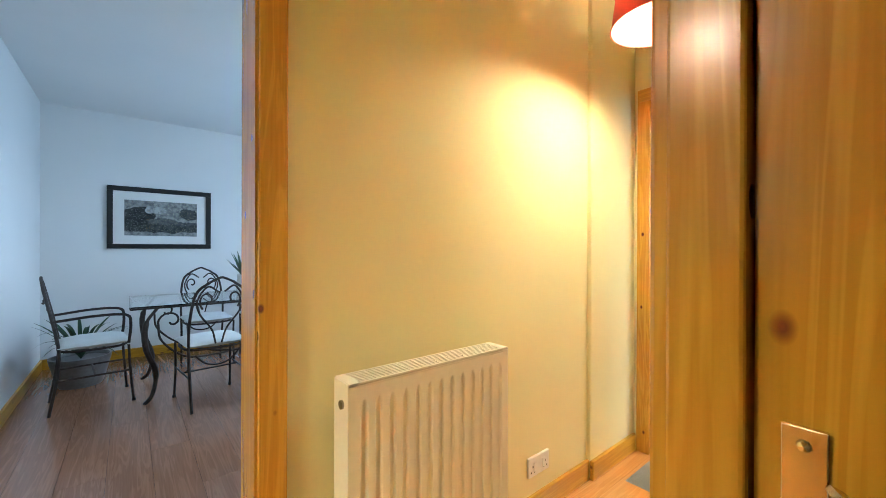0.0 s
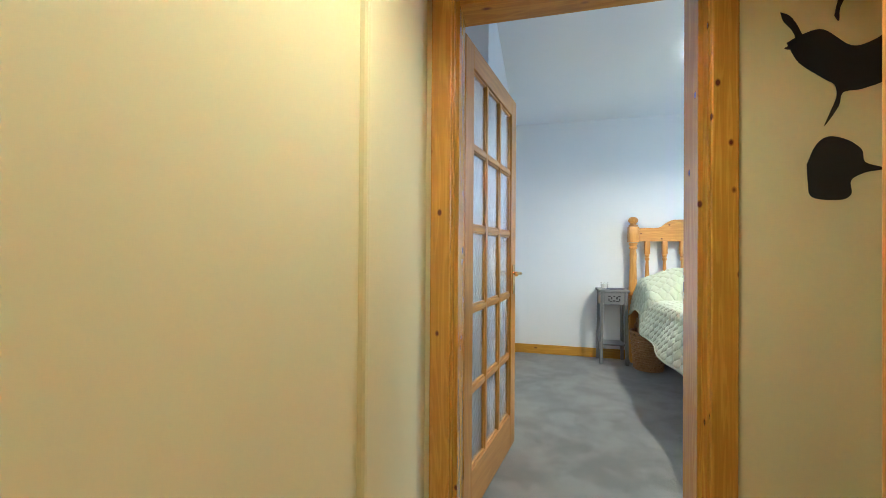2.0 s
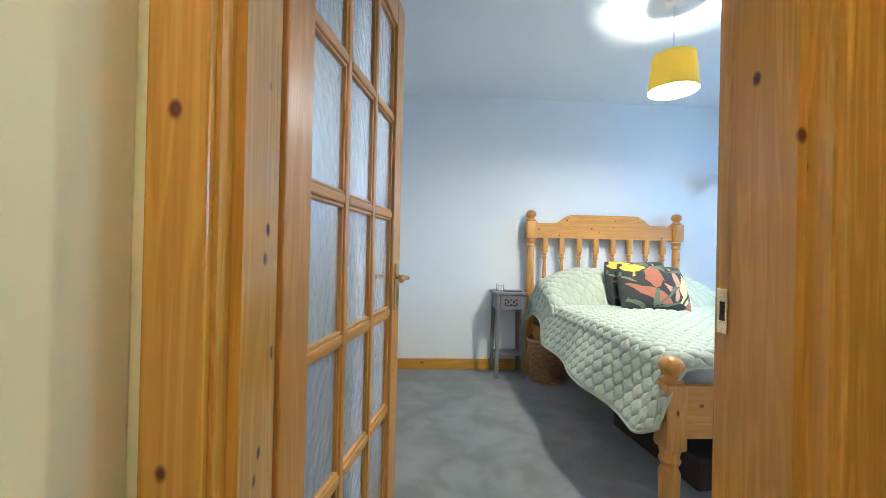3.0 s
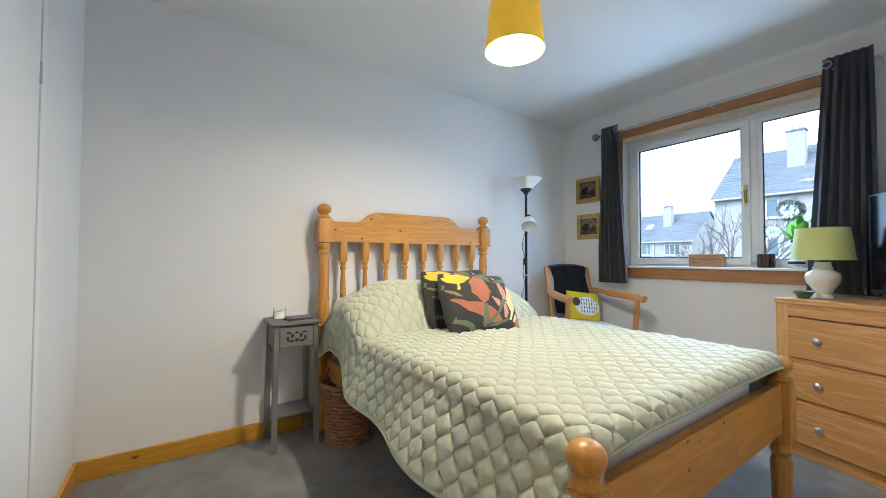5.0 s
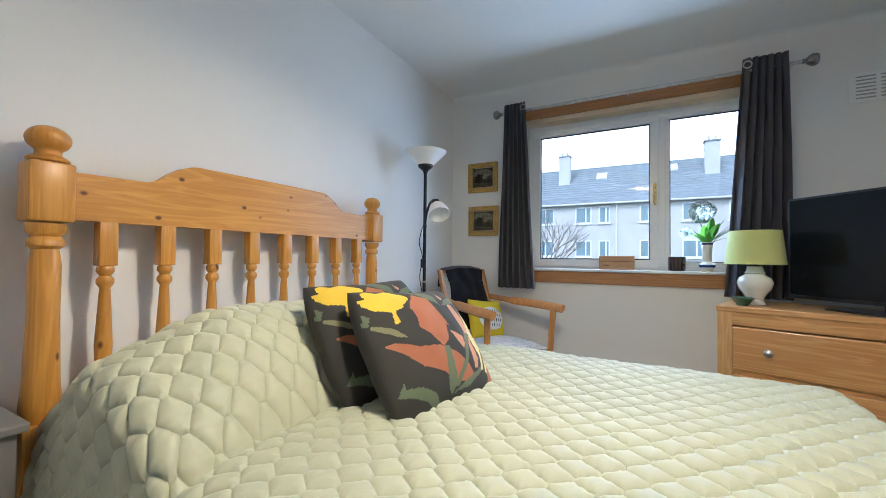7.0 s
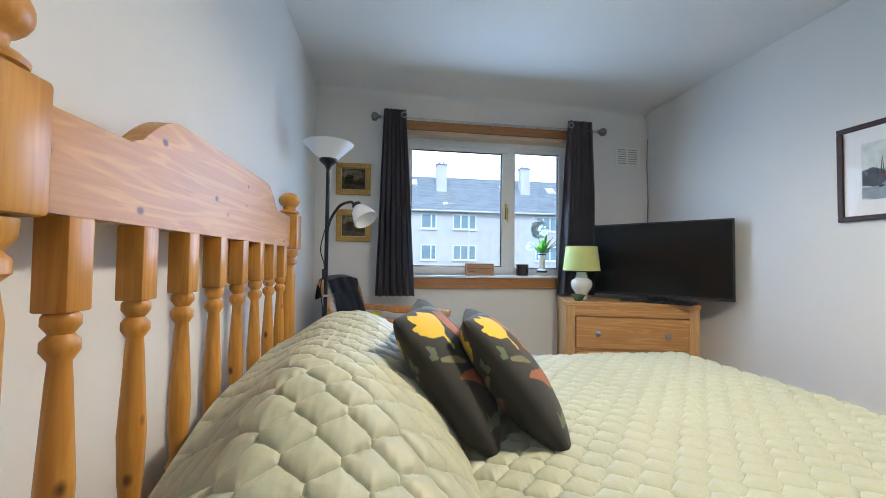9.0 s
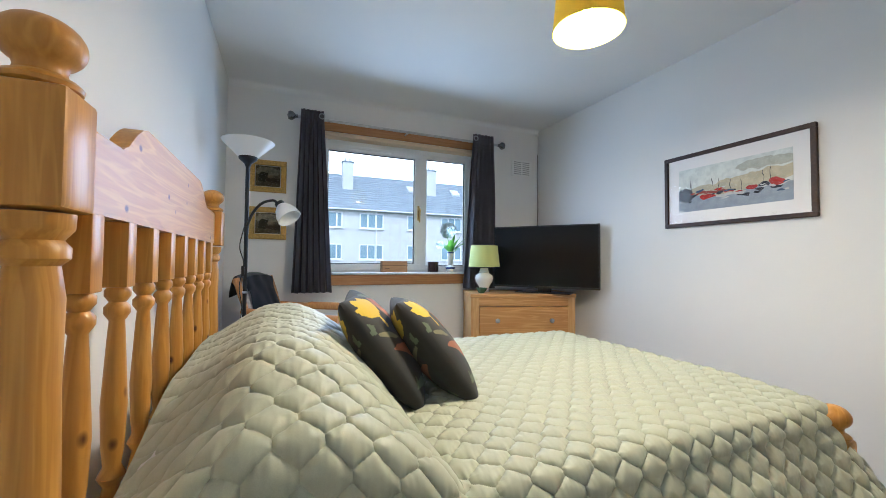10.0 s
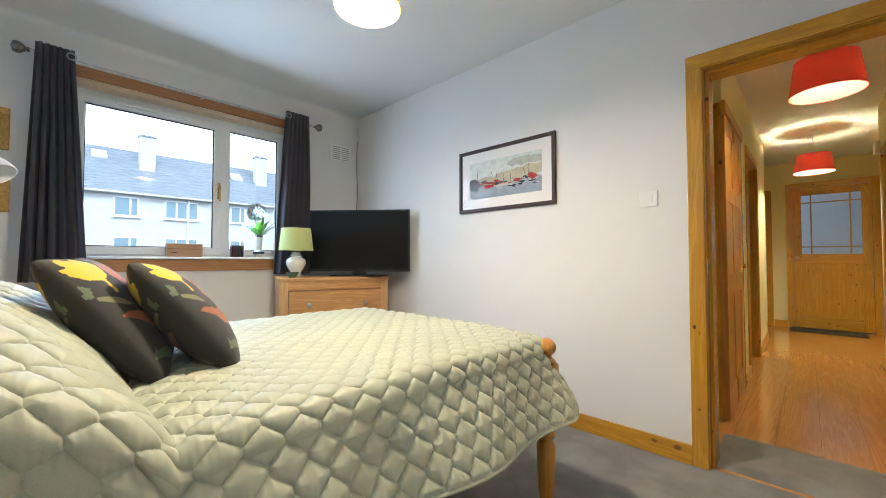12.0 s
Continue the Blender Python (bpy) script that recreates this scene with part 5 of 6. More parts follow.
# ---- curtains ----
rod = thing("curtain_rod", Matrix.Translation((4.66, -1.955, 2.325)), "brushed steel curtain rod with ball finials", "curtain rod")
part("rod", tube([(-0.93, 0, 0), (0.93, 0, 0)], 0.011, 12), CHROME, rod, smooth=True)
for s in (-1, 1):
    part("finial", lathe([(0.0, 0.0), (0.014, 0.002), (0.013, 0.018), (0.018, 0.022), (0.033, 0.04), (0.036, 0.055), (0.030, 0.072), (0.0, 0.082)], (s * 0.92, 0, 0), 20, Matrix.Rotation(radians(90 * s), 3, "Y")), DARK_STEEL, rod, "round steel finial", True)
for x in (-0.88, 0.0, 0.86):
    part("bracket", tube([(x, -0.105, 0.0), (x, -0.03, 0.0), (x, -0.016, -0.008)], 0.007, 8), CHROME, rod)

def curtain(xa, xb, xc, xd, z0, z1, folds, y):
    """Cloth gathered in folds: xa..xb wide at the top, xc..xd at the hem."""
    c = thing("curtain", Matrix.Translation((xa, y, z0)), "charcoal grey eyelet curtain drawn open", "curtain", "window curtains")
    def place(u, v):
        z = z0 + (z1 - z0) * v
        l, r = xc + (xa - xc) * v, xd + (xb - xd) * v
        belly = 0.03 * math.sin(math.pi * v) * (1 if xa < 4.5 else -1)
        x = l + (r - l) * u + 0.006 * math.sin(folds * 2 * math.pi * u * 2 + 1) + belly * 0.0
        amp = 0.038 * (0.28 + 0.72 * min(1, 2.5 * (1 - v))) * (1 + 0.25 * noise.noise(Vector((u * 5, v * 1.5, xa))))
        ph = folds * 2 * math.pi * u + 0.5 * noise.noise(Vector((u * 3, v * 2.0, 7 + xa)))
        w = math.sin(ph)
        return Vector((x - xa, amp * math.copysign(abs(w) ** 0.75, w) + 0.01 * noise.noise(Vector((u * 8, v * 3, 2))), z - z0))
    bm = grid(folds * 18, 46, place)
    bmesh.ops.solidify(bm, geom=bm.faces[:], thickness=0.003)
    part("cloth", bm, CURTAIN, c, smooth=True)
    inner = xb - xa - 0.016 if xa < 4.5 else 0.016
    ring = [(inner + 0.021 * math.cos(a), 0.016, z1 - z0 - 0.045 + 0.021 * math.sin(a)) for a in [2 * math.pi * i / 20 for i in range(21)]]
    part("eyelet", tube(ring, 0.0045, 6), CHROME, c, "steel eyelet ring", True)
    return c

curtain(5.385, 5.555, 5.295, 5.60, 0.917, 2.385, 6, -1.932)
curtain(3.80, 4.015, 3.79, 4.115, 0.925, 2.395, 6, -1.932)

# ---- corner by the window ----
fl = thing("floor_lamp", Matrix.Translation((5.873, -1.230, 0)), "black floor lamp with a white uplighter and a reading arm", "lamp")
part("base", lathe([(0.0, 0.0), (0.12, 0.0), (0.125, 0.006), (0.115, 0.018), (0.02, 0.028), (0.0, 0.03)], steps=32), BLACK_METAL, fl, smooth=True)
part("pole", tube([(0, 0, 0.025), (0, 0, 1.742)], 0.0115, 12), BLACK_METAL, fl, smooth=True)
for z in (0.62, 0.98, 1.36):
    part("collar", lathe([(0.012, 0), (0.0145, 0.002), (0.0145, 0.01), (0.012, 0.012)], (0, 0, z), 16), CHROME if z < 1.2 else BLACK_METAL, fl)
part("shade_holder", lathe([(0.012, 1.722), (0.020, 1.742), (0.050, 1.767), (0.052, 1.782), (0.0, 1.782)], steps=24), BLACK_METAL, fl, smooth=True)
part("shade", lathe([(0.048, 1.777), (0.140, 1.867), (0.143, 1.872), (0.138, 1.870), (0.046, 1.782), (0.0, 1.782)], steps=40), OPAL, fl, "white opal uplighter bowl", True)
arm = part("reading_arm", tube(arc([(0, 0, 1.36), (-0.03, 0.03, 1.44), (-0.08, 0.075, 1.50), (-0.14, 0.13, 1.515), (-0.17, 0.16, 1.495)], 6), 0.008, 8), BLACK_METAL, fl, smooth=True)
GT = Matrix.Rotation(radians(-140), 3, Vector((1, 1.2, 0)).normalized())
part("globe_cap", lathe([(0.0, -0.01), (0.026, 0.0), (0.026, 0.03), (0.0, 0.03)], (-0.175, 0.165, 1.497), 20, GT), BLACK_METAL, arm, smooth=True)
part("globe", lathe([(0.026, 0.02), (0.046, 0.045), (0.060, 0.08), (0.066, 0.115), (0.062, 0.117), (0.045, 0.06), (0.0, 0.03)], (-0.175, 0.165, 1.497), 28, GT), OPAL, arm, "white cup shaped reading shade", True)
part("cable", tube(arc([(0.012, 0.01, 1.36), (0.03, 0.02, 1.25), (0.008, 0.014, 1.15), (0.028, 0.012, 1.02), (0.012, 0.012, 0.9), (0.02, 0.05, 0.78), (0.012, 0.16, 0.62), (0.03, 0.2, 0.3), (0.1, 0.2, 0.02)], 6), 0.003, 6), BLACK_PLASTIC, fl, smooth=True)
part("switch", block(0.003, 0.02, 0.005, 0.02, 1.08, 1.14, bevel=0.003), BLACK_PLASTIC, fl)

ch = thing("armchair", pose(5.53, -1.615, 0, 0, 0, -117.3), "wooden fireside armchair with a pale seat", "armchair")
for s in (-1, 1):
    back_leg = [(s * 0.21, 0.24, 0.0), (s * 0.21, 0.20, 0.30), (s * 0.21, 0.20, 0.52), (s * 0.21, 0.30, 0.85), (s * 0.21, 0.37, 1.05)]
    part("back_post", tube(arc(back_leg, 6), [0.020] * 20 + [0.022] * 5, 10, 1.3), CHAIR_WOOD, ch, smooth=True)
    part("front_leg", tube(arc([(s * 0.30, -0.30, 0.0), (s * 0.29, -0.28, 0.35), (s * 0.305, -0.30, 0.80)], 6), 0.021, 10), CHAIR_WOOD, ch, smooth=True)
    part("arm", tube(arc([(s * 0.225, 0.31, 0.84), (s * 0.27, 0.1, 0.825), (s * 0.315, -0.18, 0.815), (s * 0.32, -0.37, 0.805)], 7), [0.016] * 8 + [0.022] * 14, 10, 1.5), CHAIR_WOOD, ch, smooth=True)
    part("side_rail", block(s * 0.235 - 0.012, s * 0.235 + 0.012, -0.28, 0.2, 0.42, 0.49, bevel=0.004), CHAIR_WOOD, ch)
part("front_rail", block(-0.28, 0.28, -0.30, -0.275, 0.42, 0.50, bevel=0.004), CHAIR_WOOD, ch)
part("top_rail", tube([(-0.21, 0.37, 1.02), (0, 0.39, 1.04), (0.21, 0.37, 1.02)], 0.02, 8, 1.6), CHAIR_WOOD, ch, smooth=True)
part("seat", moved(pillow_shape(0.27, 0.25, 0.055, 18), Matrix.Translation((0, -0.04, 0.525)) @ Matrix.Rotation(radians(90), 4, "X")), PALE_SEAT, ch, "pale patterned seat pad", True)
part("back_pad", moved(pillow_shape(0.20, 0.25, 0.03, 14), Matrix.Translation((0, 0.28, 0.79)) @ Matrix.Rotation(radians(-17), 4, "X")), PALE_SEAT, ch, smooth=True)
thr = thing("throw", ch.matrix_basis.copy(), "black woollen throw draped over the armchair's back", "throw")
def throw_place(u, v):
    x = 0.178 * (2 * u - 1)
    if v < 0.75:
        t = v / 0.75
        y, z = 0.185 + (0.335 - 0.185) * t, 0.60 + (1.07 - 0.60) * t
    else:
        t = (v - 0.75) / 0.25
        y, z = 0.335 + 0.10 * math.sin(t * math.pi * 0.5), 1.07 + 0.02 * math.sin(t * math.pi) - 0.22 * max(0, t - 0.4)
    sag = -0.02 * (2 * u - 1) ** 2 * (v > 0.6)
    return (x + 0.012 * math.sin(v * 9) * (2 * u - 1), y + 0.008 * noise.noise(Vector((u * 5, v * 6, 1))), z + sag + (0.03 * abs(2 * u - 1) * (1 - v) if v < 0.3 else 0))
bm = grid(24, 36, throw_place)
bmesh.ops.solidify(bm, geom=bm.faces[:], thickness=0.008)
part("throw_cloth", bm, NAVY, thr, smooth=True)
HEDGE = [(0.02, 0.0, 0.12, 0.085, 0, (0.62, 0.62, 0.60)), (-0.085, 0.035, 0.035, 0.04, 0, (0.05, 0.05, 0.045))] + [(0.02 + dx, dz, 0.004, 0.014, 8, (0.03, 0.03, 0.03)) for dx in (-0.06, -0.035, -0.01, 0.015, 0.04, 0.065, 0.09) for dz in (-0.05, -0.015, 0.02, 0.055)]
sc = thing("cushion", ch.matrix_basis @ pose(0.045, 0.115, 0.69, -20, 6, 0), "yellow cushion with a white and black animal shape", "cushion")
part("cover", pillow_shape(0.155, 0.145, 0.05), print_mat("yellow_cushion_print", (0.55, 0.42, 0.015), HEDGE, 0.002, 0.8), sc, smooth=True)

# ---- pictures and fittings on the walls ----
def picture(name, place, w, h, rim, deep, frame_mat, mount, art, label, group=""):
    """Hangs on a wall: local x across, z up, front towards -y."""
    p = thing(name, place, label, "picture", group)
    for a in ((-w / 2, w / 2, -h / 2, -h / 2 + rim), (-w / 2, w / 2, h / 2 - rim, h / 2), (-w / 2, -w / 2 + rim, -h / 2 + rim, h / 2 - rim), (w / 2 - rim, w / 2, -h / 2 + rim, h / 2 - rim)):
        part("frame_side", block(a[0], a[1], -deep, 0, a[2], a[3], bevel=0.004), frame_mat, p)
    part("mount", block(-w / 2 + rim, w / 2 - rim, -deep * 0.5, -deep * 0.3, -h / 2 + rim, h / 2 - rim), MAT_BOARD, p, "cream mount")
    part("image", block(-w / 2 + rim + mount, w / 2 - rim - mount, -deep * 0.5 - 0.002, -deep * 0.5, -h / 2 + rim + mount, h / 2 - rim - mount), art, p, "printed picture")
    g = part("glazing", block(-w / 2 + rim, w / 2 - rim, -deep * 0.62, -deep * 0.58, -h / 2 + rim, h / 2 - rim), PICTURE_GLASS, p)
    g.visible_shadow = False
    return p

rng = random.Random(21)
BOATS = [(rng.uniform(-0.30, 0.29), rng.uniform(-0.085, -0.015), rng.uniform(0.008, 0.028), rng.uniform(0.003, 0.009), rng.uniform(-8, 8), rng.choice([(0.05, 0.055, 0.06), (0.07, 0.07, 0.08), (0.62, 0.62, 0.58), (0.50, 0.05, 0.04), (0.10, 0.14, 0.20)])) for _ in range(34)]
BOATS += [(rng.uniform(-0.28, 0.28), rng.uniform(-0.02, 0.03), 0.0018, rng.uniform(0.02, 0.05), rng.uniform(-4, 4), (0.08, 0.08, 0.08)) for _ in range(9)]
HARBOUR = print_mat("harbour_watercolour", (0.70, 0.72, 0.66), [
    (0.0, -0.09, 0.40, 0.075, 0, (0.36, 0.40, 0.44)), (0.10, 0.0, 0.30, 0.045, -6, (0.56, 0.50, 0.34)), (-0.12, -0.015, 0.16, 0.03, 0, (0.52, 0.47, 0.34)),
    (-0.28, -0.03, 0.06, 0.05, 0, (0.12, 0.13, 0.14)), (-0.13, -0.055, 0.05, 0.014, 0, (0.50, 0.06, 0.05)), (-0.03, -0.06, 0.05, 0.012, 0, (0.60, 0.60, 0.56)), (0.05, -0.058, 0.04, 0.012, 0, (0.55, 0.56, 0.52)),
    (0.12, -0.04, 0.03, 0.016, 0, (0.45, 0.07, 0.06)), (0.18, -0.035, 0.03, 0.014, 0, (0.10, 0.10, 0.11)), (0.245, -0.025, 0.035, 0.02, 0, (0.48, 0.08, 0.07)), (-0.10, -0.03, 0.10, 0.008, 0, (0.35, 0.10, 0.08)), (0.2, 0.09, 0.16, 0.03, 0, (0.50, 0.50, 0.42))] + BOATS, 0.012, 0.9, 14.0, 0.22)
ETCHING = print_mat("grey_etching", (0.36, 0.35, 0.33), [(0.0, -0.10, 0.50, 0.055, 0, (0.10, 0.10, 0.095)), (-0.22, 0.02, 0.16, 0.10, -12, (0.07, 0.07, 0.068)), (0.24, 0.06, 0.09, 0.06, 10, (0.10, 0.10, 0.10)), (0.0, -0.03, 0.14, 0.035, 0, (0.17, 0.17, 0.16)), (0.20, -0.05, 0.14, 0.02, 0, (0.14, 0.14, 0.14)), (-0.05, 0.09, 0.10, 0.04, 0, (0.46, 0.45, 0.43))], 0.015, 0.9, 16.0, 0.7)
LITTLE = print_mat("small_landscape", (0.16, 0.14, 0.09), [(0.0, 0.035, 0.09, 0.035, 0, (0.34, 0.31, 0.22)), (-0.03, -0.01, 0.04, 0.04, 0, (0.05, 0.05, 0.03)), (0.03, -0.03, 0.05, 0.02, 0, (0.10, 0.08, 0.05)), (0.02, 0.0, 0.02, 0.015, 0, (0.28, 0.22, 0.15))], 0.012, 0.8, 30.0, 0.7)
picture("picture", pose(XW, -0.172, 1.663, 0, 0, 90), 0.835, 0.485, 0.026, 0.024, BROWN_FRAME, 0.075, HARBOUR, "framed harbour watercolour in a dark wooden frame")
picture("picture", pose(5.792, YS, 1.842, 0, 0, 180), 0.272, 0.255, 0.042, 0.024, GOLD, 0.004, LITTLE, "small gilt framed landscape", "gilt pictures by the window")
picture("picture", pose(5.785, YS, 1.467, 0, 0, 180), 0.272, 0.255, 0.042, 0.024, GOLD, 0.004, LITTLE, "small gilt framed landscape", "gilt pictures by the window")

def switch_plate(place, w, h, rockers, name, label, category):
    s = thing(name, place, label, category)
    part("plate", block(-w / 2, w / 2, -0.012, 0, -h / 2, h / 2, bevel=0.003), WHITE_PLASTIC, s)
    for x in rockers:
        part("rocker", block(x - 0.011, x + 0.011, -0.016, -0.012, -0.02, 0.02, bevel=0.0015), WHITE_PLASTIC, s)
    return s
switch_plate(pose(XW, 0.797, 1.392, 0, 0, 90), 0.094, 0.088, (0.012,), "light_switch", "square white light switch beside the doorway", "switch")
sk = switch_plate(pose(2.075, HY, 0.225, 0, 0, 0), 0.146, 0.086, (-0.03, 0.03), "wall_socket", "white double wall socket low on the hall wall", "socket")
# pin holes are dark blocks, shade as colour
for x in (-0.045, 0.045):
    for dx, dz in ((0, 0.012), (-0.011, -0.012), (0.011, -0.012)):
        part("pin_slot", block(x + dx - 0.003, x + dx + 0.003, -0.0125, -0.011, dz - 0.014, dz - 0.006), DARK_SLOT, sk)
s2 = switch_plate(pose(XE, 0.60, 0.24, 0, 0, -90), 0.146, 0.086, (-0.03, 0.03), "wall_socket", "white double wall socket behind the bedside table", "socket")
vent = thing("wall_vent", pose(3.385, YS, 2.155, 0, 0, 180), "white slatted air vent high on the wall", "vent")
part("vent_plate", block(-0.125, 0.125, -0.008, 0, -0.085, 0.085, bevel=0.003), WHITE_PLASTIC, vent)
# slots are grey blocks on the plate, their shade given as colour
for i in range(7):
    z = -0.062 + i * 0.0205
    for x in (-0.052, 0.052):
        part("slot", block(x - 0.042, x + 0.042, -0.0088, -0.007, z - 0.004, z + 0.004), plain("vent_slot_shade", (0.42, 0.42, 0.42), 0.8) if i == 0 and x < 0 else bpy.data.materials["vent_slot_shade"], vent)
cb = thing("aerial_cable", Matrix.Translation((XW + 0.03, YS + 0.02, 0)), "thin white aerial cable running down the corner", "cable")
part("cable", tube(arc([(0, 0, 2.52), (0.004, 0, 2.2), (0.0, 0.0, 1.9), (0.01, 0.0, 1.65), (0.04, 0.01, 1.5), (0.05, 0.03, 1.35)], 6), 0.004, 6), WHITE_PLASTIC, cb, smooth=True)
part("clip", block(-0.012, 0.012, -0.018, 0.012, 2.515, 2.535, bevel=0.003), WHITE_PLASTIC, cb)
th = thing("door_sensor", Matrix.Translation((-0.18, HY, 2.16)), "small beige bell box on the hall wall", "bell box")
part("case", block(-0.06, 0.06, -0.04, 0, -0.06, 0.06, bevel=0.006), WHITE_PLASTIC, th)

cable = thing("cable", Matrix.Translation((3.195, -2.045, 1.10)), "thin pale cable hanging in the corner behind the television", "cable")
part("cord", tube(arc([(0, 0, 1.22), (0.006, 0.003, 0.95), (-0.006, 0.0, 0.66), (0.008, 0.004, 0.40), (0.03, 0.03, 0.15), (0.05, 0.06, 0.0)], 6), 0.0045, 6), GREY_PAINT, cable, smooth=True)

# ---- pendants ----
def pendant(name, x, y, z0, hgt, r0, r1, material, label, rise=0.0):
    p = thing(name, Matrix.Translation((x, y, TOP)), label, "lamp")
    part("ceiling_rose", lathe([(0.0, 0.0), (0.05, 0.0), (0.048, -0.012), (0.02, -0.022), (0.0, -0.024)][::-1], steps=28), WHITE_PLASTIC, p, smooth=True)
    part("flex", tube([(0, 0, -0.02), (0, 0, z0 + hgt - TOP + 0.015)], 0.004, 8), WHITE_PLASTIC, p)
    z = z0 - TOP
    s = part("shade", lathe([(r0, z), (r1, z + hgt), (r1 - 0.002, z + hgt), (r0 - 0.002, z)], steps=48), material, p, "", True)
    s.data.polygons.foreach_set("use_smooth", [True] * len(s.data.polygons))
    part("shade_rim", tube([(r0 * math.cos(2 * math.pi * i / 48), r0 * math.sin(2 * math.pi * i / 48), z) for i in range(49)], 0.003, 6), material, s)
    for k in range(3):
        a = 2 * math.pi * k / 3
        part("spoke", tube([(0.012 * math.cos(a), 0.012 * math.sin(a), z + hgt - 0.01), (r1 * math.cos(a), r1 * math.sin(a), z + hgt - 0.004)], 0.0018, 5), CHROME, s)
    z += rise
    hgt -= rise
    part("bulb", lathe([(0.0, z + 0.014)] + [(0.024 * math.sin(radians(a)), z + 0.036 - 0.022 * math.cos(radians(a))) for a in range(20, 141, 20)] + [(0.012, z + 0.075), (0.0, z + 0.076)], steps=20), BULB, p, "lit bulb", True)
    # lampholder; its wide disc is added to block light going up to the ceiling
    part("bulb_holder", lathe([(0.0, z + 0.076), (0.018, z + 0.076), (0.018, z + hgt - 0.008), (r1 * 0.74, z + hgt - 0.006), (r1 * 0.74, z + hgt - 0.002), (0.018, z + hgt), (0.006, z + hgt + 0.02), (0.0, z + hgt + 0.02)], steps=20), WHITE_PLASTIC, p, smooth=True)

pendant("pendant_lamp", 4.622, 0.176, 2.062, 0.20, 0.13, 0.112, YELLOW_SHADE, "mustard yellow drum pendant lamp, lit, on the bedroom ceiling")
pendant("pendant_lamp", 2.25, 1.535, 2.06, 0.21, 0.172, 0.145, RED_SHADE, "red drum pendant lamp, lit, on the hall ceiling", 0.09)
pendant("pendant_lamp", -0.77, 1.505, 2.087, 0.21, 0.18, 0.150, RED_SHADE, "red drum pendant lamp, lit, on the hall ceiling", 0.09)

# ---- hall things ----
rad = thing("radiator", Matrix.Translation((1.418, 1.89, 0.16)), "white enamelled panel radiator with a slotted top grille over a dark sheet that paints its shade", "radiator")
RW, RH = 0.312, 0.665
for y0, y1 in ((-0.046, -0.030), (0.030, 0.044)):
    def pressed(u, v):
        """Sheet steel with rounded vertical channels pressed into it."""
        x, z = -RW + 2 * RW * u, (RH - 0.012) * v
        k = (x + RW - 0.022) / 0.0446
        inside = 0.0 < k < 13.0
        w = abs((k % 1.0) - 0.5)
        across = min(1.0, max(0.0, (0.27 - w) / 0.14)) if inside else 0.0
        edge = min(1.0, max(0.0, (z - 0.045) / 0.022)) * min(1.0, max(0.0, (RH - 0.045 - 0.05 * w - z) / 0.022))
        return (x, y0 + 0.0060 * across * edge, z)
    if y0 < 0:
        pan = part("panel", grid(336, 90, pressed), RAD_WHITE, rad, "pressed front panel with upright channels")
    else:
        pan = part("panel", block(-RW, RW, y0 + 0.004, y1, 0.0, RH - 0.012, bevel=0.004), RAD_WHITE, rad)
for sx in (-1, 1):
    part("side_cover", block(sx * RW - 0.003, sx * RW + 0.004, -0.045, 0.043, 0.01, RH, bevel=0.002), RAD_WHITE, rad)
# near black sheet under the ribs paints the shade inside the radiator
gr = part("top_grille", block(-RW, RW, -0.046, 0.044, RH - 0.006, RH - 0.004), DARK_SLOT, rad, "slotted top grille over a dark sheet that paints its shade")
for y in (-0.046, 0.040):
    part("grille_edge", block(-RW, RW, y, y + 0.006, RH - 0.012, RH + 0.002, bevel=0.0015), RAD_WHITE, gr)
for sx in (-1, 1):
    part("grille_end", block(min(sx * RW, sx * (RW - 0.03)), max(sx * RW, sx * (RW - 0.03)), -0.046, 0.044, RH - 0.010, RH + 0.0015, bevel=0.002), RAD_WHITE, gr)
for i in range(11):
    x = -RW + 0.03 + i * (2 * RW - 0.064) / 10
    part("grille_bar", block(x, x + 0.005, -0.040, 0.040, RH - 0.005, RH), RAD_WHITE, gr)
for k in range(6):
    y = -0.034 + k * 0.0122
    part("grille_rib", block(-RW + 0.03, RW - 0.03, y, y + 0.0042, RH - 0.004, RH + 0.001), RAD_WHITE, gr)
part("vent_plug", lathe([(0.0, 0.0), (0.012, 0.0), (0.012, 0.006), (0.006, 0.007), (0.0, 0.007)], (-RW - 0.003, -0.01, RH - 0.06), 14, Matrix.Rotation(radians(-90), 3, "Y")), DARK_STEEL, rad, "dark steel bleed valve", True)
for x in (-RW + 0.05, RW - 0.05):
    part("pipe", tube([(x, -0.0, 0.02), (x, 0.0, -0.06), (x, 0.0, -0.158)], 0.0075, 8), RAD_WHITE, rad, smooth=True)
    part("bracket", block(x - 0.015, x + 0.015, 0.044, 0.08, 0.1, 0.5, bevel=0.002), RAD_WHITE, rad)

dec = thing("wall_decal", Matrix.Translation((HX, 0.716, 1.492)), "black painted silhouette stencil on the cream wall", "wall decal")
BLACK_INK = paint("matt_black_stencil", (0.012, 0.011, 0.011), 0.7, 80, 0.02)
def blob(points, n=6):
    ring = arc([(u, w, 0) for u, w in points] + [(points[0][0], points[0][1], 0)], n)
    return [(p.x, p.y) for p in ring[:-1]]
def shape(points):
    out = [(0.757 - (px - 1470) * 0.00130 - 0.70, 0.003 - (py - 220) * 0.00160) for px, py in points]
    bm = plate(blob(out), 0.0018, "x")
    bm.transform(Matrix.Translation((-0.0022, 0, 0)))
    return bm
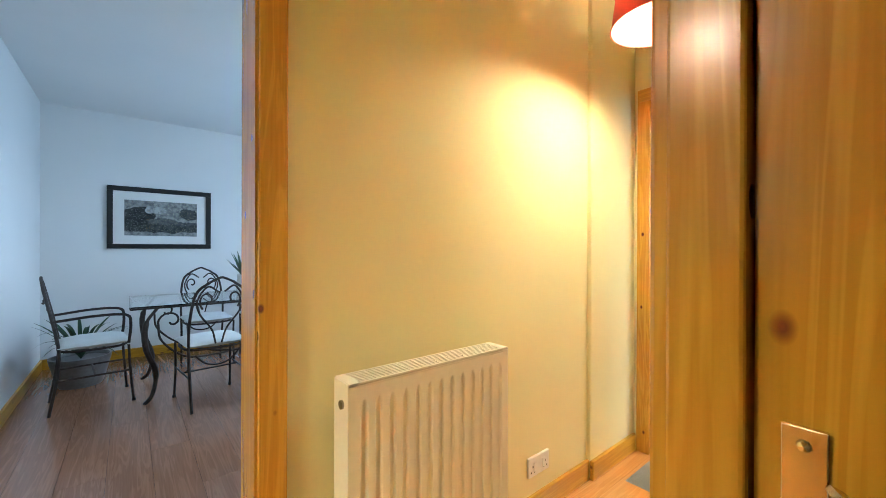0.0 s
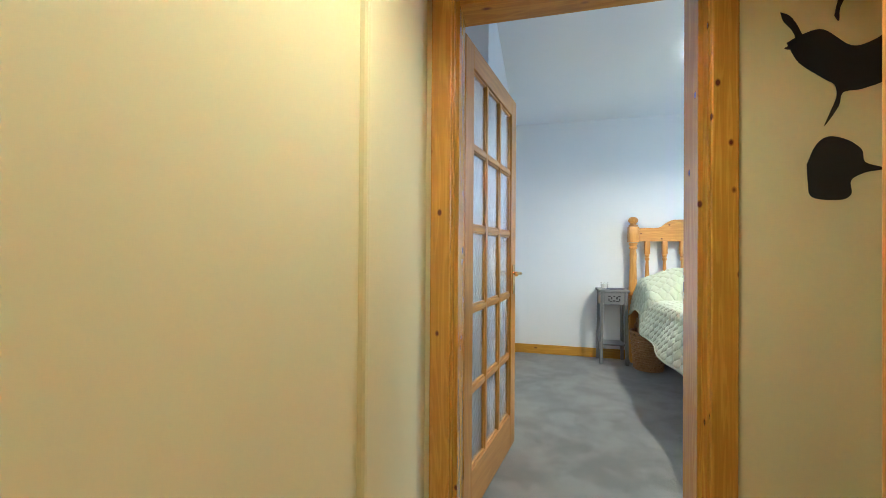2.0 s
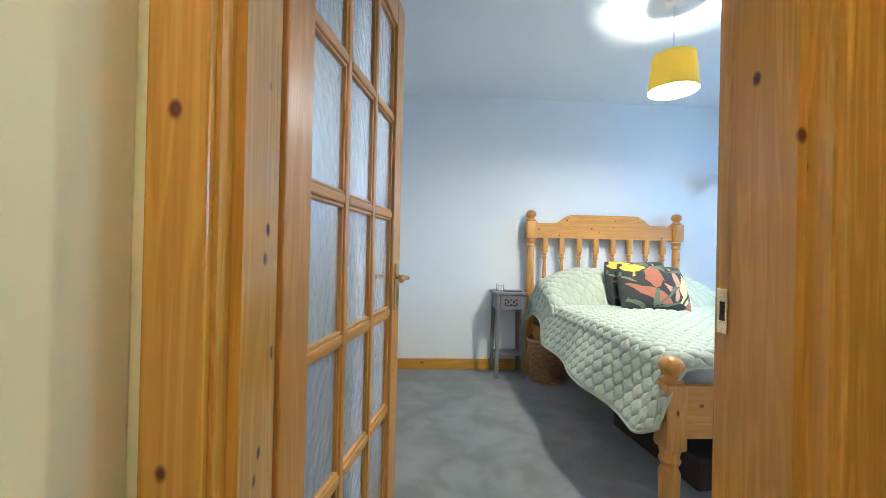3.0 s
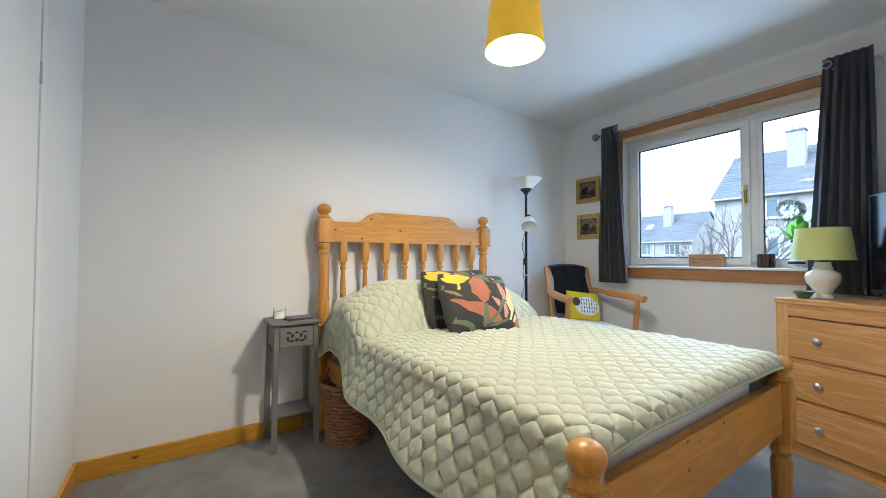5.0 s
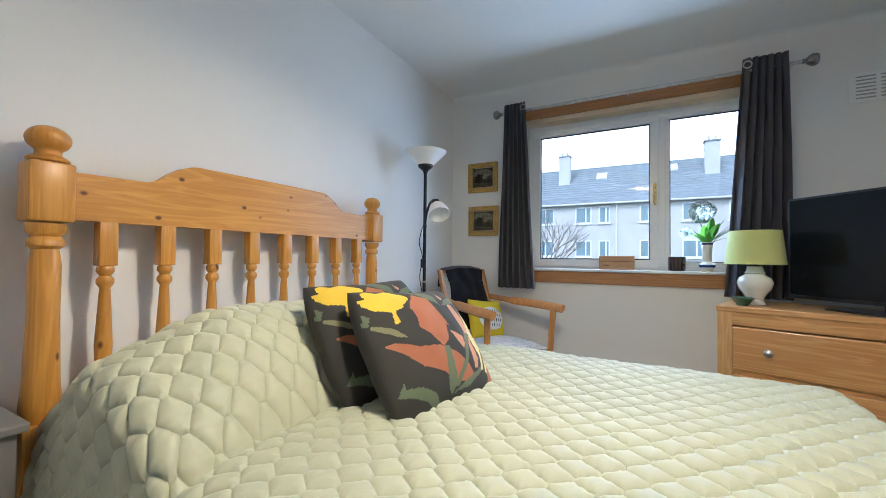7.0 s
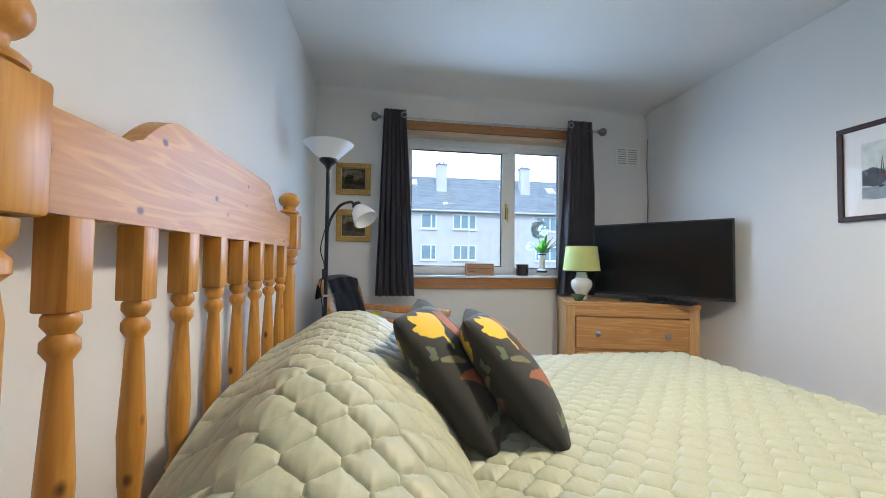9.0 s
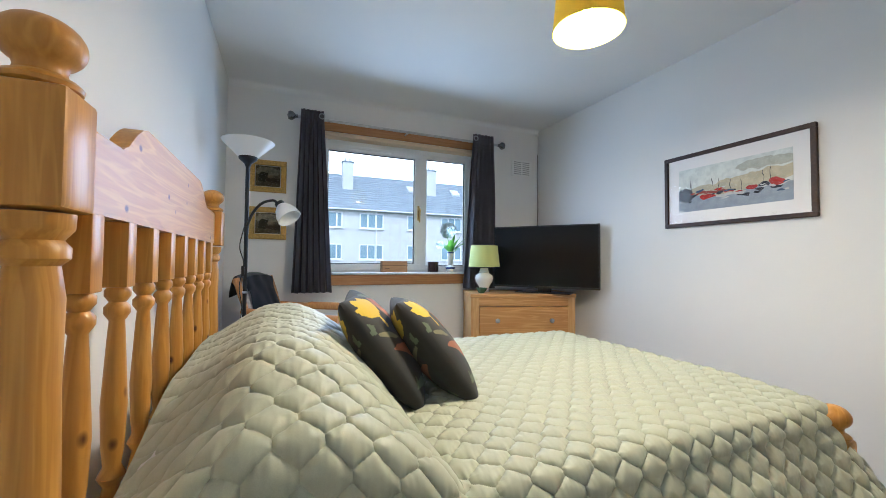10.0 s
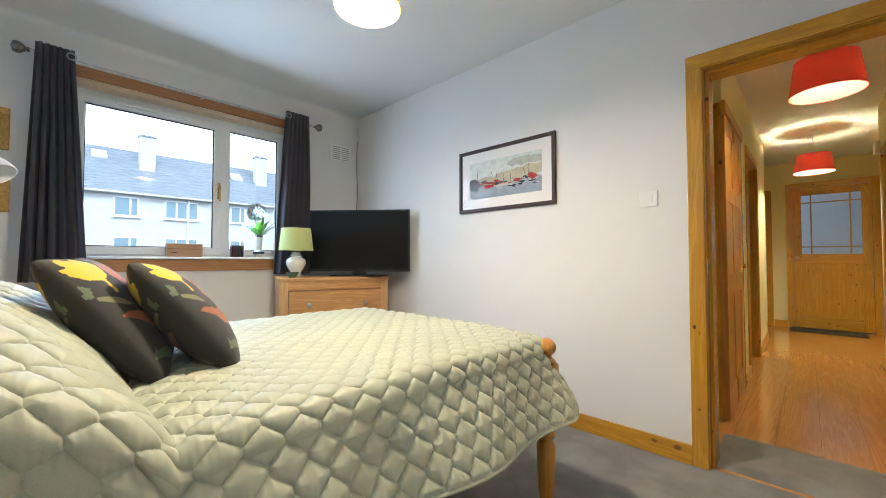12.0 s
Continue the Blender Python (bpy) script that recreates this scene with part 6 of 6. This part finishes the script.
part("silhouette", shape([(1402, 62), (1425, 100), (1470, 132), (1490, 145), (1494, 166), (1482, 195), (1472, 218), (1497, 185), (1506, 160), (1540, 156), (1590, 140), (1640, 100), (1640, 40), (1590, 55), (1560, 72), (1520, 78), (1470, 45), (1430, 50)]), BLACK_INK, dec)
part("silhouette", shape([(1440, 285), (1456, 252), (1478, 237), (1510, 243), (1538, 262), (1545, 285), (1580, 297), (1545, 303), (1520, 316), (1520, 340), (1500, 350), (1450, 344), (1442, 315)]), BLACK_INK, dec)
part("silhouette", shape([(1390, 5), (1396, 22), (1412, 40), (1418, 56), (1408, 66), (1398, 72), (1414, 74), (1432, 60), (1424, 36), (1408, 14)]), BLACK_INK, dec)
part("silhouette", shape([(1490, 22), (1498, -8), (1512, -14), (1500, 10), (1498, 32)]), BLACK_INK, dec)

# ---- dining room ----
tb = thing("dining_table", Matrix.Translation((1.42, 4.92, 0)), "glass topped dining table on scrolled wrought iron legs", "table")
part("glass_top", block(-0.76, 0.76, -0.42, 0.42, 0.735, 0.745, bevel=0.003), glass("table_glass", (0.86, 0.93, 0.92)), tb).visible_shadow = False
part("rim", tube([(-0.75, -0.41, 0.728), (0.75, -0.41, 0.728), (0.75, 0.41, 0.728), (-0.75, 0.41, 0.728), (-0.75, -0.41, 0.728)], 0.008, 6), IRON, tb)
for sx in (-1, 1):
    for sy in (-1, 1):
        leg = part("leg", tube(arc([(sx * 0.58, sy * 0.30, 0.725), (sx * 0.66, sy * 0.34, 0.60), (sx * 0.66, sy * 0.34, 0.42), (sx * 0.60, sy * 0.31, 0.22), (sx * 0.62, sy * 0.33, 0.06), (sx * 0.67, sy * 0.36, 0.0)], 6), [0.011] * 6 + [0.020] * 14 + [0.014] * 11, 8), IRON, tb, smooth=True)
        spiral = [(sx * (0.50 + 0.085 * (1 - t) * math.cos(6.5 * t)), sy * 0.30, 0.60 + 0.085 * (1 - t) * math.sin(6.5 * t)) for t in [i / 24 for i in range(22)]]
        part("scroll", tube(spiral, 0.008, 6), IRON, leg, smooth=True)
        part("scroll", tube(arc([(sx * 0.585, sy * 0.30, 0.60), (sx * 0.56, sy * 0.30, 0.45), (sx * 0.40, sy * 0.28, 0.30), (sx * 0.18, sy * 0.1, 0.24), (0, 0, 0.23)], 6), 0.008, 6), IRON, leg, smooth=True)

def iron_chair(place, label, arms=False):
    """Seat faces -y; local origin on the floor."""
    c = thing("dining_chair", place, label, "chair", "dining chairs")
    for s in (-1, 1):
        part("back_leg", tube(arc([(s * 0.18, 0.24, 0.0), (s * 0.185, 0.20, 0.25), (s * 0.19, 0.19, 0.45), (s * 0.19, 0.22, 0.65), (s * 0.16, 0.26, 0.85), (s * 0.08, 0.275, 0.93)], 6), 0.010, 7), IRON, c, smooth=True)
        part("front_leg", tube(arc([(s * 0.20, -0.22, 0.0), (s * 0.195, -0.20, 0.25), (s * 0.20, -0.19, 0.44)], 5), 0.009, 7), IRON, c, smooth=True)
        part("foot", lathe([(0.0, 0.0), (0.013, 0.0), (0.013, 0.02), (0.0, 0.022)], (s * 0.20, -0.22, 0), 10), IRON, c)
        part("scroll", tube([(s * (0.085 + 0.055 * (1 - t) * math.cos(7 * t - 1)), 0.245 + 0.03 * t, 0.80 + 0.075 * (1 - t) * math.sin(7 * t - 1)) for t in [i / 22 for i in range(20)]], 0.007, 6), IRON, c, smooth=True)
        part("scroll", tube(arc([(s * 0.02, 0.20, 0.47), (s * 0.05, 0.215, 0.58), (s * 0.13, 0.235, 0.70), (s * 0.15, 0.25, 0.80), (s * 0.09, 0.27, 0.90), (s * 0.02, 0.27, 0.86)], 6), 0.007, 6), IRON, c, smooth=True)
        part("stretcher", tube([(s * 0.185, 0.20, 0.24), (s * 0.195, -0.20, 0.24)], 0.007, 6), IRON, c)
        if arms:
            part("arm", tube(arc([(s * 0.19, 0.22, 0.66), (s * 0.21, 0.0, 0.68), (s * 0.215, -0.17, 0.67), (s * 0.21, -0.20, 0.60), (s * 0.20, -0.19, 0.45)], 6), 0.010, 7), IRON, c, smooth=True)
    part("top_loop", tube(arc([(-0.08, 0.275, 0.93), (-0.03, 0.28, 0.955), (0, 0.28, 0.965), (0.03, 0.28, 0.955), (0.08, 0.275, 0.93)], 5), 0.009, 7), IRON, c, smooth=True)
    part("seat_arch", tube(arc([(-0.15, 0.19, 0.40), (-0.08, 0.19, 0.33), (0, 0.19, 0.31), (0.08, 0.19, 0.33), (0.15, 0.19, 0.40)], 5), 0.007, 6), IRON, c, smooth=True)
    part("cross_stretcher", tube([(-0.19, 0, 0.24), (0.19, 0, 0.24)], 0.007, 6), IRON, c)
    part("seat_frame", tube([(0.2 * (abs(math.cos(a)) ** 0.6) * math.copysign(1, math.cos(a)), 0.195 * (abs(math.sin(a)) ** 0.6) * math.copysign(1, math.sin(a)), 0.435) for a in [2 * math.pi * i / 40 for i in range(41)]], 0.009, 7), IRON, c, smooth=True)
    pad = pillow_shape(0.205, 0.20, 0.042, 18, 0.02)
    pad.transform(Matrix.Translation((0, 0, 0.468)) @ Matrix.Rotation(radians(90), 4, "X"))
    part("seat_pad", pad, CREAM_CLOTH, c, "white padded seat", True)
    return c

side = iron_chair(pose(1.16, 4.40, 0, 0, 0, 186), "scrolled wrought iron chair with a white seat pad")
copy_thing(side, pose(1.28, 5.50, 0, 0, 0, 4))
copy_thing(side, pose(1.80, 5.46, 0, 0, 0, -3))
copy_thing(side, pose(1.78, 4.36, 0, 0, 0, 178))
iron_chair(pose(0.45, 4.90, 0, 0, 0, 96), "scrolled wrought iron armchair with a white seat pad", True)

picture("picture", pose(0.945, 6.2, 1.50, 0, 0, 0), 0.93, 0.66, 0.05, 0.03, BLACK_FRAME, 0.09, ETCHING, "framed grey landscape etching in a black frame")
jug = thing("jug", Matrix.Translation((1.52, 5.0, 0.745)), "white jug with a leafy green plant on the table", "jug")
part("jug_body", lathe([(0.0, 0.0), (0.05, 0.0), (0.065, 0.04), (0.068, 0.09), (0.055, 0.14), (0.058, 0.18), (0.053, 0.18), (0.05, 0.14), (0.0, 0.12)], steps=28), CERAMIC, jug, smooth=True)
part("handle", tube(arc([(0.055, 0, 0.155), (0.10, 0, 0.15), (0.11, 0, 0.10), (0.065, 0, 0.05)], 6), 0.008, 8), CERAMIC, jug, smooth=True)
pl = thing("plant", Matrix.Translation((1.52, 5.0, 0.89)), "bushy green lavender-like plant in the jug", "plant")
for k in range(26):
    a, r = rng.random() * 6.28, rng.uniform(0.04, 0.19)
    part("leaf", leaf_blade(bmesh.new(), (0, 0, 0), (r * math.cos(a), r * math.sin(a), rng.uniform(0.12, 0.30)), 0.010, 0.03), DARK_LEAF, pl)
pot = thing("plant_pot", Matrix.Translation((0.34, 5.45, 0)), "dark round plant pot on the dining room floor", "pot")
part("pot_body", lathe([(0.0, 0.0), (0.14, 0.0), (0.15, 0.02), (0.20, 0.22), (0.205, 0.25), (0.19, 0.25), (0.18, 0.22), (0.0, 0.21)], steps=32), plain("grey_glazed_pot", (0.20, 0.19, 0.18), 0.3), pot, smooth=True)
sp = thing("spider_plant", Matrix.Translation((0.34, 5.45, 0.22)), "arching green spider plant in its pot", "plant")
for k in range(30):
    a, r = 2 * math.pi * k / 30 + rng.random() * 0.2, rng.uniform(0.20, 0.36)
    part("leaf", leaf_blade(bmesh.new(), (0, 0, 0), (min(r * math.cos(a), 0.5) if r * math.cos(a) > -0.3 else -0.3, r * math.sin(a), rng.uniform(0.25, 0.55)), 0.014, rng.uniform(0.1, 0.45), 9), DARK_LEAF, sp)

# ---- outside ----
GRASS = plain("rough_grass", (0.05, 0.08, 0.03), 0.9, speck=0.15, scale=3.0)
setting("ground", block(-900, 900, -1200, 900, -3.3, -3.0), GRASS, "grass and paths below the window", "ground")
bm = grid(64, 8, lambda u, v: (320 * math.cos(2 * math.pi * u) + 4, 320 * math.sin(2 * math.pi * u), -12 + 260 * v))
setting("backdrop", bm, glow("bright_overcast_cloud", (0.92, 0.97, 1.0), 2.3), "bright white overcast sky beyond the roofs", "sky")
HARL = paint("grey_harled_render", (0.66, 0.65, 0.63), 0.9, 12, 0.05, 0.4)
SLATE = paint("grey_roof_tile", (0.34, 0.385, 0.42), 0.7, 6, 0.10, 0.3)
MOSS = plain("roof_moss", (0.12, 0.15, 0.04), 0.9, speck=0.2, scale=2.0)
DARKWIN = plain("dark_window_glass", (0.20, 0.30, 0.34), 0.08, coat=0.5, speck=0.02)

def house(x0, x1, yf, depth, eave, ridge, windows, stacks, label, rooflights=()):
    """A long block: harled walls, a tiled gable roof laid in courses, chimneys, windows with frames and sills."""
    hs = thing("apartment_building", Matrix.Translation((x0, yf, -3)), label, "building")
    def L(bm):
        bm.transform(Matrix.Translation((-x0, -yf, 3)))
        return bm
    part("wall", L(block(x0, x1, yf - depth, yf, -3, eave)), HARL, hs, "grey harled wall")
    gab = plate([(yf, eave), (yf - depth / 2, ridge - 0.1), (yf - depth, eave)], 0.25, "x")
    gab.transform(Matrix.Translation((x1 - 0.25, 0, 0)))
    part("gable", L(gab), HARL, hs)
    gab = plate([(yf, eave), (yf - depth / 2, ridge - 0.1), (yf - depth, eave)], 0.25, "x")
    gab.transform(Matrix.Translation((x0, 0, 0)))
    part("gable", L(gab), HARL, hs)
    roof = part("roof", L(block(x0 - 0.2, x1 + 0.2, yf - depth / 2 - 0.1, yf - depth / 2 + 0.1, ridge - 0.06, ridge + 0.08, bevel=0.03)), SLATE, hs, "grey tiled roof")
    n = 16
    run, rise = depth / 2 + 0.35, ridge - eave + 0.15
    bm = bmesh.new()
    for s in (1, -1):
        for i in range(n):
            t0, t1 = i / n, (i + 1.15) / n
            ya, yb = run * (1 - t0), run * (1 - min(t1, 1))
            za, zb = eave - 0.15 + rise * t0, eave - 0.15 + rise * min(t1, 1)
            mid = yf - depth / 2
            v = [bm.verts.new(p) for p in ((x0 - 0.2, mid + s * ya, za + 0.07), (x1 + 0.2, mid + s * ya, za + 0.07), (x1 + 0.2, mid + s * yb, zb), (x0 - 0.2, mid + s * yb, zb), (x0 - 0.2, mid + s * ya, za), (x1 + 0.2, mid + s * ya, za))]
            bm.faces.new(v[:4])
            bm.faces.new((v[0], v[1], v[5], v[4]))
    tagged(part("tile_course", L(bm), SLATE, roof), kind="stuff")
    part("gutter", L(tube([(x0 - 0.2, yf + 0.38, eave - 0.12), (x1 + 0.2, yf + 0.38, eave - 0.12)], 0.07, 8)), WHITE_PLASTIC, hs, "pale gutter")
    for x in stacks:
        yc = yf - depth * 0.30
        zb = eave + rise * 0.55
        st = part("chimney", L(block(x - 0.45, x + 0.45, yc - 0.35, yc + 0.35, zb - 0.5, ridge + 0.75, bevel=0.03)), HARL, roof, "harled chimney stack")
        part("chimney_cap", L(block(x - 0.52, x + 0.52, yc - 0.42, yc + 0.42, ridge + 0.75, ridge + 0.85)), SLATE, hs)
        for k in (-0.2, 0.2):
            part("chimney_pot", L(lathe([(0.0, 0), (0.11, 0), (0.09, 0.35), (0.0, 0.35)], (x + k, yc, ridge + 0.85), 12)), HARL, hs)
        part("flashing", L(block(x - 0.7, x + 0.7, yc + 0.30, yc + 0.75, zb - 0.72, zb - 0.66)), WHITE_PLASTIC, hs)
    for x, w in windows:
        for zc in (eave - 0.95, eave - 3.5, eave - 6.0):
            hh = 1.15
            wn_ = part("window", L(block(x - w / 2, x + w / 2, yf - 0.02, yf + 0.03, zc - hh / 2, zc + hh / 2)), DARKWIN, hs, "window pane")
            for a in ((-w / 2 - 0.05, w / 2 + 0.05, -hh / 2 - 0.05, -hh / 2 + 0.04), (-w / 2 - 0.05, w / 2 + 0.05, hh / 2 - 0.04, hh / 2 + 0.05), (-w / 2 - 0.05, -w / 2 + 0.05, -hh / 2, hh / 2), (w / 2 - 0.05, w / 2 + 0.05, -hh / 2, hh / 2), (-w / 6 - 0.05, -w / 6 + 0.05, -hh / 2, hh / 2), (w / 6 - 0.05, w / 6 + 0.05, -hh / 2, hh / 2))[: 6 if w > 1.2 else 5]:
                part("frame", L(block(x + a[0], x + a[1], yf - 0.02, yf + 0.06, zc + a[2], zc + a[3])), UPVC, wn_)
            part("sill", L(block(x - w / 2 - 0.12, x + w / 2 + 0.12, yf, yf + 0.14, zc - hh / 2 - 0.14, zc - hh / 2 - 0.05)), UPVC, wn_)
    for x in (x0 + (x1 - x0) * k / 6 for k in range(1, 6)):
        part("downpipe", L(tube([(x, yf + 0.1, -3), (x, yf + 0.1, eave - 0.1)], 0.06, 8)), WHITE_PLASTIC, hs)
    for x, t in rooflights:
        yc, zc = yf + 0.35 - run * t, eave - 0.15 + rise * t
        a = math.atan2(rise, run)
        bm = block(-0.4, 0.4, -0.5, 0.5, 0.02, 0.14)
        bm.transform(Matrix.Translation((x, yc, zc)) @ Matrix.Rotation(-a, 4, "X"))
        part("rooflight", L(bm), UPVC, hs, "pale rooflight")
    return hs

house(-34, 14.8, -30, 9, 5.4, 9.0, [(12.2, 1.9), (9.0, 1.1), (7.5, 0.7), (4.7, 0.8), (1.9, 1.2), (-1.1, 1.9), (-4.7, 1.0), (-8.3, 1.9), (-12, 1.2), (-16, 1.9), (-20, 1.2), (-24, 1.9), (-29, 1.9)], (10.9, 0.5, -7.3, -16, -25), "long grey harled block of flats with a tiled roof", ((8.0, 0.72), (3.0, 0.8), (-5.5, 0.7), (-10, 0.7)))
house(22, 46, -44, 9, 3.2, 6.6, [(24, 1.6), (27, 1.2), (30, 1.6), (34, 1.2), (38, 1.6)], (25.6, 33), "lower grey harled house row behind", ((27.6, 0.55), (31, 0.6)))

def bare_tree(x, y, base, hgt):
    t = thing("tree", Matrix.Translation((x, y, base)), "bare leafless tree standing on the grass", "tree")
    trunk = bmesh.new()
    crown = bmesh.new()
    r = random.Random(11)
    put_tube(trunk, [(0, 0, 0), (0.05, 0, hgt * 0.25), (0, 0.05, hgt * 0.5)], [0.13, 0.10, 0.07], 8)
    def grow(p, d, length, rad, level):
        end = p + d * length
        put_tube(crown, [p, p + d * length * 0.5 + Vector((r.uniform(-.05, .05), r.uniform(-.05, .05), 0)) * length, end], [rad, rad * 0.8, rad * 0.6], 5)
        if level:
            for _ in range(4):
                nd = (d + Vector((r.uniform(-.8, .8), r.uniform(-.8, .8), r.uniform(-.1, .6)))).normalized()
                grow(p + d * length * r.uniform(0.5, 1.0), nd, length * 0.62, rad * 0.55, level - 1)
    for k in range(6):
        a = k * 1.05
        grow(Vector((0, 0, hgt * (0.3 + 0.035 * k))), Vector((math.cos(a) * 0.7, math.sin(a) * 0.7, 0.75)).normalized(), hgt * 0.26, 0.04, 3)
    bark = plain("grey_bark", (0.20, 0.17, 0.14), 0.9)
    part("trunk", trunk, bark, t, smooth=True)
    part("crown", crown, bark, t, smooth=True)

bare_tree(9.0, -16.0, -3.0, 7.2)

# ---- floor planks, last ----
planks(hall_bed, LAMINATE, -2.61, XW - 0.03, 0.90, HY + 0.14, "x", 0.19, 1.25, 0.0)
planks(hall_bed, LAMINATE, -2.61, -1.04, 0.2, 0.90, "x", 0.19, 1.25, 0.0)
planks(hall_bed, LAMINATE, -2.61, -0.24, HY + 0.14, HY2, "x", 0.19, 1.25, 0.0)
planks(dining_bed, LAMINATE_Y, 0.0, 2.9, HY + 0.14, 6.2, "y", 0.19, 1.25, 0.0)
